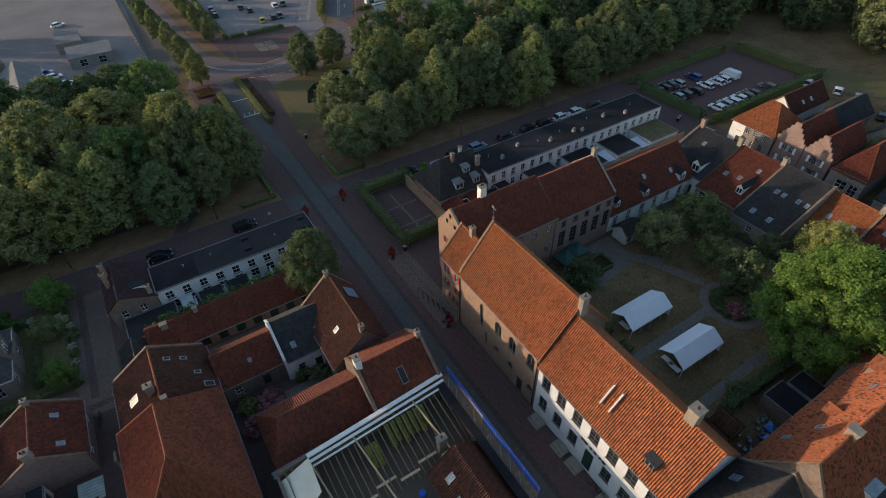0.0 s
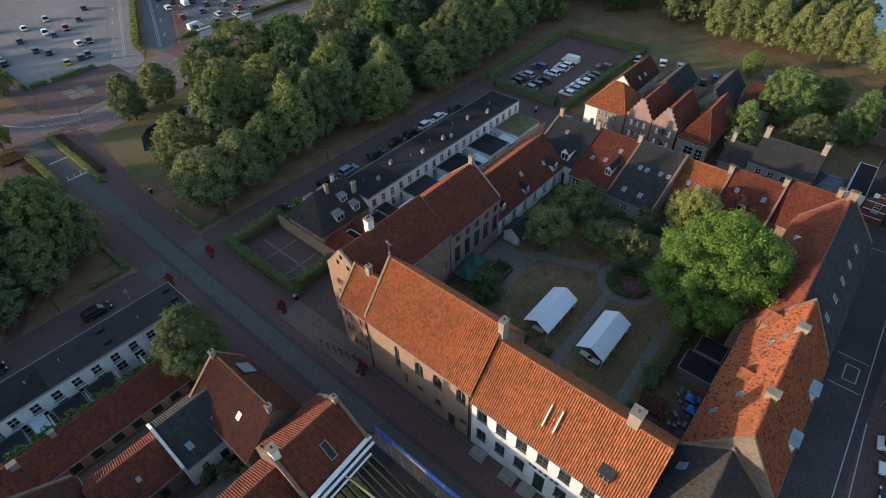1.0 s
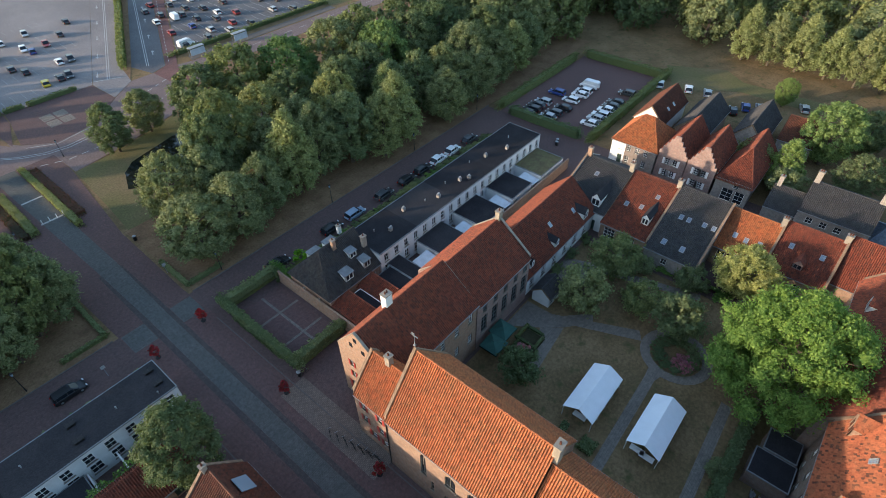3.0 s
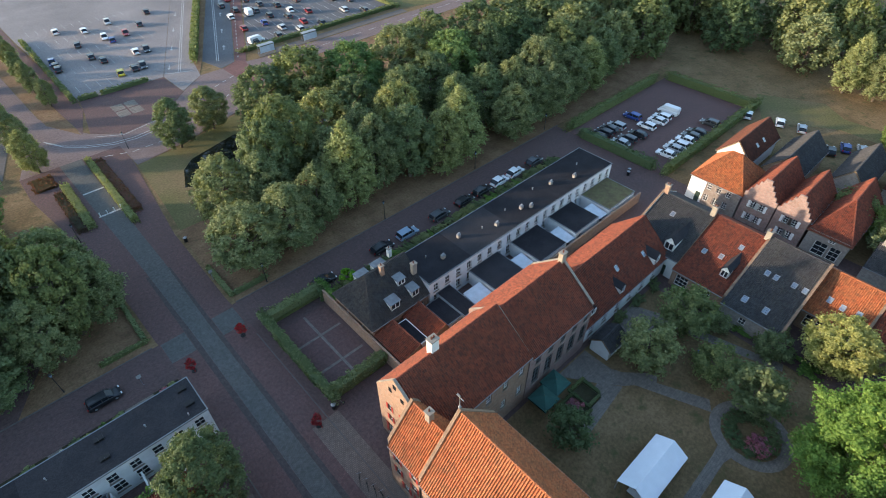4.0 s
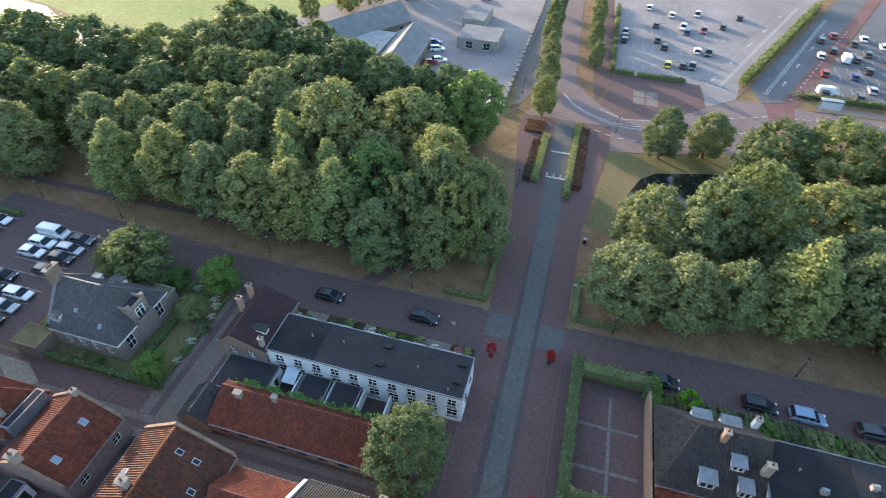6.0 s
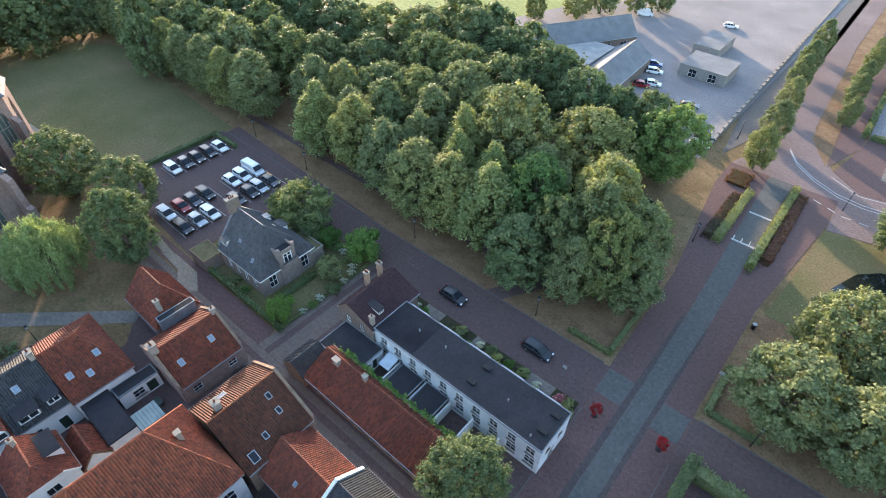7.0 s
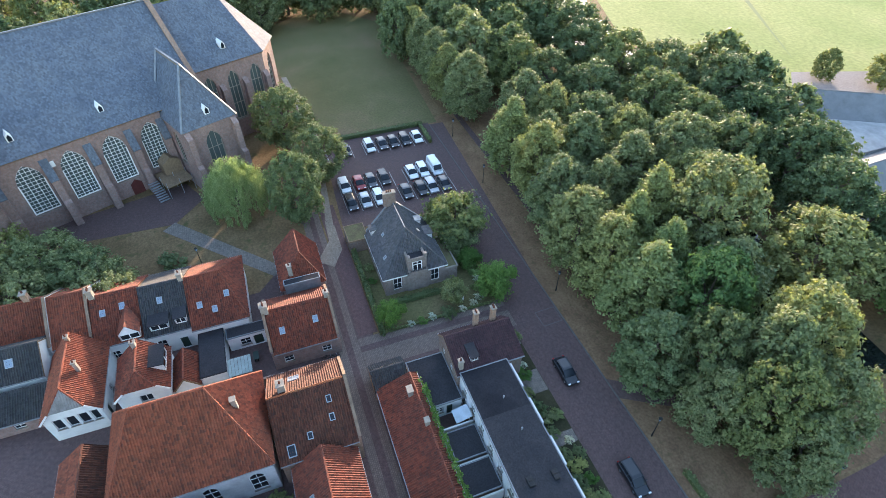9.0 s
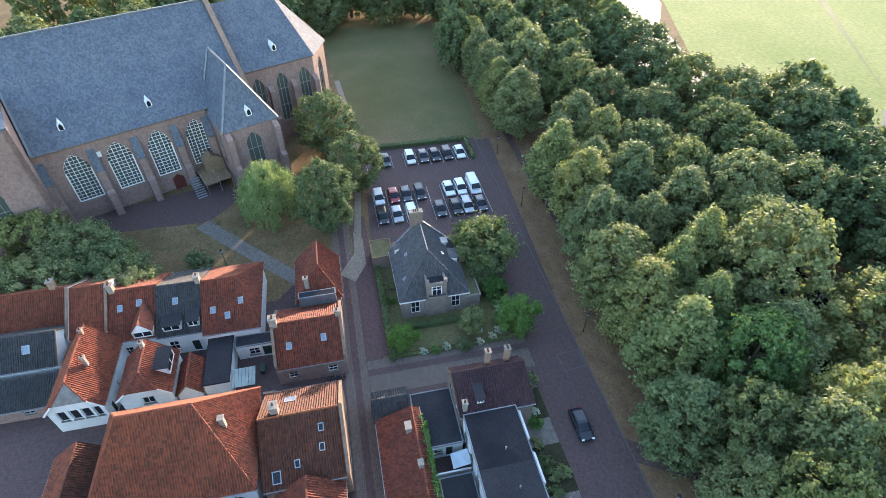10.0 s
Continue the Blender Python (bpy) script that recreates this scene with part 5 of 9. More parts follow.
house("red tiled corner house behind the plane tree", 68.6, 77, 2.5, 10.5, 4.2, 9.4, roof="tile_red", wall="brick", rp=74.4, eave2=5, chims=[(74.4, 3.4, 9.0, 10.6, 0.7, 0.8, "brick", 2)], **E)
# east across the lane
S = dict(category="house", name="gable_house", group="gabled houses")
white_house = house("brick house with white end and hipped roof", 84.4, 94.5, 45.2, 54.6, 5.4, 9.8, "y", "tile_orange", "brick_villa", ("hip", "hip"), wins=[("W", spread(9.2, 4, 2, 0.9, 1.5, 0.9, 2.6), 2, 3)], **S)
part("white_front", Mesh().box(84.33, 84.39, 51.6, 54.6, 0, 5.3).box(84.4, 94.5, 54.61, 54.67, 0, 5.3), M["plaster"], white_house)
part("front_door", Mesh().box(84.27, 84.33, 52.0, 52.9, 0.05, 2.3), M["dark_paint"], white_house)
house("brick step-gabled house with white shutters", 84.8, 97, 39.4, 45.0, 5.8, 9.4, "x", "tile_red", "brick_pink", ("step", "flat"), wins=[("W", spread(5.0, 2, 2, 0.9, 1.4, 0.9, 2.6), 2, 3, "white_paint")], **S)
house("brick step-gabled house with white shutters", 84.8, 97, 33.8, 39.2, 5.6, 9.2, "x", "tile_red", "brick_pink", ("step", "flat"), wins=[("W", spread(4.8, 2, 2, 0.9, 1.4, 0.9, 2.6), 2, 3, "white_paint")], **S)
house("orange hipped house with dark garage doors", 85.0, 101, 27.0, 33.4, 4.6, 8.8, "x", "tile_red", "brick_grey", ("hip", "flat"), hip=6.5, wins=[("W", [(1.4, 3.4, 0.3, 2.9), (3.8, 5.4, 0.3, 2.9), (3.0, 4.0, 3.4, 4.3)], 2, 3)], **S)
house("dark red roofed house near the car park", 98, 112, 49.5, 56.0, 4.2, 7.6, "x", "tile_brown", "plaster", lights=[("S", 5, 1.6), ("S", 8, 1.6)], **S)
house("grey roofed brick house behind the gables", 99, 114, 40.5, 47.0, 4.2, 7.4, "x", "tile_grey", "brick", **S)
house("grey roofed house beyond the lane", 104, 118, 30.5, 36.5, 4.0, 7.2, "x", "tile_grey", "brick_grey", wins=[("S", spread(14, 4, 1, 1.0, 1.3), 2, 2)], **S)
house("brown roofed house beyond the lane", 108, 120, 22, 28.5, 4.0, 7.0, "y", "tile_brown", "brick_grey", **S)
house("grey house with two chimneys and windows", 82.4, 93.6, 8.0, 18.8, 5.6, 8.2, "y", "tile_grey", "brick_grey", rp=88.6, wins=[("W", spread(10.8, 4, 2, 1.1, 1.2, 0.9, 2.6), 2, 2)], chims=[(88.6, 18.4, 8.0, 10.2, 0.8, 0.9, "brick_grey", 2), (88.6, 8.4, 8.0, 10.2, 0.8, 0.9, "brick_grey", 2)], **S)
house("low grey wing of the house", 82.8, 91, 18.9, 24, 3.8, 6.2, "y", "tile_grey", "brick_grey", chims=[(86.9, 23.4, 5.8, 8.0, 0.7, 0.7, "brick_grey", 1)], **S)
house("low blue slated pavilion beside the houses", 84.5, 92, 3.2, 7.4, 2.8, 4.6, "y", "slate", "brick_grey", ("hip", "hip"), ribbed=False, hip=1.5, **S)
flat_house("low flat dark roofed hall", 86.2, 98, -0.7, 2.4, 4.0, "bitumen", "plaster", name="hall", category="hall")
striped = house("red brick gabled hall with white stone bands", 85.2, 101, -10.2, -0.9, 4.5, 9.0, "x", "bitumen", "brick_red", ("flat", "flat"), rp=-5.2, ribbed=False, wins=[("W", [(1.2, 2.2, 2.2, 4.2), (7.0, 8.0, 2.2, 4.2), (3.4, 5.6, 0.1, 3.6)], 2, 4)], **S)
for z, a, b in ((1.2, 0.1, 0.1), (2.6, 0.1, 0.1), (4.2, 0.1, 0.1), (5.4, 1.0, 0.9), (6.6, 2.2, 2.0), (7.7, 3.2, 3.0)):
    for y0, y1 in (((-10.2 + a, -6.6), (-4.4, -0.9 - b)) if z < 4 else ((-10.2 + a, -0.9 - b),)):
        part("stone_band", Mesh().box(85.12, 85.19, y0, y1, z, z + 0.13), M["plaster"], striped)
for y in (-8.6, -6.8, -3.6, -1.9):
    part("barge_stone", Mesh().box(85.0, 85.3, y - 0.35, y + 0.35, 5.4 + (3.3 - abs(y + 5.2)) * 0.95 - 0.2, 5.9 + (3.3 - abs(y + 5.2)) * 0.95), M["white_paint"], striped)
far_e = house("low brown roofed house with white dormers", 115.5, 142, -26, 5.0, 4.0, 7.4, "y", "tile_brown", "brick_pink", ("parapet", "flat"), wins=[("W", spread(31, 8, 1, 1.1, 1.4, 1.2), 2, 3)], dorms=[("W", 26.0, 1.4, 2.0, 1.4, "gable", "white_paint", "lead"), ("W", 21.6, 1.4, 3.0, 1.4, "shed", "white_paint", "lead"), ("W", 16.4, 1.4, 1.8, 1.4, "gable", "white_paint", "lead"), ("W", 9, 1.4, 1.8, 1.4, "gable", "white_paint", "lead")], chims=[(128.7, -1.0, 7.0, 8.6, 0.9, 0.7, "brick_grey", 1)], **S)
house("dark terrace with white window frames on the street", 44.5, 84, -21, -12.2, 5.0, 8.4, "x", "tile_grey", "brick_dark", ("flat", "flat"), wins=[("N", spread(39.5, 11, 2, 1.2, 1.6, 0.8, 2.7), 2, 3), ("W", spread(8.4, 2, 1, 1.2, 1.6, 1.0), 2, 3)], lights=[("N", 6.0, 1.8, 1.2, 1.0), ("N", 18.0, 1.8, 1.2, 1.0)], chims=[(58, -16.6, 8.0, 9.6, 0.8, 0.7, "stone", 1)], **S)
sb = thing("blue_sign", (44.6, -12.0, 0.03), "blue square sign on a street post", "sign")
part("post", Mesh().tube((44.2, -11.8, 0.03), (44.2, -11.8, 2.4), 0.04), M["zinc"], sb)
part("plate", Mesh().box(43.9, 44.5, -11.86, -11.82, 2.0, 2.6), M["blue_paint"], sb)

# garden: sheds, tents, parasols
house("small white shed with dark roof", 40.2, 44.2, 42.4, 45.4, 2.2, 3.4, "x", "tile_grey", "plaster", wins=[("S", [(0.6, 1.5, 0.1, 2.0), (2.0, 2.8, 1.0, 1.8)], 1, 2)], category="shed", name="shed")
for k, (x0, x1, y0, y1) in enumerate(((31.4, 35.2, 6.2, 10.6), (35.4, 38.6, 6.4, 10.0))):
    flat_house("low dark felt-roofed garden outbuilding", x0, x1, y0, y1, 2.6 + 0.2 * k, "bitumen", "brick_dark", category="shed", name="shed", rim=0.06, edge="lead")
for x in (23.6, 20.4):
    house("small red tiled garden shed", x, x + 2.2, 9.2, 12.2, 2.0, 3.0, "y", "tile_brown", "wood", category="shed", name="shed", gutter=False)


def tent(x0, x1, y0, y1, label):
    ob = thing("tent", ((x0 + x1) / 2, (y0 + y1) / 2, 0.04), label, "tent", "garden tents")
    ym, e, r = (y0 + y1) / 2, 2.1, 3.3
    m = Mesh()
    for s, y in ((-1, y0), (1, y1)):
        yo = y + s * 0.1
        ring = [(x0 - 0.1, yo, e - 0.05), (x1 + 0.1, yo, e - 0.05), (x1 + 0.1, ym, r), (x0 - 0.1, ym, r)]
        m.prism(ring, (0, 0, 0.03))
        m.prism([(x0 - 0.1, yo, e - 0.34), (x1 + 0.1, yo, e - 0.34), (x1 + 0.1, yo, e - 0.05), (x0 - 0.1, yo, e - 0.05)], (0, s * 0.02, 0))
    m.prism([(x1, y0, e), (x1, y1, e), (x1, ym, r)], (0.03, 0, 0))
    part("cloth_roof", m, M["tent"], ob)
    m = Mesh().prism([(x1 - 0.03, y0, 0.06), (x1 - 0.03, y1, 0.06), (x1 - 0.03, y1, e), (x1 - 0.03, y0, e)], (0.03, 0, 0))
    part("side_cloth", m, M["tent"], ob)
    n = 4
    for k in range(n + 1):
        for y in (y0, y1):
            part("pole", Mesh().tube((x0 + (x1 - x0) * k / n, y, 0.04), (x0 + (x1 - x0) * k / n, y, e), 0.035), M["white_paint"], ob)
    for k in range(n + 1):
        x = x0 + (x1 - x0) * k / n
        part("rafter", Mesh().beam((x, y0, e), (x, ym, r - 0.05), 0.05, 0.05).beam((x, y1, e), (x, ym, r - 0.05), 0.05, 0.05), M["white_paint"], ob)


tent(25.6, 33.9, 27.3, 31.3, "white marquee open at one end on the lawn")
tent(26.3, 34.6, 18.9, 22.9, "white marquee with tables inside on the lawn")
for x, y in ((26.6, 20.2), (26.8, 21.5), (26.4, 29.2)):
    t_ = thing("folding_table", (x, y, 0.04), "pale folding table beside the marquee", "table", "garden tables")
    part("tabletop", Mesh().box(x - 0.4, x + 0.4, y - 0.9, y + 0.9, 0.72, 0.76), M["white_paint"], t_)
    for dx in (-0.33, 0.33):
        for dy in (-0.8, 0.8):
            part("leg", Mesh().tube((x + dx, y + dy, 0.04), (x + dx, y + dy, 0.72), 0.025), M["iron"], t_)


def parasol(x, y, r, h, cloth, label, group):
    ob = thing("parasol", (x, y, 0.04), label, "parasol", group)
    part("pole", Mesh().tube((x, y, 0.04), (x, y, h + 0.1), 0.04), M["wood"], ob)
    part("foot", Mesh().tube((x, y, 0.04), (x, y, 0.14), 0.35, 0.3, 10), M["stone"], ob)
    m, n = Mesh(), 4
    for k in range(n):
        a, b = (k + 0.5) * math.tau / n, (k + 1.5) * math.tau / n
        p, q = (x + r * math.cos(a), y + r * math.sin(a), h - 0.7), (x + r * math.cos(b), y + r * math.sin(b), h - 0.7)
        m.prism([p, q, (x, y, h)], (0, 0, 0.03))
        m.prism([p, q, (q[0], q[1], q[2] - 0.2), (p[0], p[1], p[2] - 0.2)], (0, 0, 0.02))
    part("canopy", m, M[cloth], ob)


for x, y in ((27.6, 43.9), (30.6, 44.4)):
    parasol(x, y, 2.1, 3.0, "green_cloth", "large dark green square parasol", "terrace parasols")
for x, y in ((28.6, 7.4), (27.0, 6.6)):
    parasol(x, y, 0.9, 2.4, "blue_cloth", "small bright blue parasol in the yard", "yard parasols")
rng = random.Random(4)
for k in range(26):
    x, y = rng.uniform(24.0, 31.0), rng.uniform(6.3, 9.4)
    c = thing("yard_chair", (x, y, 0.02), "pale metal chair in the crowded back yard", "chair", "yard chairs")
    part("seat", Mesh().box(x - 0.22, x + 0.22, y - 0.22, y + 0.22, 0.42, 0.46), M["zinc"], c)
    part("backrest", Mesh().box(x - 0.22, x + 0.22, y + 0.19, y + 0.22, 0.46, 0.9), M["zinc"], c)
    for dx in (-0.19, 0.19):
        for dy in (-0.19, 0.19):
            part("leg", Mesh().box(x + dx - 0.02, x + dx + 0.02, y + dy - 0.02, y + dy + 0.02, 0.02, 0.42), M["iron"], c)
b_ = thing("garden_bench", (50.5, 34.0, 0.05), "blue painted bench on the garden lawn", "bench")
part("seat", Mesh().box(49.6, 51.4, 33.8, 34.3, 0.42, 0.48), M["blue_paint"], b_)
part("backrest", Mesh().box(49.6, 51.4, 34.25, 34.33, 0.5, 0.95), M["blue_paint"], b_)
for x in (49.7, 51.3):
    part("leg", Mesh().box(x - 0.04, x + 0.04, 33.85, 34.25, 0.05, 0.42), M["blue_paint"], b_)

# ---- terrace and corner house on the rampart road, east ----
TW = 5.6
ter = flat_house("white terrace with flat dark felt roof", 28.2, 75.6, 66.8, 74.6, TW, "bitumen", "plaster_blue", wins=[("S", [(0.9 + k * 2.36, 1.9 + k * 2.36, 3.3, 4.9) for k in range(20)] + [(0.9 + k * 2.36, 1.9 + k * 2.36, 0.9, 2.6) for k in range(20)], 2, 2), ("N", [(1.0 + k * 2.36, 2.2 + k * 2.36, 3.2, 4.8) for k in range(20)], 2, 2)], name="terrace", category="terrace", edge="lead")
part("felt_patch", Mesh().box(37.2, 47.4, 66.9, 74.5, TW + 0.061, TW + 0.068), M["bitumen_grey"], ter)
for x, y in ((33.6, 69.6), (45.6, 69.3), (52.0, 69.5), (53.6, 68.6), (61.5, 70.6), (66.5, 69.0), (38.8, 71.5)):
    vent(ter, x, y, TW + 0.06, "box")
for x, y in ((31.6, 71.5), (43.2, 70.4), (57.8, 71.8), (49.5, 71.0), (70.2, 71.2)):
    vent(ter, x, y, TW + 0.06, "pipe")
corner = house("old corner house with mottled mansard roof and dormers", 17.6, 28.1, 67.0, 76.6, 3.9, 8.4, "x", "tile_mottled", "brick", ("hip", "flat"), rp=72.4, hip=3.2, wins=[("S", [(5.6, 7.2, 0.7, 2.8), (8.2, 9.6, 0.8, 2.6)], 3, 3), ("W", spread(9.0, 2, 1, 0.8, 1.0, 1.4), 2, 2)], dorms=[("S", 4.6, 0.9, 1.7, 1.3, "shed", "white_paint", "lead"), ("S", 8.4, 0.9, 1.4, 1.3, "shed", "white_paint", "lead"), ("S", 7.4, 3.4, 1.4, 1.1, "shed", "white_paint", "lead"), ("N", 4.4, 1.0, 2.0, 1.4, "shed", "white_paint", "lead"), ("N", 7.6, 1.0, 2.0, 1.4, "shed", "white_paint", "lead")], chims=[(27.6, 69.6, 6.4, 8.4, 0.8, 0.6, "stone", 1), (23.2, 71.6, 7.6, 9.4, 0.6, 0.6, "brick", 1), (27.6, 75.6, 5.8, 7.4, 0.6, 0.6, "plaster", 1)], name="corner_house")
house("low red lean-to behind the corner house", 17.8, 21.2, 60.6, 66.9, 2.5, 3.6, "y", "tile_red", "brick", rp=20.9, category="shed", name="shed", gutter=False)
house("low red lean-to behind the corner house", 23.0, 26.4, 60.8, 66.9, 2.5, 3.7, "y", "tile_red", "brick", rp=25.9, category="shed", name="shed", gutter=False)
flat_house("dark felt-roofed kitchen lean-to", 21.3, 22.9, 61.2, 66.2, 2.5, "bitumen", "plaster", category="shed", name="shed", rim=0.1)
EXT = [(26.6, 29.4, 61.0, 66.0, "bitumen", 2.6), (29.5, 32.2, 60.4, 66.7, "bitumen", 2.8), (36.6, 43.2, 60.2, 66.7, "bitumen_grey", 2.9), (46.6, 53.4, 60.2, 66.7, "bitumen", 2.9), (56.6, 63.2, 60.6, 66.7, "bitumen", 2.9), (66.4, 74.6, 60.4, 66.7, "gravel_roof", 2.9)]
for x0, x1, y0, y1, rf, h in EXT:
    flat_house("flat-roofed white back extension of the terrace", x0, x1, y0, y1, h, rf, "plaster_blue", wins=[("S", [(0.8, 2.0, 0.9, 2.0)], 2, 2)], category="extension", name="back_extension", rim=0.08, group="terrace extensions", edge="lead")
for x0, x1 in ((32.6, 36.2), (43.6, 46.2), (53.8, 56.2), (63.6, 66.0)):
    sh_ = thing("glazed_lean_to", ((x0 + x1) / 2, 62.4, 0.02), "pale corrugated lean-to roof in a back yard", "lean-to", "yard roofs")
    m = Mesh()
    n = int((x1 - x0) / 0.2)
    for k in range(n):
        a, b = x0 + (x1 - x0) * k / n, x0 + (x1 - x0) * (k + 1) / n
        m.prism([(a, 60.5, 2.2), (b, 60.5, 2.2 + 0.03 * (k % 2)), (b, 64.0, 2.6 + 0.03 * (k % 2)), (a, 64.0, 2.6)], (0, 0, 0.03))
    part("sheet_roof", m, M["corrugated"], sh_)
    for x in (x0 + 0.1, x1 - 0.1):
        for y in (60.7, 63.8):
            part("post", Mesh().box(x - 0.05, x + 0.05, y - 0.05, y + 0.05, 0.02, 2.3), M["white_paint"], sh_)
structure("wall_gardens", Mesh().box(17.0, 17.3, 60.0, 79.5, 0, 2.6).box(17.3, 76, 59.7, 60.0, 0, 2.4), M["brick"], "old brick garden wall behind the terrace", "wall")
fb = Mesh()
for k in range(20):
    x = 29.4 + k * 2.36
    fb.box(x - 0.05, x + 0.05, 74.7, 77.0, 0.05, 1.8 if k % 2 else 1.2)
part("garden_screen", fb, M["white_paint"], ter)

# ---- terrace on the rampart road, west ----
TA = 5.2
tera = flat_house("white terrace with flat grey felt roof", -31.2, -5.2, 69.9, 76.1, TA, "bitumen_grey", "plaster_blue", wins=[("S", [(1.0 + k * 2.56, 2.2 + k * 2.56, 3.0, 4.5) for k in range(10)] + [(1.0 + k * 2.56, 2.4 + k * 2.56, 0.9, 2.5) for k in range(10)], 2, 2), ("E", [(1.0, 1.9, 3.0, 4.4), (3.6, 4.5, 3.0, 4.4), (2.0, 3.0, 0.8, 2.4)], 2, 2), ("N", [(1.0 + k * 2.56, 2.4 + k * 2.56, 3.0, 4.5) for k in range(10)], 2, 2)], name="terrace", category="terrace", edge="lead")
part("felt_patch", Mesh().box(-31.1, -24.6, 70.0, 76.0, TA + 0.061, TA + 0.068), M["bitumen"], tera)
for x, y in ((-16.2, 74.6), (-16.4, 71.8), (-6.4, 74.6), (-6.5, 72.0)):
    vent(tera, x, y, TA + 0.06, "low")
for x, y in ((-26.3, 73.4), (-11.6, 72.6), (-7.2, 70.6), (-22, 73.6)):
    vent(tera, x, y, TA + 0.06, "pipe")
for k in range(5):
    x0 = -30.6 + k * 5.1
    lone("balcony_screen", Mesh().box(x0, x0 + 3.4, 76.3, 76.5, 2.5, 4.9).box(x0, x0 + 3.4, 76.12, 76.3, 4.9, 5.05), M["plaster_blue"], "white flat canopy along the terrace front", "canopy", "terrace canopies")
house("dark purple roofed end house with twin chimneys", -37.8, -31.3, 69.6, 78.4, 5.0, 6.8, "y", "tile_purple", "brick_dark", ("flat", "flat"), rp=-35.9, wins=[("S", [(1.0, 1.9, 2.9, 4.3), (3.6, 4.5, 2.9, 4.3), (1.0, 2.0, 0.8, 2.2)], 2, 2), ("W", spread(8.8, 3, 2, 0.9, 1.4, 0.9, 2.3), 2, 2)], dorms=[("E", 2.6, 1.2, 1.0, 0.8, "shed", "white_paint", "bitumen_grey")], chims=[(-36.8, 74.2, 6.0, 8.6, 0.6, 0.6, "brick", 2), (-36.8, 76.6, 6.0, 8.6, 0.6, 0.6, "brick", 2), (-31.8, 70.2, 5.4, 6.8, 0.6, 0.5, "stone", 1)], name="end_house")
flat_house("low dark felt-roofed back extension", -36.6, -29.4, 64.6, 69.5, 2.7, "bitumen_grey", "plaster_blue", wins=[("E", [(2.6, 3.4, 0.1, 2.1), (1.2, 2.2, 0.9, 2.0)], 2, 2)], category="extension", name="back_extension", rim=0.12, edge="lead")
m = Mesh()
for x in (-26.6, -22.0, -17.9, -14.4, -10.5):
    m.box(x - 0.1, x + 0.1, 65.2, 69.8, 0, 2.0)
structure("wall_yards", m, M["plaster"], "white walls between the back yards", "wall")
for x0, x1, y0 in ((-25.9, -22.3, 66.0), (-21.7, -18.2, 65.4)):
    flat_house("flat dark felt yard roof", x0, x1, y0, 69.7, 2.3, "bitumen_grey", "brick_dark", category="shed", name="shed", rim=0.08, edge="lead")
part("yard_awning", Mesh().prism([(-28.6, 67.8, 2.0), (-26.8, 67.8, 2.0), (-26.8, 69.8, 2.5), (-28.6, 69.8, 2.5)], (0, 0, 0.05)), M["corrugated"], tera, "pale sheet awning over a back door")
lowrow = house("long low red pantiled outbuilding with stable doors", -34.2, -9.0, 60.3, 65.0, 2.3, 4.0, "x", "tile_red", "brick", ("flat", "flat"), rp=64.4, eave2=3.7, wins=[("S", [(1.0 + k * 2.6, 2.3 + k * 2.6, 0.1, 1.9) for k in range(9)], 2, 2)], category="outbuilding", name="outbuilding", chims=[(-31.6, 63.6, 3.4, 4.6, 0.9, 0.6, "stone", 0), (-27.0, 64.2, 3.4, 4.8, 0.6, 0.5, "stone", 0)])
house("grey tiled end of the outbuilding", -38.0, -34.25, 59.9, 64.2, 2.3, 3.8, "y", "tile_grey", "brick", category="outbuilding", name="outbuilding", gutter=False)

# ---- houses between the street and the alley, west ----
house("brown roofed house on the cobbled alley", -39.0, -27.6, 47.9, 56.7, 4.6, 8.2, "y", "tile_brown", "brick", ("flat", "parapet"), rp=-33.6, wins=[("E", [(5.2, 6.4, 2.2, 3.6), (1.0, 2.4, 1.0, 2.8)], 2, 3), ("N", [(2, 3, 1.2, 2.6), (7.5, 8.5, 1.2, 2.6)], 2, 2)], lights=[("E", 6.3, 3.0, 0.6, 0.85, "zinc", "glass"), ("E", 3.6, 1.8, 0.6, 0.85, "zinc", "glass"), ("E", 6.4, 5.0, 0.6, 0.85, "zinc", "glass"), ("E", 1.4, 0.6, 0.9, 1.3, "zinc", "glass"), ("W", 3.0, 2.4, 1.3, 1.3)], chims=[(-34.4, 49.6, 7.0, 9.2, 0.9, 0.8, "stone", 1)], name="alley_house", ridge_mat="tile_orange")
hall = house("large hipped hall with orange red pantiles", -39.1, -27.5, 31.5, 47.2, 6.2, 13.7, "y", "tile_hall", "plaster_old", ("hip", "hip"), hip=4.4, wins=[("E", [(12.9, 14.5, 1.0, 4.6, 0.8), (8.2, 9.8, 1.0, 4.6, 0.8), (3.2, 4.8, 1.0, 4.6, 0.8)], 2, 3), ("N", [(3.0, 4.2, 1.2, 3.8), (7.5, 8.7, 1.2, 3.8)], 2, 3)], name="hall", category="hall", chims=[(-32.6, 45.0, 9.6, 11.4, 0.5, 0.5, "stone", 0)])
house("red tiled low wing along the courtyard", -27.3, -19.2, 49.0, 55.8, 3.4, 6.3, "x", "tile_red", "brick_dark", ("flat", "flat"), rp=52.4, lights=[("S", 4.4, 2.0, 0.5, 0.6)], wins=[("S", [(1.2, 2.2, 0.8, 2.2), (5.0, 6.0, 0.1, 2.2)], 2, 2)], name="courtyard_house")
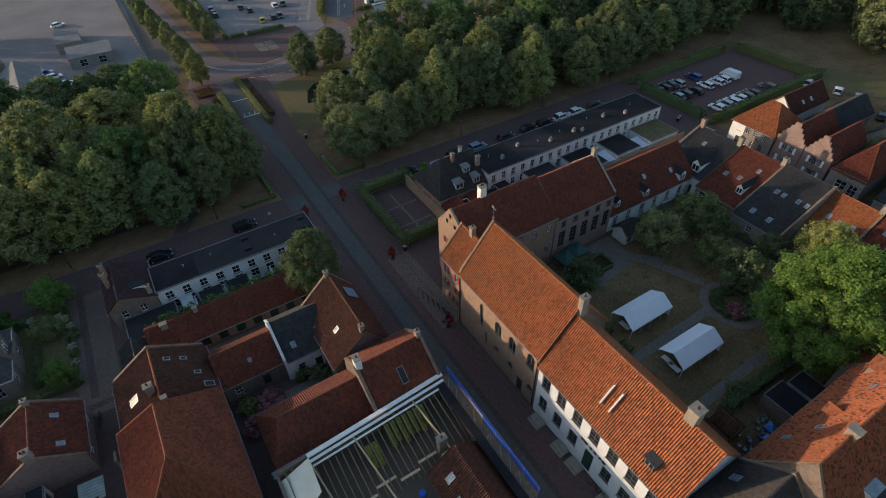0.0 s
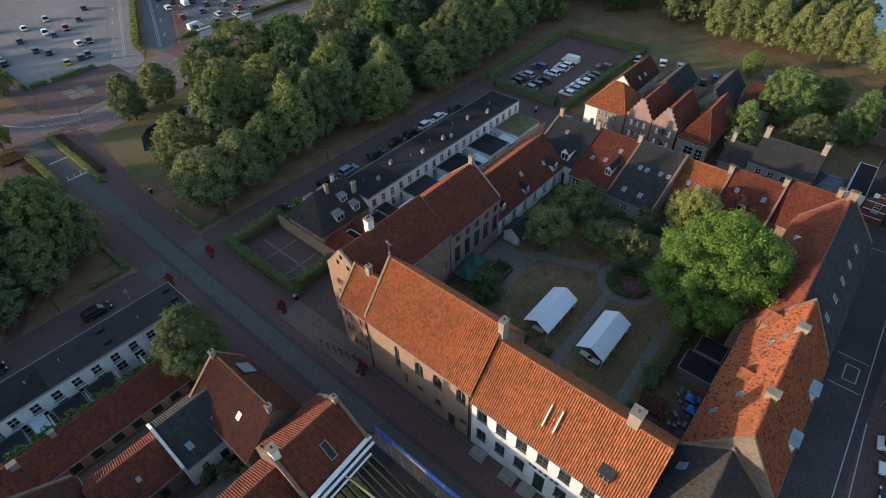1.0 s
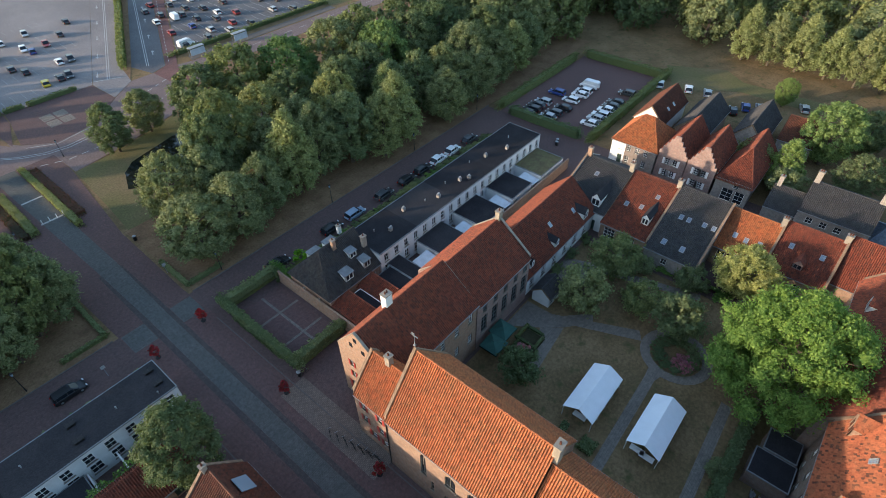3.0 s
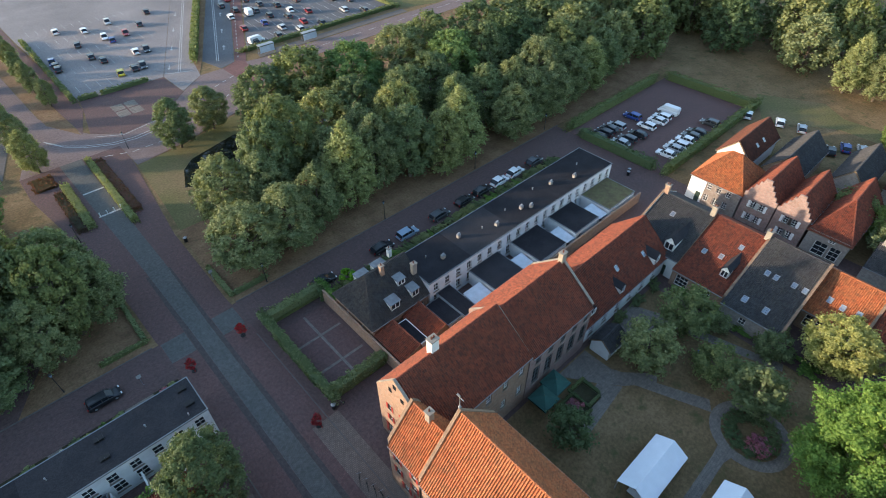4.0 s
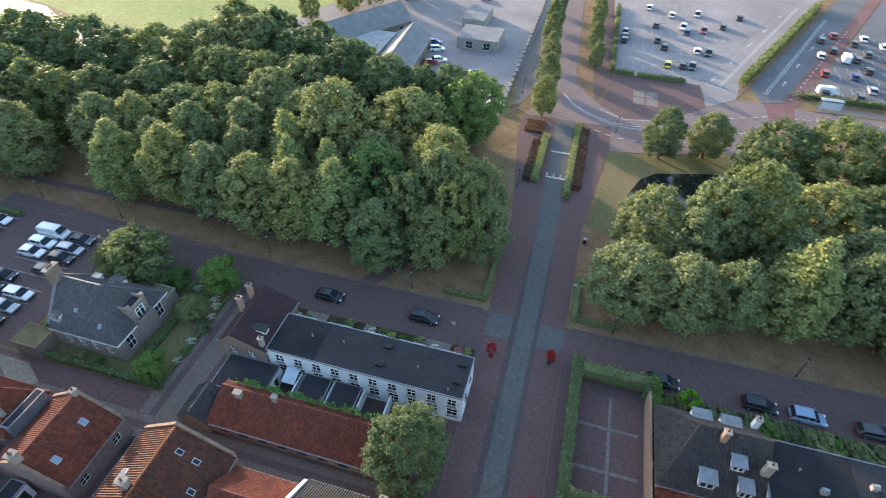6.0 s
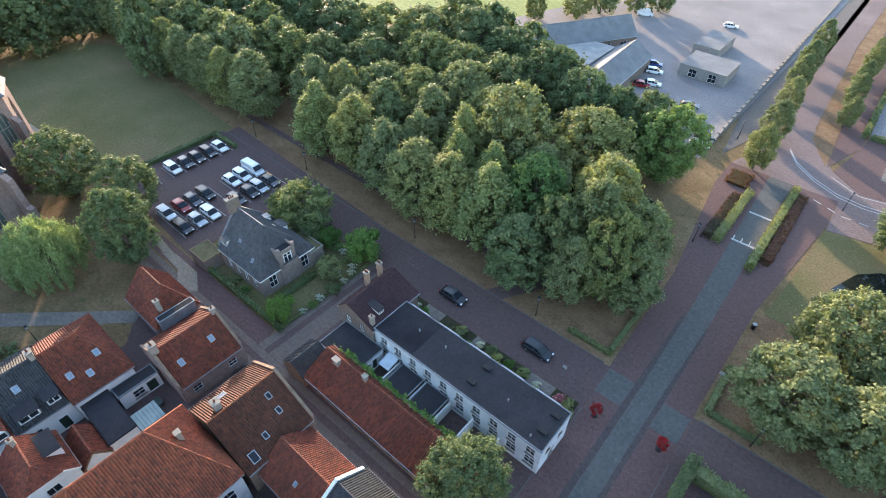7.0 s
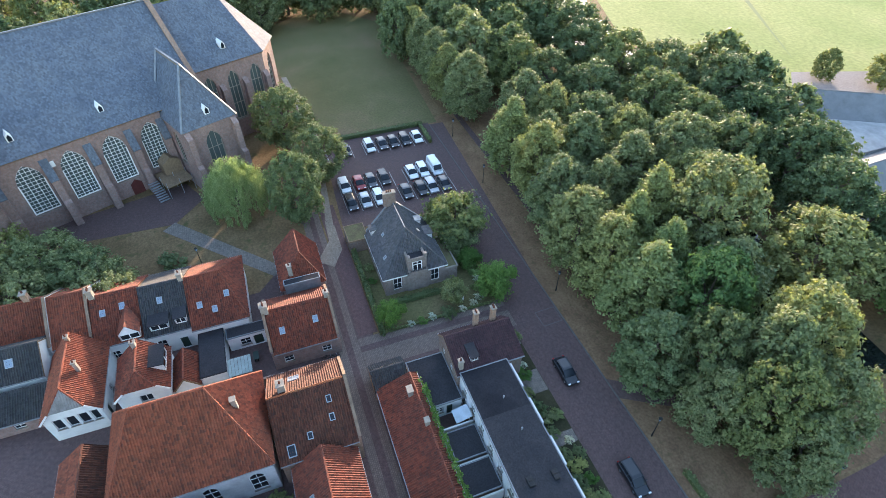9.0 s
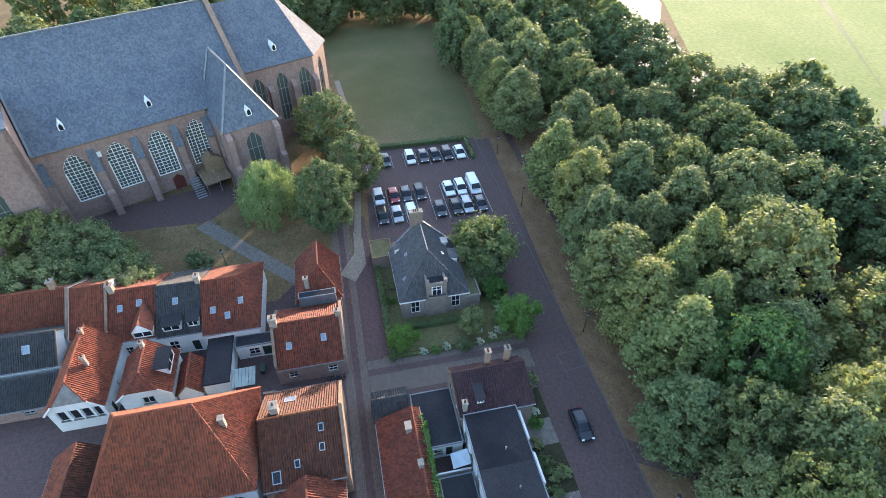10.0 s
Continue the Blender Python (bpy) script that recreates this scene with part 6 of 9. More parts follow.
house("grey and red roofed house with white gable", -19.1, -12.0, 47.9, 56.4, 4.1, 7.0, "x", "tile_grey", "plaster", ("parapet", "flat"), rp=53.0, wins=[("S", [(1.6, 2.6, 1.0, 2.4), (4.0, 5.0, 0.1, 2.1)], 2, 2)], lights=[("S", 2.0, 1.6), ("S", 5.8, 2.2)], name="courtyard_house", coping="plaster")
lone("courtyard_paving", Mesh().box(-20.5, -15.0, 43.2, 46.6, 0.02, 0.05), M["pale_pave"], "pale paving of the planted courtyard", "paving")
house("corner house with brown roof on the street", -13.8, -5.6, 42.6, 55.0, 5.2, 9.6, "y", "tile_brown", "brick_dark", ("flat", "parapet"), rp=-8.9, wins=[("E", spread(12.4, 4, 2, 0.9, 1.6, 0.9, 2.4), 2, 3), ("S", [(4.6, 5.5, 5.9, 6.8)], 1, 1)], lights=[("W", 4.0, 3.0)], name="street_house", chims=[(-9.2, 43.0, 9.0, 10.4, 0.6, 0.5, "stone", 1), (-9.2, 54.6, 9.0, 10.4, 0.6, 0.5, "stone", 1)])
lone("solar_panel", Mesh().prism([(-8.0, 50.0, 8.9), (-6.6, 50.0, 7.65), (-6.6, 52.0, 7.65), (-8.0, 52.0, 8.9)], (0.06, 0, 0.08)), M["glass_sky"], "blue solar panel on the corner house roof", "solar panel")
house("red pantiled street house with white ridge stack", -12.6, -3.6, 32.9, 41.8, 7.0, 10.4, "x", "tile_red", "brick_dark", ("parapet", "parapet"), rp=37.6, wins=[("E", spread(8.6, 3, 2, 1.0, 1.7), 2, 3)], name="street_house", chims=[(-12.2, 37.6, 9.6, 12.0, 0.8, 1.0, "plaster", 1), (-4.0, 37.6, 10.0, 11.4, 0.5, 0.6, "stone", 1)], lights=[("S", 4.8, 1.6, 0.9, 2.2, "stone", "glass")])
house("long low red roofed back house", -24.6, -12.7, 33.2, 41.4, 5.2, 8.2, "x", "tile_red", "brick_dark", ("hip", "flat"), rp=37.8, hip=2.0, name="back_house")
house("low house with a brown and a red tiled slope", -36.4, -28.6, 25.4, 31.1, 3.5, 5.9, "x", "tile_brown", "plaster", rp=28.4, roof2="tile_hall", name="low_house")

# building under repair, with open roof and scaffold
site = thing("open_roofed_house", (-14, 24, 0), "house under repair with its roof open to the rafters", "house")
m = Mesh()
wall_panel(m, (-25.2, 32.4), (-25.2, 15), (-1, 0), 0, 6.4)
wall_panel(m, (-4.0, 15), (-4.0, 32.4), (1, 0), 0, 6.8, spread(17.4, 6, 2, 1.0, 1.8))
wall_panel(m, (-4.3, 32.4), (-24.9, 32.4), (0, 1), 0, 7.0)
wall_panel(m, (-24.9, 15), (-4.3, 15), (0, -1), 0, 6.0)
part("wall", m, M["brick_dark"], site)
part("attic_floor", Mesh().box(-24.8, -4.4, 15.4, 32.0, 4.2, 4.4), M["bark"], site)
for k in range(26):
    x = -24.2 + k * 0.78
    part("rafter", Mesh().beam((x, 31.9, 6.7), (x, 24.2, 4.9 if k % 3 else 5.6), 0.1, 0.16), M["wood"], site)
for x in (-21.5, -16.2, -8.2):
    part("purlin", Mesh().beam((x, 31.9, 6.9), (x + 1.5, 19.5, 5.6), 0.16, 0.2), M["pale_wood"], site)
# pale boards in white paint, which carries the sun on their edge
part("wall_plate", Mesh().beam((-21.5, 32.0, 7.35), (-3.4, 33.0, 7.35), 0.5, 0.22).beam((-21.5, 31.4, 7.1), (-3.6, 32.3, 7.1), 0.3, 0.16).beam((-21.5, 30.9, 6.8), (-3.7, 31.7, 6.8), 0.22, 0.1), M["white_paint"], site, "long boards along the open roof edge, whitened as if in sun")
for x0, x1, y0, y1 in ((-12.6, -6.6, 28.8, 31.2), (-15.6, -14.0, 27.6, 30.0)):
    n = max(1, int((x1 - x0) / 0.78))
    for k in range(n):
        a, cut_ = x0 + k * 0.78, 0.5 * math.sin(k * 2.3 + x0)
        part("insulation", Mesh().prism([(a, y0 + cut_, 5.2), (a + 0.62, y0 + cut_ * 0.6, 5.2), (a + 0.62, y1, 6.4), (a, y1, 6.4)], (0, 0, 0.14)), M["yellow_wool"], site)
rr = Mesh()
tile_plane(rr, (-11.0, 15.0, 5.4), (-11.0, 24.0, 5.4), (-7.4, 24.0, 8.4), (-7.4, 15.0, 8.4))
tile_plane(rr, (-4.4, 24.0, 5.8), (-4.4, 15.0, 5.8), (-7.4, 15.0, 8.4), (-7.4, 24.0, 8.4))
part("old_roof", rr, M["tile_brown"], site)
for u, v in ((1.5, 1.0), (4.2, 0.8), (6.6, 1.6)):
    skylight(site, (-11.0, 15.0, 5.4), (-11.0, 24.0, 5.4), (-7.4, 15.0, 8.4), u, v, 0.8, 1.2)
part("gravel_bay", Mesh().box(-4.6, -3.6, 15, 32, 6.82, 6.95), M["bitumen"], site)
part("dust_sheet", Mesh().prism([(-25.0, 26.4, 5.6), (-21.6, 27.4, 7.6), (-21.4, 31.4, 8.0), (-25.0, 31.6, 5.9)], (0, 0, 0.04)), M["cream_cloth"], site, "cream dust sheet over the rafters, brightened as if in sun")
chimney(site, -8.0, 25.6, 5.0, 7.8, 1.0, 0.7, "stone", 1)
scaf = thing("scaffold", (-2.6, 24, 0.02), "blue scaffold with guard rails along the street front", "scaffold")
for k in range(8):
    y = 15.5 + k * 2.5
    for x in (-3.5, -2.4):
        part("standard", Mesh().tube((x, y, 0.02), (x, y, 7.9), 0.04), M["zinc"], scaf)
for z in (6.9, 7.4, 7.9):
    part("guard_rail", Mesh().beam((-2.4, 15.3, z), (-2.4, 33.4, z), 0.06, 0.1), M["blue_paint"], scaf)
for k in range(7):
    y = 15.5 + k * 2.5
    part("toe_board", Mesh().box(-2.38, -2.34, y + 0.1, y + 2.4, 6.5, 7.3), M["blue_paint"] if k not in (4, 5) else M["pale_wood"], scaf)
part("deck", Mesh().box(-3.5, -2.4, 15.4, 33.2, 6.3, 6.42), M["wood"], scaf)
for k in range(9):
    y = 17 + k * 1.8
    part("loose_tube", Mesh().tube((-3.4, y, 6.46), (-2.6 + 0.1 * (k % 3), y + 1.4, 6.5), 0.035), M["zinc"], scaf)
for k in range(5):
    part("plank", Mesh().box(-19 + k * 2.6, -16.6 + k * 2.6, 24.6 + 0.7 * (k % 2), 24.9 + 0.7 * (k % 2), 5.75, 5.8), M["pale_wood"], scaf)
part("cable_drum", Mesh().tube((-12.4, 22.6, 4.41), (-12.4, 22.6, 5.2), 0.4, 0.4, 10), M["blue_paint"], scaf)
for k in range(6):
    part("guard_rail", Mesh().beam((-25.5, 32.8 + 0.05 * k, 5.0 + 0.5 * (k % 3)), (-12, 32.8 + 0.05 * k, 5.6 + 0.5 * (k % 3)), 0.06, 0.06), M["zinc"], scaf)


# ---- west quarter by the church ----
Q = dict(category="house", name="quarter_house", group="houses by the churchyard")
house("red tiled cottage with skylights at the crossing", -53.0, -43.4, 48.6, 57.5, 3.5, 6.8, "y", "tile_red", "brick_pink", ("parapet", "parapet"), rp=-47.9, wins=[("E", [(1.4, 2.6, 1.0, 2.2), (6.4, 7.6, 1.0, 2.2)], 2, 2)], lights=[("E", 2.0, 2.4), ("E", 6.4, 2.8)], chims=[(-47.9, 49.0, 6.4, 8.0, 0.9, 0.9, "stone", 2), (-47.9, 57.1, 6.4, 7.6, 0.6, 0.6, "stone", 1)], **Q)
house("small red hipped lodge", -62.6, -54.2, 51.6, 57.6, 3.8, 7.3, "x", "tile_red", "brick_pink", ("flat", "hip"), rp=55.0, hip=3.0, chims=[(-55.4, 53.2, 4.5, 6.8, 0.6, 0.6, "stone", 1)], **Q)
flat_house("dark flat dormer block between the roofs", -54.1, -53.05, 52.0, 57.0, 5.4, "bitumen", "lead", name="dormer_block", category="extension", rim=0.06, edge="lead")
house("red tiled house with hipped end", -63.0, -50.6, 39.4, 46.4, 4.1, 7.6, "y", "tile_red", "plaster", ("flat", "hip"), rp=-57.0, hip=2.6, lights=[("E", 3.2, 1.8), ("E", 5.0, 3.6), ("E", 1.4, 2.8)], wins=[("E", [(2.0, 3.4, 0.9, 2.4)], 2, 2)], **Q)
house("slate grey roofed house with white dormers", -63.2, -51.4, 33.6, 39.3, 4.1, 7.6, "y", "tile_grey", "plaster", rp=-57.2, lights=[("E", 2.4, 4.2)], dorms=[("E", 1.9, 0.7, 2.3, 1.1, "shed", "white_paint", "bitumen_grey"), ("E", 4.6, 0.9, 1.5, 1.1, "shed", "white_paint", "bitumen_grey")], wins=[("E", [(0.8, 2.0, 0.9, 2.6), (3.6, 4.6, 0.1, 2.2)], 2, 2)], chims=[(-57.2, 39.0, 7.2, 8.6, 0.9, 0.6, "stone", 1)], **Q)
house("red tiled house with white gabled dormer", -63.4, -51.8, 27.6, 33.5, 4.1, 7.6, "y", "tile_red", "plaster", rp=-57.6, lights=[("E", 1.4, 4.0), ("E", 3.8, 4.4)], dorms=[("E", 4.3, 0.15, 2.5, 1.2, "gable", "white_paint", "tile_red")], wins=[("E", [(1.0, 2.2, 0.9, 2.4)], 2, 2)], chims=[(-57.6, 28.0, 7.2, 8.8, 0.8, 0.7, "stone", 2)], **Q)
house("tall narrow red house with stone verges", -64.0, -53.0, 22.4, 27.4, 4.6, 8.2, "y", "tile_hall", "plaster", ("parapet", "parapet"), rp=-58.6, **Q)
house("long orange roofed house by the lane", -64.2, -55.8, 8.0, 22.2, 4.0, 7.4, "y", "tile_hall", "brick_pink", chims=[(-60.2, 20.0, 7.0, 8.6, 0.8, 0.7, "brick", 1)], **Q)
house("white gabled house with orange roof and half-hipped front", -52.0, -42.2, 22.9, 28.9, 4.2, 7.6, "x", "tile_hall", "plaster", ("flat", "half"), hip=1.4, hip_mat="cement", wins=[("E", [(0.5, 1.5, 2.0, 3.9), (1.9, 2.9, 2.0, 3.9), (3.2, 4.2, 2.0, 3.9), (4.5, 5.3, 2.0, 3.9)], 1, 1), ("N", [(1.2, 2.0, 0.1, 2.1), (4.2, 5.0, 1.0, 2.2)], 2, 2)], chims=[(-50.8, 26.0, 7.2, 8.2, 0.4, 0.4, "brick", 1), (-46.6, 27.2, 6.4, 7.9, 0.4, 0.4, "stone", 1)], **Q)
house("narrow white house with red roof and felt side dormer", -48.6, -42.4, 30.7, 36.4, 4.2, 6.9, "x", "tile_red", "plaster", ("flat", "half"), hip=1.3, wins=[("E", [(2.0, 3.4, 2.4, 3.7)], 2, 1)], dorms=[("N", 2.4, 0.5, 3.2, 1.5, "shed", "white_paint", "bitumen_grey")], chims=[(-47.6, 33.4, 6.4, 7.7, 0.5, 0.5, "stone", 1)], **Q)
house("slate roofed white house with skylight", -55.5, -49.2, 12.6, 22.2, 4.6, 7.2, "y", "tile_grey", "plaster", wins=[("E", spread(9.6, 3, 1, 1.0, 1.4), 2, 2)], lights=[("E", 6.4, 2.0, 0.9, 1.1)], **Q)
house("low pink brick workshop with a grey lean-to roof", -49.0, -44.9, 11.0, 22.4, 2.5, 3.9, "y", "tile_grey", "brick_pink", rp=-48.4, eave2=2.4, wins=[("E", [(2, 3.2, 0.9, 2.0), (7.4, 8.6, 0.9, 2.0)], 2, 2)], category="workshop", name="workshop")
house("little red roofed outhouse", -47.6, -42.8, 36.75, 39.5, 2.6, 4.2, "x", "tile_red", "plaster", category="shed", name="shed", gutter=False)
flat_house("dark felt-roofed yard building", -51.0, -43.2, 39.75, 42.9, 2.9, "bitumen_grey", "plaster", category="shed", name="shed", rim=0.05, edge="bitumen")
flat_house("white yard building with low roof", -50.4, -48.6, 43.2, 48.2, 2.6, "bitumen_grey", "plaster", wins=[("E", [(1.2, 2.6, 0.6, 1.9), (3.0, 4.2, 0.1, 2.0)], 2, 2)], category="shed", name="shed", rim=0.08, edge="lead")
glass_roof = Mesh()
for k in range(7):
    a = 43.0 + k * 0.42
    glass_roof.prism([(-45.2, a, 2.5), (-42.6, a, 2.2), (-42.6, a + 0.38, 2.2), (-45.2, a + 0.38, 2.5)], (0, 0, 0.05))
lone("glass_roof", glass_roof, M["glass_sheet"], "pale ribbed glass roof over a passage", "roof")
lone("garden_table", Mesh().box(-46.9, -45.5, 46.0, 46.7, 0.68, 0.74).box(-46.8, -46.7, 46.1, 46.2, 0.03, 0.68).box(-45.7, -45.6, 46.1, 46.2, 0.03, 0.68).box(-46.8, -46.7, 46.5, 46.6, 0.03, 0.68).box(-45.7, -45.6, 46.5, 46.6, 0.03, 0.68), M["dark_paint"], "dark table in the paved yard", "table")
structure("wall_alley", Mesh().box(-41.2, -40.9, 46.9, 48.4, 0, 2.2), M["brick"], "brick garden walls along the alley", "wall")

# villa
villa = house("grey slate-roofed villa with ornate dormer", -61.8, -51.0, 65.9, 75.4, 4.1, 9.2, "x", "tile_villa", "brick_villa", ("parapet", "hip"), hip=3.9, rp=70.5, wins=[("E", [(1.0, 2.3, 0.9, 3.2), (6.9, 8.2, 0.9, 3.2)], 2, 2), ("S", spread(10.8, 4, 1, 1.1, 2.0, 0.9), 2, 2), ("N", spread(10.8, 4, 1, 0.9, 1.7, 1.0), 2, 2)], lights=[("S", 8.0, 1.6, 0.5, 0.7), ("S", 4.0, 3.0, 0.6, 0.5), ("N", 5.4, 3.8, 0.5, 0.5)], dorms=[("N", 4.4, 0.6, 1.9, 1.2, "shed", "white_paint", "tile_villa"), ("N", 2.0, 2.0, 1.1, 0.9, "shed", "white_paint", "lead"), ("S", 1.2, 1.0, 1.4, 1.1, "shed", "white_paint", "tile_villa")], chims=[(-61.4, 70.0, 8.8, 11.2, 0.7, 1.9, "brick_dark", 3)], name="villa", category="villa", coping="lead")
bay = Mesh().box(-51.1, -50.8, 69.3, 72.6, 0.02, 4.1).box(-51.1, -50.85, 69.5, 70.2, 4.1, 6.5).box(-51.1, -50.85, 71.7, 72.4, 4.1, 6.5).box(-51.1, -50.85, 70.2, 71.7, 5.9, 6.5)
bay.box(-53.2, -51.1, 69.5, 69.8, 4.3, 6.6).box(-53.2, -51.1, 72.1, 72.4, 4.3, 6.6).box(-51.3, -50.8, 69.4, 69.9, 6.5, 7.1).box(-51.3, -50.8, 72.0, 72.5, 6.5, 7.1)
part("front_bay", bay, M["brick_villa"], villa, "stepped stone dormer bay over the entrance")
part("bay_roof", Mesh().box(-53.6, -51.1, 69.8, 72.1, 6.1, 6.22), M["bitumen_grey"], villa)
part("balcony_door", Mesh().box(-51.0, -50.95, 70.2, 71.7, 4.1, 5.9), M["glass"], villa)
frame_bars = Mesh()
for y0, y1, z0, z1 in ((70.2, 70.34, 4.1, 5.9), (71.56, 71.7, 4.1, 5.9), (70.34, 71.56, 5.76, 5.9), (70.9, 71.0, 4.1, 5.76), (70.34, 70.9, 5.2, 5.27), (71.0, 71.56, 5.2, 5.27)):
    frame_bars.box(-50.94, -50.88, y0, y1, z0, z1)
part("front_frame", frame_bars, M["white_paint"], villa)
part("balcony", Mesh().box(-50.78, -50.1, 69.6, 72.3, 3.85, 4.0).box(-50.2, -50.1, 69.6, 72.3, 4.0, 4.6).box(-50.78, -50.2, 69.6, 69.7, 4.0, 4.6).box(-50.78, -50.2, 72.2, 72.3, 4.0, 4.6), M["brick_villa"], villa)
part("side_terrace", Mesh().box(-58.4, -51.2, 75.42, 77.5, 0, 2.5), M["brick_villa"], villa)
part("terrace_roof", Mesh().box(-58.3, -51.3, 75.42, 77.4, 2.504, 2.56), M["gravel_roof"], villa)
part("terrace_edge", Mesh().box(-58.5, -51.1, 77.4, 77.58, 2.4, 2.66).box(-51.3, -51.1, 75.42, 77.4, 2.4, 2.66).box(-58.5, -58.35, 75.42, 77.4, 2.4, 2.66), M["stone"], villa, "pale stone edge of the terrace roof")
hips = Mesh()
for p, q in (((-50.8, 65.65, 3.86), (-54.9, 70.5, 9.26)), ((-50.8, 75.65, 3.86), (-54.9, 70.5, 9.26)), ((-61.4, 70.5, 9.3), (-54.9, 70.5, 9.3))):
    hips.beam(p, q, 0.13, 0.1)
part("lead_hip", hips, M["lead"], villa)
for a in ((-50.74, -50.64, 65.6, 69.3), (-50.74, -50.64, 72.6, 75.7), (-61.6, -50.74, 65.52, 65.6), (-61.6, -50.74, 75.7, 75.78)):
    part("cornice", Mesh().box(*a, 3.6, 3.76), M["white_paint"], villa, "white painted cornice under the slates")
flat_house("low garage with mossy gravel roof", -66.2, -62.1, 63.0, 66.2, 2.5, "gravel_roof", "brick_dark", category="garage", name="garage", rim=0.12, edge="wood")

# ---- the great church: long roof turned from the street grid ----
CH = radians(24.3)
AX = Vector((-math.sin(CH), math.cos(CH), 0))      # along the church
AC = Vector((math.cos(CH), math.sin(CH), 0))       # across, toward the town
CP = lambda s, n, z: tuple(AX * s + AC * n + Vector((0, 0, z)))
church = thing("church", CP(66, -86.5, 0), "great brick church with blue grey slate roofs", "church")


def slate_plane(A, B, C, D):
    A_, B_, D_ = Vector(A), Vector(B), Vector(D)
    e = (B_ - A_).normalized()
    up = D_ - A_
    up = (up - e * up.dot(e)).normalized()
    n = e.cross(up)
    n = n if n.z > 0 else -n
    ring = [A, B, C] if (Vector(C) - Vector(D)).length < 0.01 else [A, B, C, D]
    m = Mesh().poly([tuple(Vector(p) + n * 0.02) for p in ring], [((Vector(p) - A_).dot(e), (Vector(p) - A_).dot(up)) for p in ring])
    part("roof_slope", m, M["slate"], church)
    d = Mesh()
    roof_slab(d, ring, 0.25)
    part("roof_deck", d, M["wood"], church)


def church_wall(s0, n0, s1, n1, out, z1, holes=(), mat="brick_pink", sash="white_paint", cols=6, rows=14, cls=0.06):
    p, q = CP(s0, n0, 0), CP(s1, n1, 0)
    o = AX * out[0] + AC * out[1]
    m = Mesh()
    wall_panel(m, p[:2], q[:2], (o.x, o.y), 0, z1, holes, 0.8)
    part("wall", m, M[mat], church)
    for h in holes:
        window_in(church, p[:2], q[:2], (o.x, o.y), h, M[sash], cols, rows, cls, 0.2, 0.3, True, name="tracery_window", glass="glass_lead")


NAVE = -71.6
WINS = [(3.2 + k * 6.6, 7.2 + k * 6.6, 3.4, 12.4, 3.2) for k in range(4)]
church_wall(46, NAVE, 73.6, NAVE, (0, 1), 14.2, WINS)
church_wall(24, NAVE + 5, 46, NAVE + 5, (0, 1), 21.0, [(14, 17, 4.5, 13, 2.4), (7, 10, 4.5, 13, 2.4)], sash="stone", cols=3, rows=2)
church_wall(46, NAVE + 5, 46, -86, (1, 0), 21.0)
part("tower_roof", Mesh().prism([CP(24, NAVE + 5, 21), CP(46, NAVE + 5, 21), CP(46, -100, 21), CP(24, -100, 21)], (0, 0, 0.4)), M["slate"], church)
church_wall(82, NAVE, 82, -101, (1, 0), 13.3)
for a, b in ((46.3, 82),):
    slate_plane(CP(a, NAVE + 0.6, 13.9), CP(b, NAVE + 0.6, 13.9), CP(b, -86.5, 27.0), CP(a, -86.5, 27.0))
    slate_plane(CP(a, -102, 13.0), CP(b, -102, 13.0), CP(b, -86.5, 27.0), CP(a, -86.5, 27.0))
part("gable", Mesh().prism([CP(82, NAVE + 0.7, 13.0), CP(82, -101.6, 13.0), CP(82, -86.5, 27.6)], AX * 0.7), M["brick_pink"], church)
cop = Mesh()
for n in (NAVE + 0.7, -101.6):
    cop.prism([CP(81.9, n, 13.0), CP(81.9, -86.5, 27.6), CP(81.9, -86.5, 28.0), CP(81.9, n, 13.4)], AX * 0.9)
part("gable_coping", cop, M["brick"], church)
# choir
church_wall(82.7, -76.2, 97.5, -76.2, (0, 1), 16.4, [(1.5 + k * 4.9, 4.0 + k * 4.9, 4.0, 14.4, 2.6) for k in range(3)], sash="stone", cols=3, rows=3, cls=0.12)
church_wall(97.5, -76.2, 102.6, -81.4, (0.7, 0.7), 16.4, [(2.4, 5.0, 4.0, 14.4, 2.6)], sash="stone", cols=3, rows=3, cls=0.12)
church_wall(102.6, -81.4, 102.6, -91.6, (1, 0), 16.4)
church_wall(102.6, -91.6, 97.5, -96.8, (0.7, -0.7), 16.4)
church_wall(97.5, -96.8, 82.7, -96.8, (0, -1), 16.4)
slate_plane(CP(82.7, -75.7, 16.2), CP(97.7, -75.7, 16.2), CP(95.0, -86.5, 26.0), CP(82.7, -86.5, 26.0))
slate_plane(CP(82.7, -97.3, 16.2), CP(97.7, -97.3, 16.2), CP(95.0, -86.5, 26.0), CP(82.7, -86.5, 26.0))
for a, b in (((97.7, -75.7), (103.2, -81.4)), ((103.2, -81.4), (103.2, -91.6)), ((103.2, -91.6), (97.7, -97.3))):
    slate_plane(CP(*a, 16.2), CP(*b, 16.2), CP(95.0, -86.5, 26.0), CP(95.0, -86.5, 26.0))
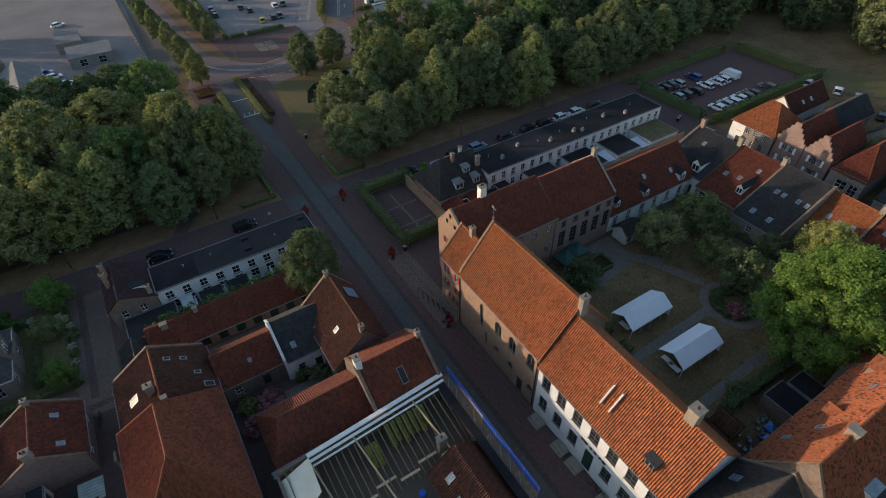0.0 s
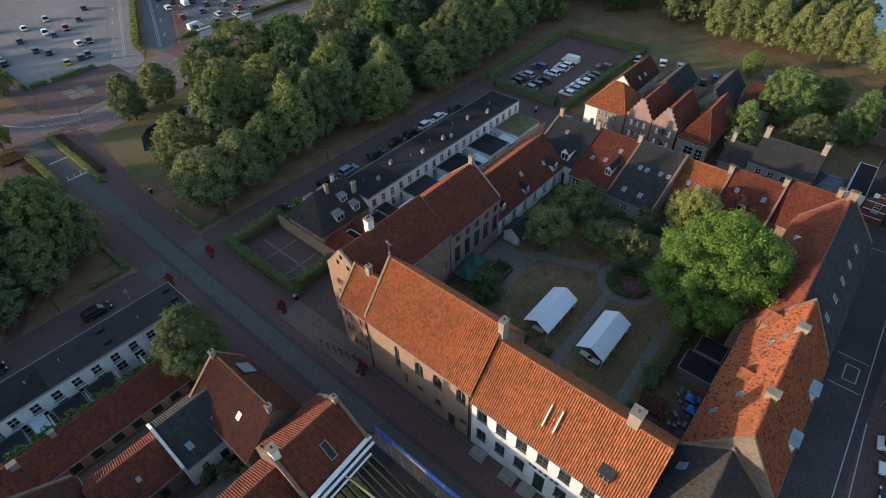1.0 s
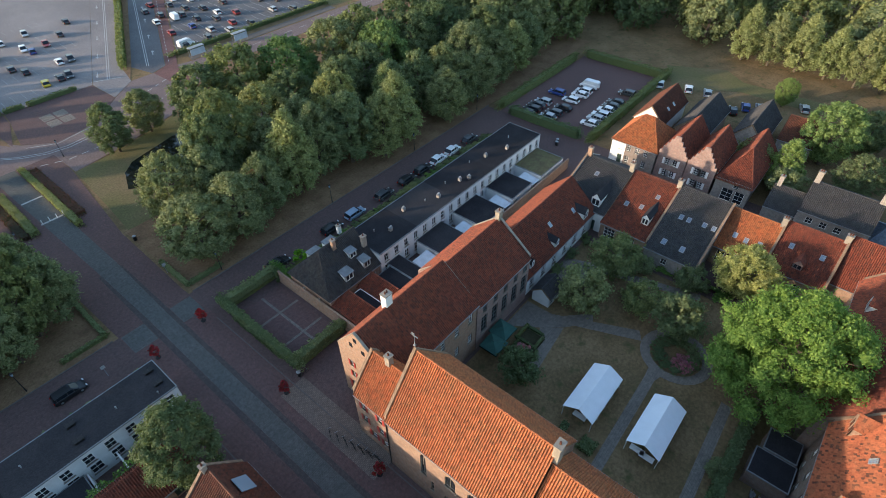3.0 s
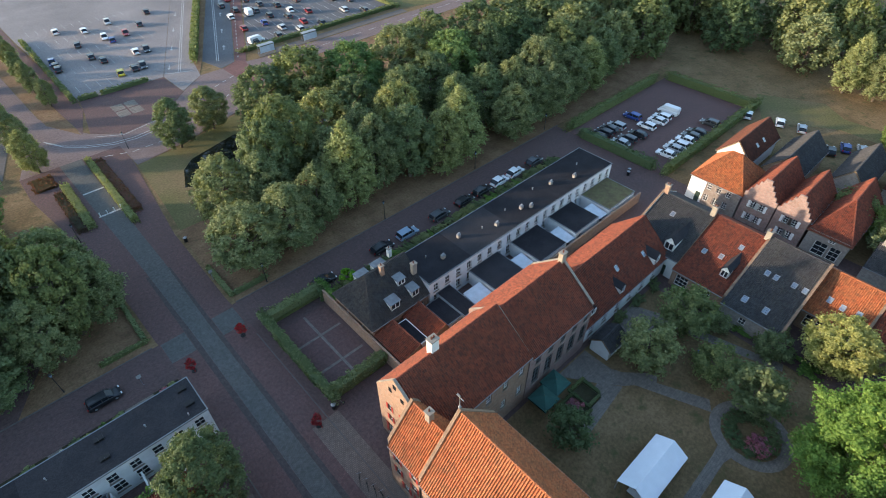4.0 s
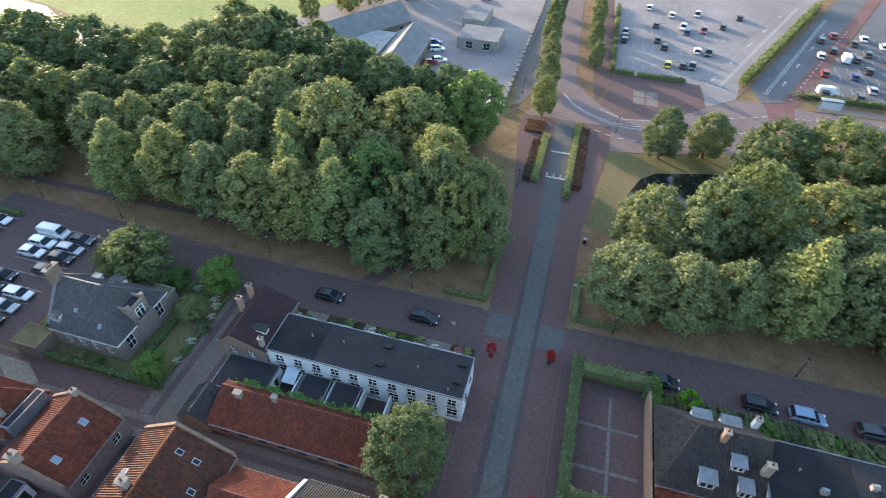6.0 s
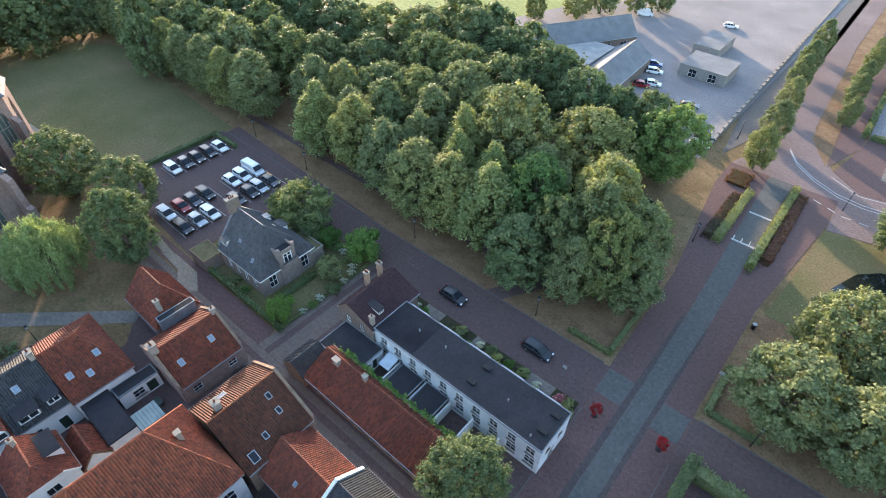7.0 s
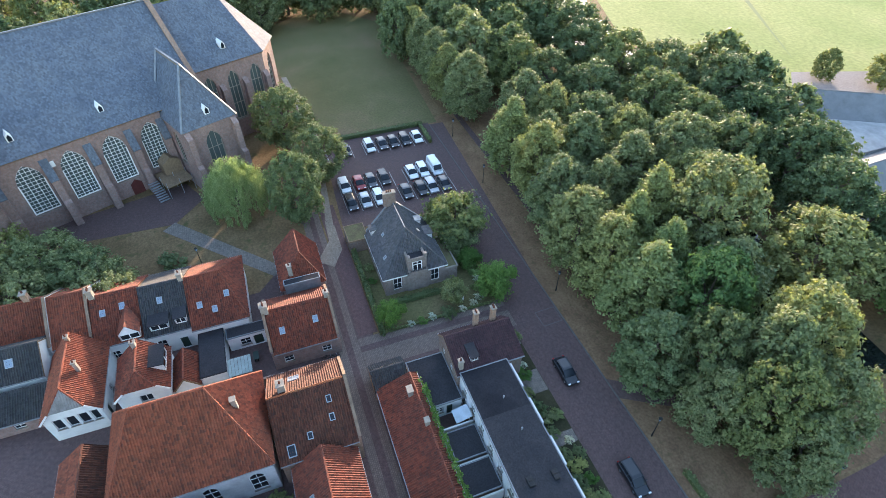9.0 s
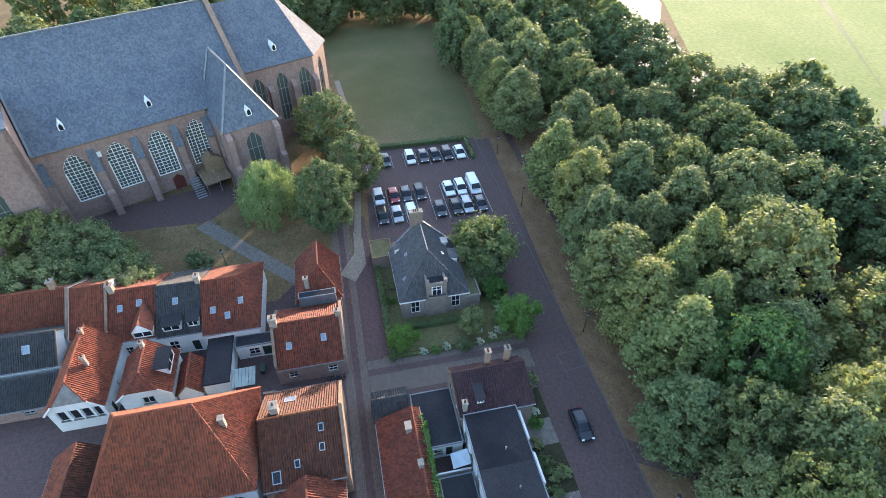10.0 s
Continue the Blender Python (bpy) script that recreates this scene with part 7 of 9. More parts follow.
# south chapel
church_wall(73.8, -71.5, 73.8, -63.2, (-1, 0), 12.8, [(2.2, 5.0, 4.5, 11.0, 2.4)], sash="stone", cols=3, rows=2, cls=0.1)
church_wall(73.8, -63.2, 83.2, -63.2, (0, 1), 12.8, [(3.2, 6.2, 4.5, 11.2, 2.4)], sash="stone", cols=3, rows=2, cls=0.1)
church_wall(83.2, -63.2, 83.2, -71.5, (1, 0), 12.8)
slate_plane(CP(73.4, -62.8, 12.6), CP(73.4, -74.0, 12.6), CP(78.5, -77.5, 21.6), CP(78.5, -68.4, 21.6))
slate_plane(CP(83.6, -62.8, 12.6), CP(83.6, -74.0, 12.6), CP(78.5, -77.5, 21.6), CP(78.5, -68.4, 21.6))
slate_plane(CP(73.4, -62.8, 12.6), CP(83.6, -62.8, 12.6), CP(78.5, -68.4, 21.6), CP(78.5, -68.4, 21.6))
ld = Mesh()
for p, q in ((CP(73.4, -62.8, 12.7), CP(78.5, -68.4, 21.75)), (CP(83.6, -62.8, 12.7), CP(78.5, -68.4, 21.75)), (CP(78.5, -68.4, 21.75), CP(78.5, -77.5, 21.75)), (CP(46.3, -86.5, 27.1), CP(82, -86.5, 27.1)), (CP(46.4, NAVE + 0.6, 14.0), CP(46.4, -86.5, 27.1)), (CP(73.4, -73, 13.4), CP(78.5, -77.5, 21.75))):
    ld.beam(p, q, 0.35, 0.22)
part("lead_ridge", ld, M["lead"], church)
for s in (46.6, 54.4 - 0.3, 61.2 - 0.4, 67.8 - 0.4, 73.0):
    b = Mesh()
    top, foot = 11.6, 2.4
    for n0, n1, z0, z1 in ((0, 2.2, 0, 4.6), (0, 1.4, 4.6, 8.8)):
        b.prism([CP(s - 0.6, NAVE + n0, z0), CP(s - 0.6, NAVE + n1, z0), CP(s - 0.6, NAVE + n1, z1), CP(s - 0.6, NAVE + n0, z1 + 0.9)], AX * 1.2)
    bt = part("buttress", b, M["brick_pink"], church)
    w = Mesh().prism([CP(s - 0.65, NAVE + 1.5, 8.8), CP(s - 0.65, NAVE, 12.2), CP(s - 0.65, NAVE, 12.35), CP(s - 0.65, NAVE + 1.6, 8.95)], AX * 1.3)
    w = part("weathering", w, M["slate"], bt)
for s, n in ((83.2, -76), (87.6, -76.0), (92.5, -76.0), (97.2, -76.0), (74.2, -63), (82.8, -63)):
    b = Mesh()
    for d, z0, z1 in ((2.0, 0, 6), (1.2, 6, 11.5)):
        b.prism([CP(s - 0.5, n, z0), CP(s - 0.5, n + d, z0), CP(s - 0.5, n + d, z1), CP(s - 0.5, n, z1 + 0.9)], AX * 1.0)
    part("buttress", b, M["brick_pink"], church)
for s, n, z in ((51.9, -73.9, 15.8), (65.4, -73.9, 15.8), (90.5, -78.0, 18.3), (78.9, -64.0, 14.2)):
    b = Mesh()
    o = Vector(CP(s, n, z))
    b.prism([tuple(o + AX * -0.45 + AC * 0.6), tuple(o + AX * 0.45 + AC * 0.6), tuple(o + AX * 0.45 + AC * 0.6 + Vector((0, 0, 0.9))), tuple(o + AC * 0.6 + Vector((0, 0, 1.6))), tuple(o + AX * -0.45 + AC * 0.6 + Vector((0, 0, 0.9)))], AC * -2.0)
    d = part("roof_hatch", b, M["white_paint"], church)
    g = part("pane", Mesh().poly([tuple(o + AX * a + AC * 0.61 + Vector((0, 0, c))) for a, c in ((-0.3, 0.12), (0.3, 0.12), (0.3, 0.85), (0, 1.25), (-0.3, 0.85))]), M["glass"], d)
part("white_plaque", Mesh().prism([CP(54.4, NAVE + 0.01, 10.6), CP(55.4, NAVE + 0.01, 10.6), CP(55.4, NAVE + 0.01, 11.6), CP(54.4, NAVE + 0.01, 11.6)], AC * 0.1), M["plaster"], church)
part("door", Mesh().prism([CP(64.2, NAVE, 0), CP(66.2, NAVE, 0), CP(66.2, NAVE, 2.2), CP(65.2, NAVE, 3.0), CP(64.2, NAVE, 2.2)], AC * 0.15), M["door_red"], church, "dark red pointed church door")
porch = thing("porch_scaffold", CP(70.5, -66, 0.05), "metal stair and timber platform at the church wall", "scaffold")
for k in range(9):
    part("step", Mesh().prism([CP(66.5, -69.5 + k * 0.45, 0.2 + 0.25 * (8 - k)), CP(68.3, -69.5 + k * 0.45, 0.2 + 0.25 * (8 - k)), CP(68.3, -69.1 + k * 0.45, 0.2 + 0.25 * (8 - k)), CP(66.5, -69.1 + k * 0.45, 0.2 + 0.25 * (8 - k))], (0, 0, 0.05)), M["zinc"], porch)
part("platform", Mesh().prism([CP(68.5, -71.3, 2.5), CP(73.4, -71.3, 2.5), CP(73.4, -65.5, 2.3), CP(68.5, -65.5, 2.3)], (0, 0, 0.12)), M["wood"], porch)
part("hut", Mesh().prism([CP(70, -71.3, 2.6), CP(73.2, -71.3, 2.6), CP(73.2, -71.3, 5.0), CP(71.6, -71.3, 6.0), CP(70, -71.3, 5.0)], AC * 2.4), M["wood"], porch)
for s in (68.6, 71, 73.3):
    for n in (-65.6, -68.4):
        part("post", Mesh().beam(CP(s, n, 0.05), CP(s, n, 3.4), 0.08, 0.08), M["zinc"], porch)

# ---- far side of the moat ----
flat_house("small flat pavilion in the yard", -35.2, -23.6, 182.0, 192.6, 3.0, "fibre_sheet", "brick_grey", wins=[("S", [(2.5, 4.5, 0.3, 2.3), (7.5, 9.5, 0.3, 2.3)], 2, 2, "white_paint")], name="pavilion", category="pavilion", rim=0.08, edge="stone")
flat_house("small flat pavilion annex", -37.4, -30.6, 196.6, 210, 3.0, "fibre_sheet", "brick_grey", name="pavilion", category="pavilion", rim=0.08, edge="stone")
far1 = house("long grey roofed barn beside the yard", -94.8, -41.8, 163.7, 173.7, 4.0, 8.0, "x", "fibre_sheet", "brick_dark", wins=[("S", [(31, 33, 0.4, 2.8), (37, 39, 0.4, 2.8), (43, 45, 0.4, 2.8), (48, 50, 0.4, 2.8)], 2, 2)], name="barn", category="barn", ribbed=False)
far1.rotation_euler = (0, 0, radians(60))
lone("lean_to_roof", Mesh().prism([(-66.0, 163.2, 3.8), (-51.4, 157.5, 3.9), (-51.4, 177.5, 3.9), (-58.0, 177.6, 3.8)], (0, 0, 0.2)).box(-57.6, -51.6, 158.5, 176.5, 0, 3.78), M["roof_pale"], "pale flat roofed lean-to between the barns", "shed")
far2 = house("dark grey roofed shed beside the barn", -51.2, -41.5, 150, 180, 3.5, 6.5, "y", "fibre_sheet", "brick_dark", name="barn", category="barn", ribbed=False)
far2.rotation_euler = (0, 0, radians(3))
structure("wall_yard", Mesh().box(-16.3, -16.0, 152, 330, 0, 0.55), M["stone"], "long low pale wall of the yard", "wall")
for k in range(30):
    lone("wall_block", Mesh().box(-16.45, -15.85, 152.5 + k * 3.0, 154.3 + k * 3.0, 0.551, 0.8), M["stone"], "pale capping block on the yard wall", "block", "wall blocks")
for x, y in ((59.5, 174.2), (74, 173.9)):
    s_ = thing("bus_shelter", (x, y, 0.05), "pale bus shelter beside the road", "bus shelter")
    part("roof", Mesh().box(x - 2.4, x + 2.4, y - 0.8, y + 0.8, 2.4, 2.55), M["zinc"], s_)
    for dx in (-2.2, 2.2):
        for dy in (-0.7, 0.7):
            part("post", Mesh().tube((x + dx, y + dy, 0.05), (x + dx, y + dy, 2.4), 0.05), M["zinc"], s_)
    part("back_panel", Mesh().box(x - 2.3, x + 2.3, y - 0.75, y - 0.7, 0.4, 2.2), M["corrugated"], s_)
for k, (x, y) in enumerate(((128, 205), (134, 211), (141, 203), (147, 215), (152, 206), (139, 218), (131, 214), (158, 212))):
    parasol(x, y, 1.7, 3.0, "tent" if k % 3 else "blue_cloth", "market stall canopy beyond the car park", "market canopies")


# ---- trees and plants ----
def crown_mesh(name, R, H, z0, n_clump, n_leaf, size, material, seed, shape="round", cr=(0.13, 0.24)):
    """A crown of small leaf sprays gathered on many short boughs, set evenly over an uneven outline."""
    g = np.random.default_rng(seed)
    cz = z0 + H / 2
    ph = g.uniform(0, 6.28, 4)
    cl = []
    for k in range(n_clump):
        z = max(-0.97, min(1.0, 1 - 2 * (k + 0.5) / n_clump + g.normal(0, 0.07)))
        a = k * 2.39996 + g.normal(0, 0.35)
        if shape == "cone":
            w = (1 - max(0.0, z + 0.35) / 1.36) ** 0.72
        elif shape == "dome":
            w = (1 - (max(0.0, z + 0.2) / 1.2) ** 1.8) ** 0.62
        else:
            w = math.sqrt(max(0.03, 1 - abs(z) ** 2.3))
        if z < -0.45:
            w *= 1 - 0.55 * (-0.45 - z)
        w *= 0.97 + 0.09 * math.cos(2 * a + ph[0] + 2 * z) + 0.08 * math.cos(5 * a + ph[1] - 6 * z)
        w *= g.uniform(0.72, 1.04) if k % 6 else g.uniform(0.3, 0.65)
        cl.append((math.cos(a) * R * w, math.sin(a) * R * w, cz + (z + 0.04 * math.cos(3 * a + ph[2])) * H * 0.46, R * g.uniform(*cr) * (1.0 - 0.3 * max(0, z))))
    cl = np.array(cl)
    idx = g.integers(0, n_clump, n_leaf)
    out = cl[idx, :3] * np.array([1, 1, 0.0]) / R + np.array([0, 0, 0.55])
    d = g.normal(size=(n_leaf, 3)) + out * 1.3
    d /= np.linalg.norm(d, axis=1)[:, None]
    rr = np.where(g.random(n_leaf) < 0.22, g.uniform(1.1, 1.75, n_leaf), g.uniform(0.6, 1.15, n_leaf))[:, None]
    c = cl[idx, :3] + d * rr * cl[idx, 3:4] * np.array([1, 1, 1.1])
    nrm = d + g.normal(scale=0.6, size=(n_leaf, 3)) + np.array([0, 0, 0.3])
    nrm /= np.linalg.norm(nrm, axis=1)[:, None]
    a = np.cross(nrm, g.normal(size=(n_leaf, 3)))
    a /= np.linalg.norm(a, axis=1)[:, None]
    b = np.cross(nrm, a)
    s = size * g.uniform(0.6, 1.35, n_leaf)[:, None]
    V = np.stack([c - a * s * 0.5, c + a * s * 0.5 + nrm * s * 0.08, c + b * s * 0.85], 1).reshape(-1, 3)
    V[:, 2] = np.maximum(V[:, 2], 0.15)
    F = np.arange(len(V)).reshape(-1, 3).tolist()
    V = V.tolist()
    for x, y, z, r in cl:
        n0, k = len(V), 5
        V.append((x, y, z - r * 0.5))
        for i in range(k):
            q = r * g.uniform(0.45, 0.8)
            V.append((x + q * math.cos(i * math.tau / k), y + q * math.sin(i * math.tau / k), z + r * g.uniform(-0.2, 0.2)))
        V.append((x, y, z + r * 0.6))
        for i in range(k):
            j = (i + 1) % k
            F.append((n0, n0 + 1 + j, n0 + 1 + i))
            F.append((n0 + 1 + i, n0 + 1 + j, n0 + 1 + k))
    me = bpy.data.meshes.new(name)
    me.from_pydata([(p[0], p[1], max(0.1, p[2])) for p in V], [], F)
    me.materials.append(M[material])
    me.update()
    return me


def willow_mesh(R, H, z0, locks, per, size, material, seed):
    """Hanging strands: locks that start on a dome and fall, longest at its rim."""
    g = np.random.default_rng(seed)
    k = np.arange(locks)
    a = k * 2.39996 + g.normal(0, 0.25, locks)
    f = np.sqrt((k + 0.5) / locks) * g.uniform(0.82, 1.08, locks)
    lobes = 1 + 0.13 * np.cos(3 * a + 0.7) + 0.08 * np.cos(7 * a)
    top = z0 + H * (1 - 0.5 * np.minimum(f, 1.1) ** 2.2) * g.uniform(0.86, 1.05, locks)
    length = np.minimum(top - 0.6, (1.6 + 5.4 * f) * g.uniform(0.5, 1.2, locks))
    i = np.repeat(k, per)
    n = len(i)
    t = g.random(n) ** 0.8
    out = f[i] * R * lobes[i] + 0.55 * np.sin(np.minimum(t * 2.4, 2.2)) * f[i]
    wide = (0.40 * (1 - 0.7 * t))[:, None]
    c = np.stack([np.cos(a[i]) * out, np.sin(a[i]) * out, top[i] - t * length[i]], 1) + g.normal(size=(n, 3)) * wide * np.array([1, 1, 0.7])
    u = g.normal(size=(n, 3)) * np.array([1, 1, 0.3])
    u /= np.linalg.norm(u, axis=1)[:, None]
    v = np.array([0.0, 0.0, -1.0]) + g.normal(scale=0.4, size=(n, 3))
    s = size * g.uniform(0.6, 1.4, n)[:, None]
    V = np.stack([c - u * s * 0.3, c + u * s * 0.3, c + v * s * 1.1], 1).reshape(-1, 3)
    V[:, 2] = np.maximum(V[:, 2], 0.2)
    me = bpy.data.meshes.new("crown")
    me.from_pydata(V.tolist(), [], np.arange(3 * n).reshape(-1, 3).tolist())
    me.materials.append(M[material])
    me.update()
    return me


def trunk_mesh(H, R, r, seed):
    g = random.Random(seed)
    m = Mesh()
    m.tube((0, 0, 0), (0.05, 0, H * 0.45), r * 1.25, r * 0.8, 9)
    m.tube((0.05, 0, H * 0.45), (0, 0.1, H * 0.9), r * 0.8, r * 0.15, 7)
    for k in range(9):
        a = k * 2.4 + g.uniform(-0.3, 0.3)
        z = H * (0.25 + 0.055 * k)
        L = R * g.uniform(0.55, 0.8)
        mid = (L * 0.5 * math.cos(a), L * 0.5 * math.sin(a), z + L * 0.4)
        end = (L * math.cos(a + 0.2), L * math.sin(a + 0.2), z + L * 0.75)
        m.tube((0, 0, z), mid, r * 0.42, r * 0.25, 6).tube(mid, end, r * 0.25, r * 0.06, 5)
    return m.data("trunk", M["bark"], True)


def tree_kind(label, R, H, z0, n_clump, n_leaf, size, material, seed, trunk_r=0.28, shape="round", group="", name="tree", cr=(0.2, 0.36)):
    ob = thing(name, (0, 0, 0), label, "tree", group)
    part("trunk", trunk_mesh(z0 + H * 0.85, R, trunk_r, seed), None, ob, local=True)
    part("crown", crown_mesh("crown", R, H, z0, n_clump, n_leaf, size, material, seed, shape, cr), None, ob, local=True)
    return ob


used = {}


def plant_tree(kind, x, y, s=1.0, turn=0.0, sz=None, z=0.0):
    """The first of a kind is moved to its place, the others are copies."""
    m = Matrix.LocRotScale((x, y, z), Euler((0, 0, turn)), (s, s, sz or s))
    if kind.name not in used:
        used[kind.name] = 1
        kind.matrix_basis = m
        used[kind.name] = Matrix.Identity(4)
        return kind
    c = copy_thing(kind, Matrix.Identity(4))
    c.matrix_basis = m
    return c


LIN = [tree_kind("tall linden with dense green crown on the rampart", 4.0, 14.0, 1.6, 190, 12500, 0.36, "leaf", 11 + k, shape="dome", group="rampart lindens", cr=(0.13, 0.27)) for k in range(3)]
LIN2 = [tree_kind("pointed linden with pale green crown on the rampart", 4.0, 14.6, 1.4, 190, 12500, 0.36, "leaf_dusty", 31 + k, shape="cone", group="rampart lindens", cr=(0.13, 0.27)) for k in range(2)]
BIG = [tree_kind("broad old tree with heavy dark crown by the moat", 6.0, 16.0, 1.2, 240, 13500, 0.45, "leaf_dark", 51 + k, 0.45, group="moat trees", cr=(0.09, 0.2)) for k in range(2)]
BIGL = [tree_kind("broad green tree by the moat", 6.0, 16.0, 1.0, 240, 14000, 0.43, "leaf", 61 + k, 0.42, group="moat trees", cr=(0.09, 0.2)) for k in range(2)]
FRESH = [tree_kind("broad fresh green tree by the moat", 5.6, 15.0, 1.0, 230, 13500, 0.42, "leaf_fresh", 67, 0.4, group="moat trees", cr=(0.12, 0.2))]
FAR = [tree_kind("distant broad tree with dull green crown", 6.4, 15.6, 1.2, 110, 4200, 0.8, "leaf_dark" if k else "leaf", 71 + k, 0.42, shape="dome", group="distant trees", cr=(0.15, 0.24)) for k in range(2)]
CON = [tree_kind("tall pointed conifer with fresh green sprays", 3.6, 12.4, 0.6, 180, 11000, 0.34, "leaf_fresh", 77, 0.26, shape="cone", name="conifer", cr=(0.12, 0.24))]
SIZE = {o.name: (r, h) for kinds, r, h in ((LIN, 4.0, 15.6), (LIN2, 4.0, 16.0), (BIG, 6.0, 17.2), (BIGL, 6.0, 17.0), (FRESH, 5.6, 16.0), (FAR, 6.4, 16.8)) for o in kinds}
rt = random.Random(7)
row = lambda kinds, x, y, s=1.0, sz=None: plant_tree(rt.choice(kinds), x + rt.uniform(-0.6, 0.6), y + rt.uniform(-0.7, 0.7), s * rt.uniform(0.9, 1.1), rt.uniform(0, 6.28), (sz or s) * rt.uniform(0.86, 1.12))


def grow(kinds, *trees):
    """Trees at their own places: x, y, height, crown radius."""
    for x, y, top, rad in trees:
        kd = rt.choice(kinds)
        r, h = SIZE[kd.name]
        plant_tree(kd, x, y, rad / r * 1.14, rt.uniform(0, 6.28), top / h)


# west rampart: the road row, the rows behind it, the old trees at the street end, the moat bank
grow(LIN, (-24.9, 92.8, 13.2, 3.7), (-40.2, 96.2, 15.2, 4.0), (-47.0, 95.4, 15.3, 4.1), (-55.6, 96.8, 15.0, 4.0), (-64.5, 98.0, 16.0, 4.0), (-96.0, 97.4, 15.5, 4.3), (-53.6, 103.2, 14.8, 3.1), (-64.2, 105.5, 16.4, 4.0), (-57.0, 111.0, 15.6, 4.2), (-84.5, 105.0, 15.2, 4.2), (-70.0, 102.0, 14.4, 3.4), (-77.5, 107.0, 15.5, 3.7), (-31.0, 109.0, 14.5, 4.0))
grow(LIN2, (-33.0, 96.8, 16.2, 4.5), (-74.6, 97.6, 15.4, 4.2), (-36.0, 101.6, 16.2, 3.4), (-42.8, 101.2, 16.0, 3.2), (-46.2, 107.0, 17.0, 3.6))
grow(BIGL, (-40.3, 113.4, 20.0, 6.0), (-29.5, 122.8, 15.6, 6.2), (-18.6, 107.0, 18.6, 4.6), (-11.6, 104.4, 15.4, 4.0), (-57.0, 120.6, 16.8, 5.6), (-72.0, 113.0, 15.0, 4.8), (-65.0, 116.0, 15.0, 4.6), (-48.5, 117.0, 15.5, 5.0), (-38.5, 135.0, 16.0, 5.5))
grow(BIG, (-13.0, 98.6, 16.8, 3.9), (-21.4, 97.6, 15.4, 3.7))
grow(LIN, (-17.2, 101.6, 18.4, 3.5), (-9.0, 99.4, 12.8, 3.0), (-16.6, 95.2, 12.4, 2.9))
grow(FRESH, (-28.7, 103.2, 16.2, 4.6), (-19.2, 134.0, 15.4, 5.2))
grow(BIG, (-25.2, 137.0, 15.0, 5.0), (-31.5, 135.0, 15.0, 5.0), (-49.0, 139.0, 16.5, 6.0), (-61.0, 141.0, 16.5, 6.0), (-73.0, 144.0, 17.2, 6.4), (-73.0, 127.0, 16.4, 6.0), (-83.4, 137.0, 17.0, 6.2), (-64.5, 128.5, 16.0, 5.8), (-54.5, 130.0, 16.0, 5.8), (-90.0, 131.5, 17.4, 6.6), (-99.5, 129.0, 16.5, 6.4), (-110.0, 131.0, 17.4, 7.0), (-92.5, 114.5, 15.0, 5.2), (-100.0, 111.5, 15.0, 5.2), (-82.5, 119.5, 15.6, 5.4))
# the last two are added to block a sun streak across the churchyard
grow(FAR, (-82.0, 150.5, 17.6, 6.6), (-72.5, 151.0, 16.6, 6.0), (-61.0, 150.5, 15.0, 5.6), (-51.0, 148.0, 13.0, 5.0), (-107.5, 113.0, 15.0, 5.4), (-173.0, 92.0, 17.0, 6.0), (-176.0, 78.0, 17.0, 6.0), (-141.8, 97.6, 18.0, 5.2), (-133.0, 92.5, 15.0, 4.2))
# east rampart
grow(LIN, (20.5, 94.0, 13.2, 3.7), (27.2, 95.2, 13.2, 3.1), (41.9, 97.8, 16.0, 3.4), (49.3, 96.6, 15.8, 4.3), (55.6, 93.0, 14.4, 3.7), (74.2, 99.8, 15.4, 3.7), (75.5, 92.4, 12.8, 3.9), (83.5, 94.4, 13.2, 3.7), (82.5, 99.4, 14.4, 4.0), (89.3, 93.2, 13.2, 3.6), (99.0, 95.4, 13.4, 4.1), (115.0, 97.5, 13.4, 4.2), (21.6, 103.4, 14.4, 3.7), (35.0, 103.0, 14.0, 3.6), (44.0, 105.0, 14.6, 3.8), (67.5, 102.0, 14.6, 3.7))
grow(LIN2, (35.2, 96.8, 17.6, 4.1), (61.5, 94.8, 16.0, 4.5), (64.5, 100.4, 15.2, 3.4), (107.5, 95.8, 13.4, 4.3))
grow(BIGL, (13.0, 94.6, 12.0, 5.0), (16.0, 107.6, 13.4, 4.6), (25.2, 107.0, 17.6, 4.6), (53.0, 104.6, 16.4, 4.6), (71.5, 126.0, 17.2, 6.4), (60.5, 111.0, 15.4, 5.0), (40.5, 113.0, 15.6, 5.2), (93.0, 100.4, 16.0, 5.0))
grow(FRESH, (57.0, 125.5, 17.2, 6.0), (78.4, 115.0, 17.2, 5.6))
grow(BIG, (29.8, 110.0, 19.0, 5.6), (46.8, 130.5, 17.6, 6.4), (37.6, 131.5, 15.6, 5.6), (49.5, 115.0, 15.2, 5.2), (68.8, 112.0, 15.6, 5.2), (87.6, 114.0, 17.2, 6.0), (98.2, 114.0, 17.2, 6.2), (82.4, 127.5, 17.2, 6.4), (97.0, 125.0, 17.4, 6.6), (105.0, 104.5, 16.0, 5.4))
grow(FAR, (112.0, 116.5, 17.4, 6.6), (114.0, 106.5, 17.0, 6.0), (110.5, 125.0, 17.2, 6.6), (125.0, 112.0, 16.6, 6.4), (124.5, 125.0, 17.0, 6.6), (123.5, 100.0, 15.0, 5.4))
for k in range(9):
    row(FAR, 138 + k * 9, 98 + (k % 3) * 9, 1.0)
for k in range(6):
    row(FAR, 140 + k * 10, 124 - (k % 2) * 6, 0.98)
for k in range(8):
    row(LIN2 if k % 3 else LIN, 154.5, 1 + k * 7.0, 0.95)
for k in range(9):
    row(FAR, 160 + (k % 3) * 9, 62 + k * 7, 1.0)
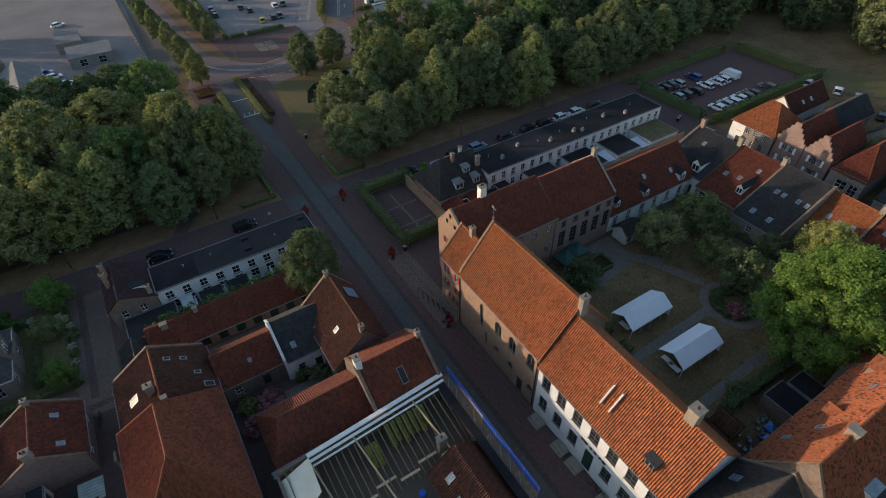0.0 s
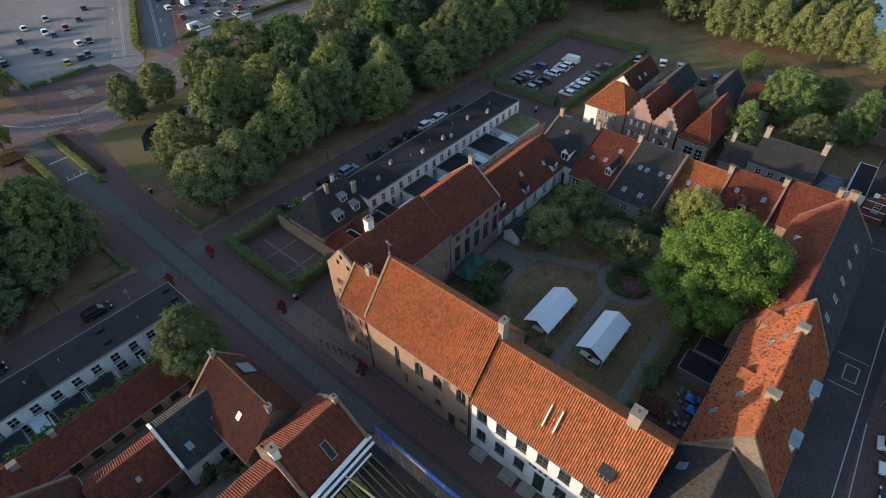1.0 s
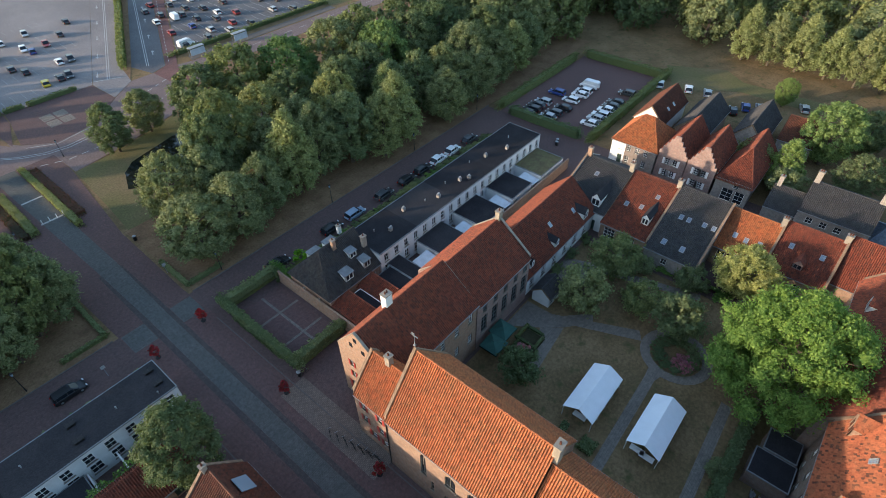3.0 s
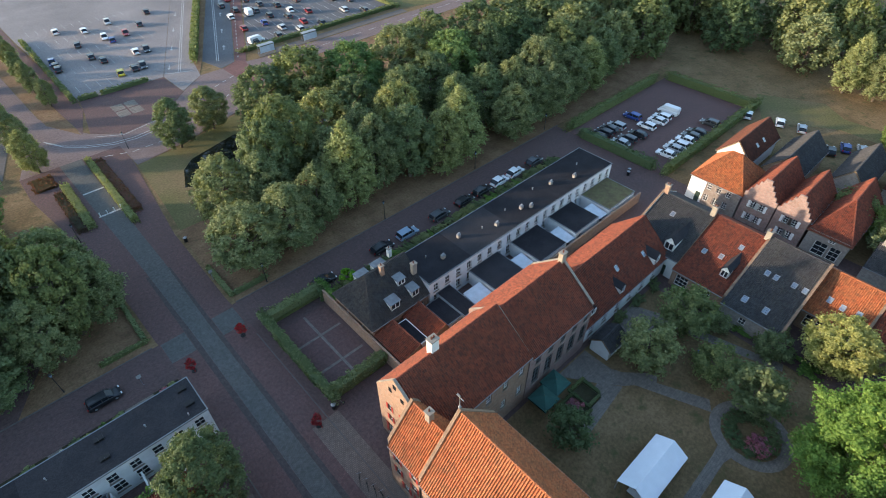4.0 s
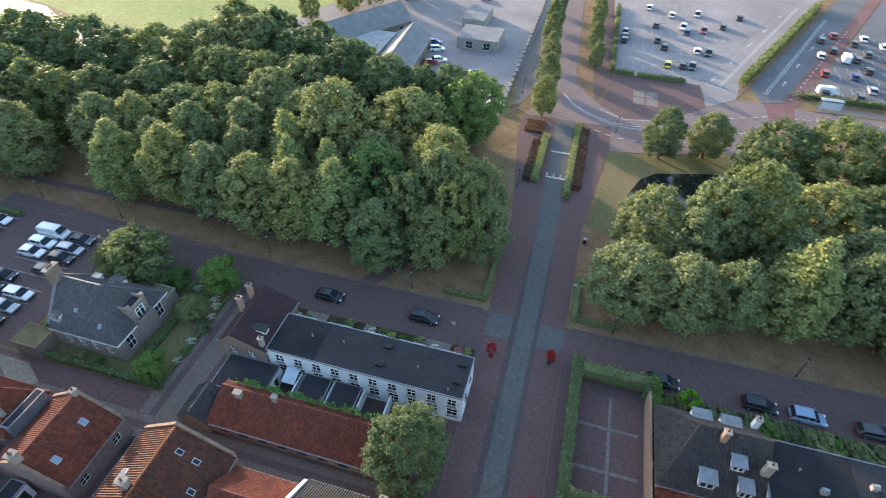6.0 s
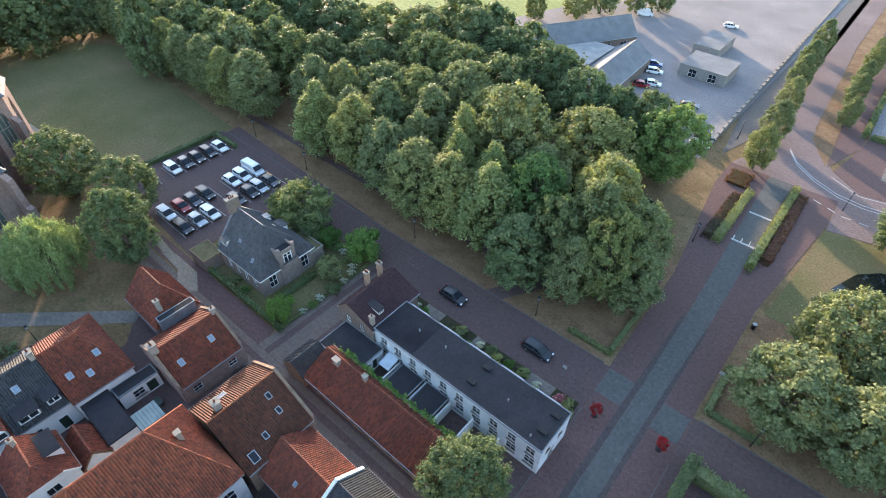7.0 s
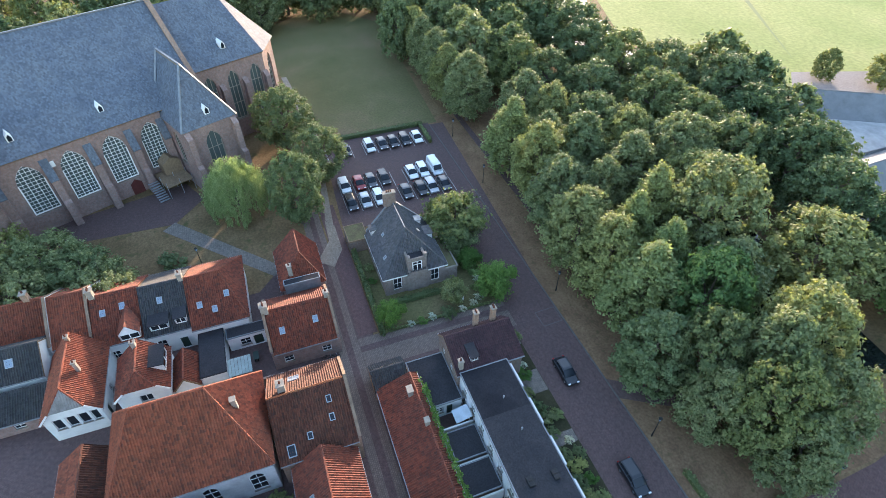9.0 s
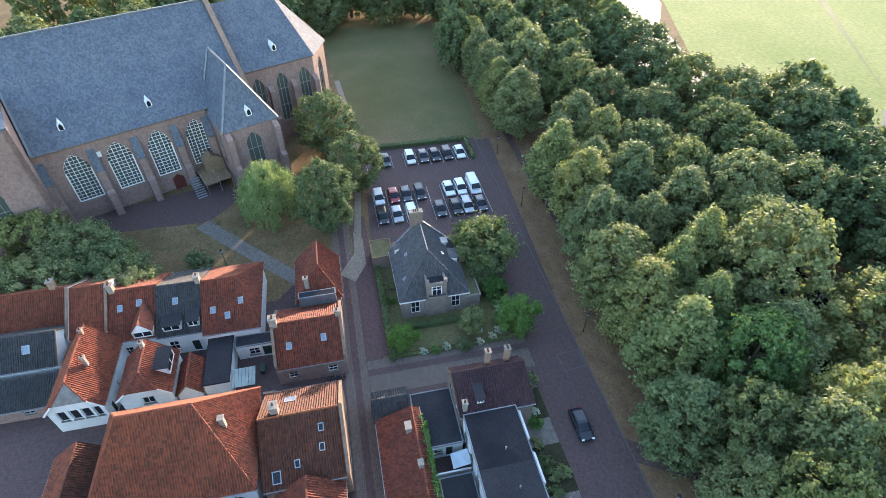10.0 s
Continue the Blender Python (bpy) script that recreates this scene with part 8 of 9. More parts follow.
for k in range(6):
    row(FAR, 176 + (k % 2) * 9, 22 + k * 9, 1.0)
# round the church lawn and behind the church
for k in range(8):
    row(LIN, -104 - k * 8.6, 95.5 + k * 0.5, 1.0)
for k in range(8):
    row(FAR, -112 - k * 9.5, 105 + (k % 2) * 2, 0.95)
for k in range(7):
    row(FAR, -118 - k * 10.5, 117 + (k % 2) * 3, 0.98)
for k in range(5):
    row(FAR, -121 - k * 10, 130 + (k % 2) * 3, 0.98)
for k in range(8):
    row(FAR, -170 - (k % 2) * 7, 62 + k * 8.5, 0.95)
for k in range(9):
    row(FAR, -183 - (k % 2) * 9, -20 + k * 11, 0.98)
for k in range(9):
    row(FAR if k % 2 else BIGL, -126 - k * 4.5, -24 + k * 10.5, 0.95)
for k in range(7):
    row(FAR, -146 - k * 4, -20 + k * 11, 1.0)
for x, y, s, h_ in ((-72.2, 56.4, 0.8, 0.74), (-83.4, 63.0, 0.7, 0.66), (-98.5, 58.6, 0.86, 0.72)):
    row(BIG, x, y, s, h_)
for x, y, s in ((20.0, 140.2, 0.9), (28.0, 142.2, 0.9)):
    row(LIN, x, y, s, s * 0.74)
for k in range(6):
    row(LIN, -6.8 - k * 0.8, 150 + k * 13.5, 0.62)
for k in range(5):
    row(LIN, 3.2 - 0.4 * k, 181 + k * 11, 0.5)
for x, y, s in ((-71.8, 207.4, 0.85), (-76, 200, 0.6), (-84, 190, 0.5), (-63.9, 216, 0.6), (-58, 222, 0.6)):
    row(FAR, x, y, s)
for x, y, s, kd in ((96.5, 24.6, 0.86, CON), (110.5, 20.0, 0.9, FRESH), (112, 6.5, 0.95, CON), (113.2, -3.8, 0.7, FRESH), (101, 12, 0.62, BIG), (132, 32.3, 0.46, FRESH), (121, 14, 0.62, BIG)):
    row(kd, x, y, s)
willow = thing("willow", (-79.6, 47.4, 0), "weeping willow with hanging fresh green crown", "tree")
part("trunk", trunk_mesh(8.0, 4.2, 0.42, 81), None, willow, local=True)
part("crown", willow_mesh(5.0, 10.0, 0.6, 150, 300, 0.25, "leaf_willow", 82), None, willow, local=True)
PLA = tree_kind("large bright green maple in the convent garden", 7.8, 16.0, 2.4, 480, 70000, 0.25, "leaf_bright", 91, 0.5, shape="dome", name="maple", cr=(0.08, 0.16))
plant_tree(PLA, 44.6, 12.0, 1.03)
NEAR = tree_kind("trimmed round linden on the street corner", 4.3, 11.2, 1.6, 300, 30000, 0.22, "leaf_dark", 95, 0.24, shape="dome", cr=(0.1, 0.17))
plant_tree(NEAR, -9.3, 61.6, 1.0)
SM = [tree_kind("small garden fruit tree", 2.6, 4.6, 0.8, 60, 4200, 0.3, "leaf" if k else "leaf_dark", 101 + k, 0.14, name="fruit_tree", group="garden trees") for k in range(2)]
for x, y, s in ((43.2, 38.6, 1.35), (53.0, 38.0, 1.3), (48.4, 31.4, 1.0), (47.6, 25.6, 1.25), (57.5, 27.2, 0.8), (26.4, 38.8, 0.95), (46.0, 17.6, 0.9), (56.8, 34.4, 0.6), (62.0, 28.4, 0.6), (-46.8, 75.2, 0.7),  (97, 30.5, 1.3), (121, 14, 1.2), (92, 22.5, 1.2), (30, 13, 0.5)):
    plant_tree(rt.choice(SM), x, y, s, rt.uniform(0, 6.28), s * rt.uniform(0.85, 1.1))
plant_tree(SM[0], -60.0, 80.4, 1.65, 0.4, 1.5)
plant_tree(SM[0], -57.0, 79.8, 1.1, 2.0, 1.0)
SMB = tree_kind("small fresh green tree in the villa garden", 2.6, 4.6, 0.6, 80, 6500, 0.26, "leaf_bright", 105, 0.12, name="fruit_tree", group="garden trees")
for x, y, s in ((-46.0, 81.6, 1.0), (-46.2, 65.3, 0.66), (-52.9, 80.2, 0.6)):
    plant_tree(SMB, x, y, s, x)
WIDE = [tree_kind("broad low tree with fine green leaves", 5.4, 7.6, 0.5, 150, 12000, 0.34, "leaf", 121 + k, 0.3, name="tree", group="churchyard trees", cr=(0.1, 0.2)) for k in range(2)]
for x, y, s in ((-61.8, 27.6, 0.9), (-67.0, 24.5, 0.95), (-71.5, 18.5, 1.0), (-65, 15.5, 1.0), (-75, 11, 1.0), (-63, 8, 0.9)):
    plant_tree(rt.choice(WIDE), x, y, s, rt.uniform(0, 6.28), s * rt.uniform(0.85, 1.1))
OLIVE = tree_kind("tall dusty green garden tree", 4.2, 8.4, 0.8, 170, 17000, 0.26, "leaf_dusty", 131, 0.24, shape="round", name="garden_tree", cr=(0.12, 0.22))
plant_tree(OLIVE, 61.4, 20.6, 1.0)
LIME = tree_kind("bright lime green round shrub", 1.2, 2.2, 0.2, 16, 1500, 0.26, "leaf_lime", 111, 0.06, name="lime_shrub")
plant_tree(LIME, 22.4, 80.4, 1.0)


def bush_mesh(name, L, W, H, n, size, material, seed):
    """A clipped or loose mass of leaves filling a box, denser at its skin."""
    g = np.random.default_rng(seed)
    c = g.uniform(-0.5, 0.5, (n, 3))
    f = g.integers(0, 3, n)
    sgn = np.where(g.random(n) < 0.5, -0.5, 0.5)
    for k in range(n):
        if f[k] == 2:
            c[k, 2] = 0.5
        else:
            c[k, f[k]] = sgn[k]
    c += g.normal(scale=0.03, size=(n, 3))
    c = c * np.array([L, W, H]) + np.array([0, 0, H / 2])
    run = c[:, 0] + c[:, 1]
    swell = 0.09 * np.sin(1.9 * run + seed) + 0.08 * np.sin(4.3 * run + 2.1 * seed)
    c[:, 2] *= 1 + swell
    c[:, 0 if W > L else 1] *= 1 + 0.8 * swell
    c[:, 2] = np.maximum(c[:, 2], 0.08)
    nrm = g.normal(size=(n, 3)) + np.array([0, 0, 0.5])
    nrm /= np.linalg.norm(nrm, axis=1)[:, None]
    a = np.cross(nrm, g.normal(size=(n, 3)))
    a /= np.linalg.norm(a, axis=1)[:, None]
    b = np.cross(nrm, a)
    s = size * g.uniform(0.6, 1.4, n)[:, None]
    V = np.stack([c - a * s * 0.5, c + b * s * 0.4, c + a * s * 0.5, c - b * s * 0.4], 1).reshape(-1, 3)
    V[:, 2] = np.maximum(V[:, 2], 0.03)
    core = [(x * L * (0.42 if L < W else 0.49), y * W * (0.42 if W < L else 0.49), z) for z in (0.0, H * 0.84) for x, y in ((-1, -1), (1, -1), (1, 1), (-1, 1))]
    nv = len(V)
    F = np.arange(nv).reshape(-1, 4).tolist() + [[nv + i for i in q] for q in ((0, 1, 2, 3), (4, 5, 6, 7), (0, 1, 5, 4), (1, 2, 6, 5), (2, 3, 7, 6), (3, 0, 4, 7))]
    me = bpy.data.meshes.new(name)
    me.from_pydata(V.tolist() + core, [], F)
    me.materials.append(M[material])
    me.update()
    return me


seed_no = [200]


def hedge(x0, x1, y0, y1, h, label="clipped green hedge", material="leaf", dens=26, name="hedge", size=0.26):
    seed_no[0] += 1
    L, W = x1 - x0, y1 - y0
    n = int((L * W + 2 * (L + W) * h) * dens)
    ob = new(name, bush_mesh(name, L, W, h, n, size, material, seed_no[0]))
    ob.location = ((x0 + x1) / 2, (y0 + y1) / 2, 0.02)
    return tagged(ob, label, "hedge")


BUSH = {}


def shrub(x0, x1, y0, y1, h, label, material):
    """A loose rounded bush of leaves."""
    if material not in BUSH:
        BUSH[material] = crown_mesh("shrub", 1.0, 1.9, 0.0, 16, 420, 0.3, material, 300 + len(BUSH), cr=(0.3, 0.5))
    ob = new("shrub", BUSH[material])
    ob.location = ((x0 + x1) / 2, (y0 + y1) / 2, 0.02)
    ob.scale = (max(0.5, (x1 - x0) * 0.6), max(0.5, (y1 - y0) * 0.55), h * 0.55)
    ob.rotation_euler = (0, 0, rt.uniform(0, 0.6))
    return tagged(ob, label, "shrub", "garden shrubs")


# hedge round the square, with pleached trees
def pleached(x0, x1, y0, y1):
    """A row of stems that carries one long band of leaves."""
    seed_no[0] += 1
    ob = thing("pleached_hedge", ((x0 + x1) / 2, (y0 + y1) / 2, 0.06), "green pleached hedge on stems round the brick square", "hedge", "pleached hedges")
    L, W = x1 - x0, y1 - y0
    band = part("foliage", bush_mesh("foliage", L, W, 1.5, int((L * W + 2 * (L + W) * 1.5) * 30), 0.27, "leaf", seed_no[0]), None, ob, local=True)
    band.location = (0, 0, 1.0)
    n = max(2, int(max(L, W) / 2.1))
    for k in range(n):
        f = (k + 0.5) / n - 0.5
        x, y = (f * L, 0) if L > W else (0, f * W)
        part("stem", Mesh().tube((x, y, 0), (x, y, 1.3), 0.06, 0.05, 6), M["bark"], ob, local=True)
    low = part("underplanting", bush_mesh("underplanting", L * 0.96, W * 0.6, 0.6, int(max(L, W) * 40), 0.22, "leaf_dark", seed_no[0] + 500), None, ob, local=True)


for a in ((7.3, 8.5, 63.2, 82.0), (8.6, 17.4, 80.4, 81.9), (8.6, 16.9, 63.1, 64.5), (16.6, 17.6, 79.4, 80.3)):
    pleached(*a)
hedge(17.4, 18.6, 76.7, 82.2, 2.4, "bright fresh green hedge", "leaf_bright")
for a in ((87.2, 88.8, 64, 82), (89, 130, 60.4, 61.9), (89, 124, 85.1, 86.4), (128.4, 130, 62, 84)):
    hedge(*a, 2.2, "tall dark hedge round the car park", "leaf_dark", dens=18)
for a in ((-98.0, -97.0, 65.5, 86.0), (-66.2, -65.4, 67.2, 81.5), (-62, -45.4, 63.2, 63.9), (-62, -52.5, 81.2, 81.9)):
    hedge(*a, 0.9, "low clipped garden hedge", dens=18)
for a in ((7.6, 8.8, 181, 230), (15.0, 26.3, 178.2, 179.2), (9.4, 13.6, 178.6, 179.4), (55.5, 111, 178.2, 179.6), (111, 112.5, 180, 232)):
    hedge(*a, 1.2, "long clipped hedge of the car park", "leaf_dark", dens=9, size=0.4)
hg = hedge(-0.9, 0.9, -36, 36, 2.2, "tall hedge strip between the car parks", "leaf_dark", dens=8, size=0.45)
hg.location = (57.0, 217, 0.02)
hg.rotation_euler = (0, 0, radians(-24.8))
hedge(-13.0, -6.6, 90.2, 90.9, 0.7, "low hedge at the road corner", dens=20)
hedge(-7.2, -6.5, 91, 101, 0.7, "low hedge at the road corner", dens=20)
hedge(6.4, 7.2, 90.6, 99, 0.8, "low hedge at the road corner", dens=20)
hedge(7.3, 13, 90.2, 90.9, 0.8, "low hedge at the road corner", dens=20)
hedge(26.6, 41, 11.6, 13.0, 2.4, "dark hedge along the garden path", "leaf_dark")
hedge(18.2, 23, 12.2, 13.3, 2.0, "dark hedge along the garden path", "leaf_dark")
for a in ((19.2, 20.4, 24.8, 30.4), (20.5, 24.5, 29.6, 30.5), (22.6, 24.4, 25.6, 27.4)):
    hedge(*a, 0.9, "low dark box hedge before the chapel", "leaf_dark")
for a in ((32.4, 35.2, 42.6, 43.1), (34.7, 35.2, 40.0, 42.55), (32.4, 34.65, 39.6, 40.0), (32.0, 32.4, 39.6, 43.1), (29.2, 31.95, 42.2, 42.6), (29.2, 31.95, 39.0, 39.4), (28.8, 29.2, 39.0, 42.6)):
    hedge(*a, 0.5, "low clipped box hedge round a garden bed", "leaf_dark", dens=40, size=0.16)
for k in range(11):
    x, y = 44.0 + 2.5 * math.cos(k * 0.571), 23.4 + 2.6 * math.sin(k * 0.571)
    shrub(x - 0.75, x + 0.75, y - 0.75, y + 0.75, rt.uniform(0.6, 1.0), "low dark shrub in the round bed", "leaf_dark")
for x, y in ((42.2, 21.6), (43.2, 21.2), (42.4, 22.8), (43.6, 22.4)):
    shrub(x - 0.7, x + 0.7, y - 0.7, y + 0.7, 1.0, "pink flowering shrub in the round bed", "petal_pink")
for x, y in ((30.0, 41.2), (30.8, 41.4), (30.4, 40.4), (31.2, 40.8), (30.6, 41.0)):
    shrub(x - 0.6, x + 0.6, y - 0.6, y + 0.6, 0.7, "pink flowers in the corner bed", "petal_pink")
for x in range(47, 62, 5):
    shrub(x, x + 2.2, 44.9, 46.2, rt.uniform(0.5, 0.9), "shrubs against the white cottages", "leaf_dark")
for k in range(7):
    shrub(58.6 + rt.uniform(-0.5, 0.5), 60.6, 21 + k * 3.2, 23.6 + k * 3.2, rt.uniform(0.5, 1.2), "shrubs along the garden edge", rt.choice(["leaf", "leaf_dark", "leaf_bright"]))
# causeway flower beds
for x0, x1, y0, y1, m_ in ((-4.9, -3.4, 124, 141, "leaf"), (-6.6, -5.0, 124, 139, "petal_red"), (1.7, 3.0, 121, 147.5, "leaf"), (3.1, 4.8, 124, 146, "petal_red"), (-9.0, -5.2, 142.4, 147.4, "petal_red")):
    hedge(x0, x1, y0, y1, 0.9 if m_ == "leaf" else 0.5, "green shrub strip on the causeway" if m_ == "leaf" else "red flowering bed on the causeway", m_, dens=22, name="flower_bed")
# front gardens
for k in range(34):
    x = 19.5 + k * 1.66
    shrub(x, x + rt.uniform(0.9, 1.8), 77.6 + rt.uniform(0, 0.8), 80.6, rt.uniform(0.5, 1.5), "mixed shrubs in a front garden", rt.choice(["leaf", "leaf_bright", "leaf_dark", "leaf"]))
for x, y, w, d, h, m_ in ((-37.8, 79.2, 1.9, 1.7, 1.7, "leaf"), (-32.6, 78.2, 2.2, 1.2, 1.0, "leaf_bright"), (-26.8, 77.8, 1.6, 1.4, 0.9, "leaf_dark"), (-25.0, 78.4, 1.2, 1.6, 0.8, "leaf"), (-23.2, 77.9, 1.4, 1.2, 0.9, "leaf"), (-20.4, 77.8, 1.6, 1.4, 0.6, "leaf_dark"), (-18.6, 78.3, 1.3, 2.0, 0.8, "leaf_dusty"), (-17.0, 77.8, 1.5, 1.4, 0.7, "leaf_dark"), (-16.6, 79.4, 1.0, 1.0, 1.0, "leaf_bright"), (-15.2, 77.9, 1.5, 1.4, 0.8, "leaf"), (-14.6, 79.6, 1.4, 1.2, 0.7, "leaf_dusty"), (-8.6, 78.4, 1.2, 1.8, 1.3, "petal_pink"), (-7.5, 78.0, 1.4, 2.4, 1.1, "leaf"), (-25.4, 80.0, 1.4, 0.9, 0.6, "leaf_dusty"), (-20.0, 79.8, 1.2, 1.1, 0.5, "leaf_dark"), (-29.2, 78.0, 1.3, 0.9, 0.6, "leaf")):
    shrub(x, x + w, y, y + d, h, "loose shrub in a paved front garden", m_)
for x, y in ((-33.0, 79.2), (-21.5, 79.6), (-12.0, 79.4)):
    shrub(x, x + 0.8, y, y + 0.8, 0.6, "small white flowering shrub in a front garden", "petal_white")
for x, y, w, h, m_ in ((-44.9, 67.4, 0.8, 0.6, "petal_white"), (-44.8, 69.0, 1.0, 0.8, "leaf_bright"), (-45.0, 70.6, 0.9, 0.9, "petal_white"), (-45.2, 72.6, 1.8, 1.2, "leaf"), (-44.9, 75.4, 0.8, 0.7, "petal_white"), (-45.4, 77.2, 0.9, 0.9, "petal_white"), (-46.4, 78.4, 1.0, 0.7, "petal_white"), (-48.4, 78.6, 1.1, 0.7, "leaf_dusty"), (-50.0, 79.6, 0.9, 0.9, "petal_white"), (-54.4, 80.2, 1.6, 1.2, "leaf_bright"), (-52.6, 79.0, 2.0, 1.4, "leaf_fresh"), (-56.4, 78.6, 1.4, 1.0, "leaf"), (-49.4, 75.2, 1.8, 2.6, "leaf"), (-45.0, 64.4, 0.7, 0.7, "leaf"), (-58.0, 64.3, 1.2, 0.9, "leaf"), (-55.0, 64.3, 0.9, 0.6, "leaf_bright")):
    shrub(x, x + w, y, y + w * 0.9, h, "flowering shrub in the villa garden" if m_ == "petal_white" else "loose green shrub in the villa garden", m_)
hedge(-62.0, -44.6, 63.1, 63.8, 1.1, "dark clipped hedge along the lane", "leaf_dark", dens=20)
hedge(-44.6, -44.2, 64.2, 80.0, 0.4, "low flowering border of the villa garden", "leaf", dens=16)
hedge(-49.5, -48.6, 66.0, 73.6, 0.9, "dark box hedge before the villa", "leaf_dark")
shrub(-70.8, -66.8, 34.4, 37.2, 1.6, "dark round shrub on the churchyard grass", "leaf_dark")
for a in ((-26.6, -24.2, 42.0, 44.4), (-26.2, -24.4, 45.2, 47.6), (-23.8, -21.2, 44.6, 47.4), (-22.6, -20.6, 42.0, 44.0), (-16.6, -14.4, 45.6, 47.4), (-14.6, -12.8, 43.0, 45.4), (-18.4, -16.8, 46.6, 47.8)):
    shrub(*a, rt.uniform(0.9, 1.9), "flowering shrub planted in the courtyard", rt.choice(["leaf_dark", "leaf_dark", "leaf", "petal_pink"]))
hedge(-32, -12.5, 65.05, 65.75, 4.05, "ivy over the outbuilding wall", "leaf_bright", dens=18, name="ivy")
hedge(-97.5, -90, 86.3, 87.0, 1.0, "low clipped garden hedge", dens=18)


# ---- cars ----
PAINTS = {"black": (0.012, 0.013, 0.016), "dark_grey": (0.05, 0.053, 0.058), "silver": (0.36, 0.38, 0.40), "white": (0.72, 0.73, 0.74), "blue": (0.02, 0.05, 0.22), "red": (0.24, 0.015, 0.015), "yellow": (0.62, 0.48, 0.02), "pale_blue": (0.22, 0.30, 0.40)}
for nm, c in PAINTS.items():
    m_, t_, b_ = nodes_of("car paint " + nm.replace("_", " "), 0.3, 0.15 if nm not in ("white", "yellow") else 0, 0.5)
    b_.inputs["Base Color"].default_value = (*c, 1)
    b_.inputs["Coat Weight"].default_value = 0.6
    M["car_" + nm] = m_
M["tail"] = plain("red lamp glass", (0.35, 0.01, 0.01), 0.1, 3, 0.2, bumpy=0)
M["head"] = plain("clear lamp glass", (0.7, 0.72, 0.74), 0.1, 3, 0.15, bumpy=0)


def loft(mesh, sections, close=True):
    """Joins cross-sections of equal point count, end caps included."""
    for A, B in zip(sections, sections[1:]):
        n = len(A)
        for k in range(n):
            mesh.poly([A[k], A[(k + 1) % n], B[(k + 1) % n], B[k]])
    mesh.poly(sections[0][::-1])
    mesh.poly(sections[-1])
    return mesh


def car_section(x, w, z0, z1, r=0.12):
    h = w / 2
    return [(x, -h, z0), (x, h, z0), (x, h + 0.02, (z0 + z1) / 2), (x, h - 0.04, z1 - r * 0.5), (x, h - r - 0.05, z1), (x, -h + r + 0.05, z1), (x, -h + 0.04, z1 - r * 0.5), (x, -h - 0.02, (z0 + z1) / 2)]


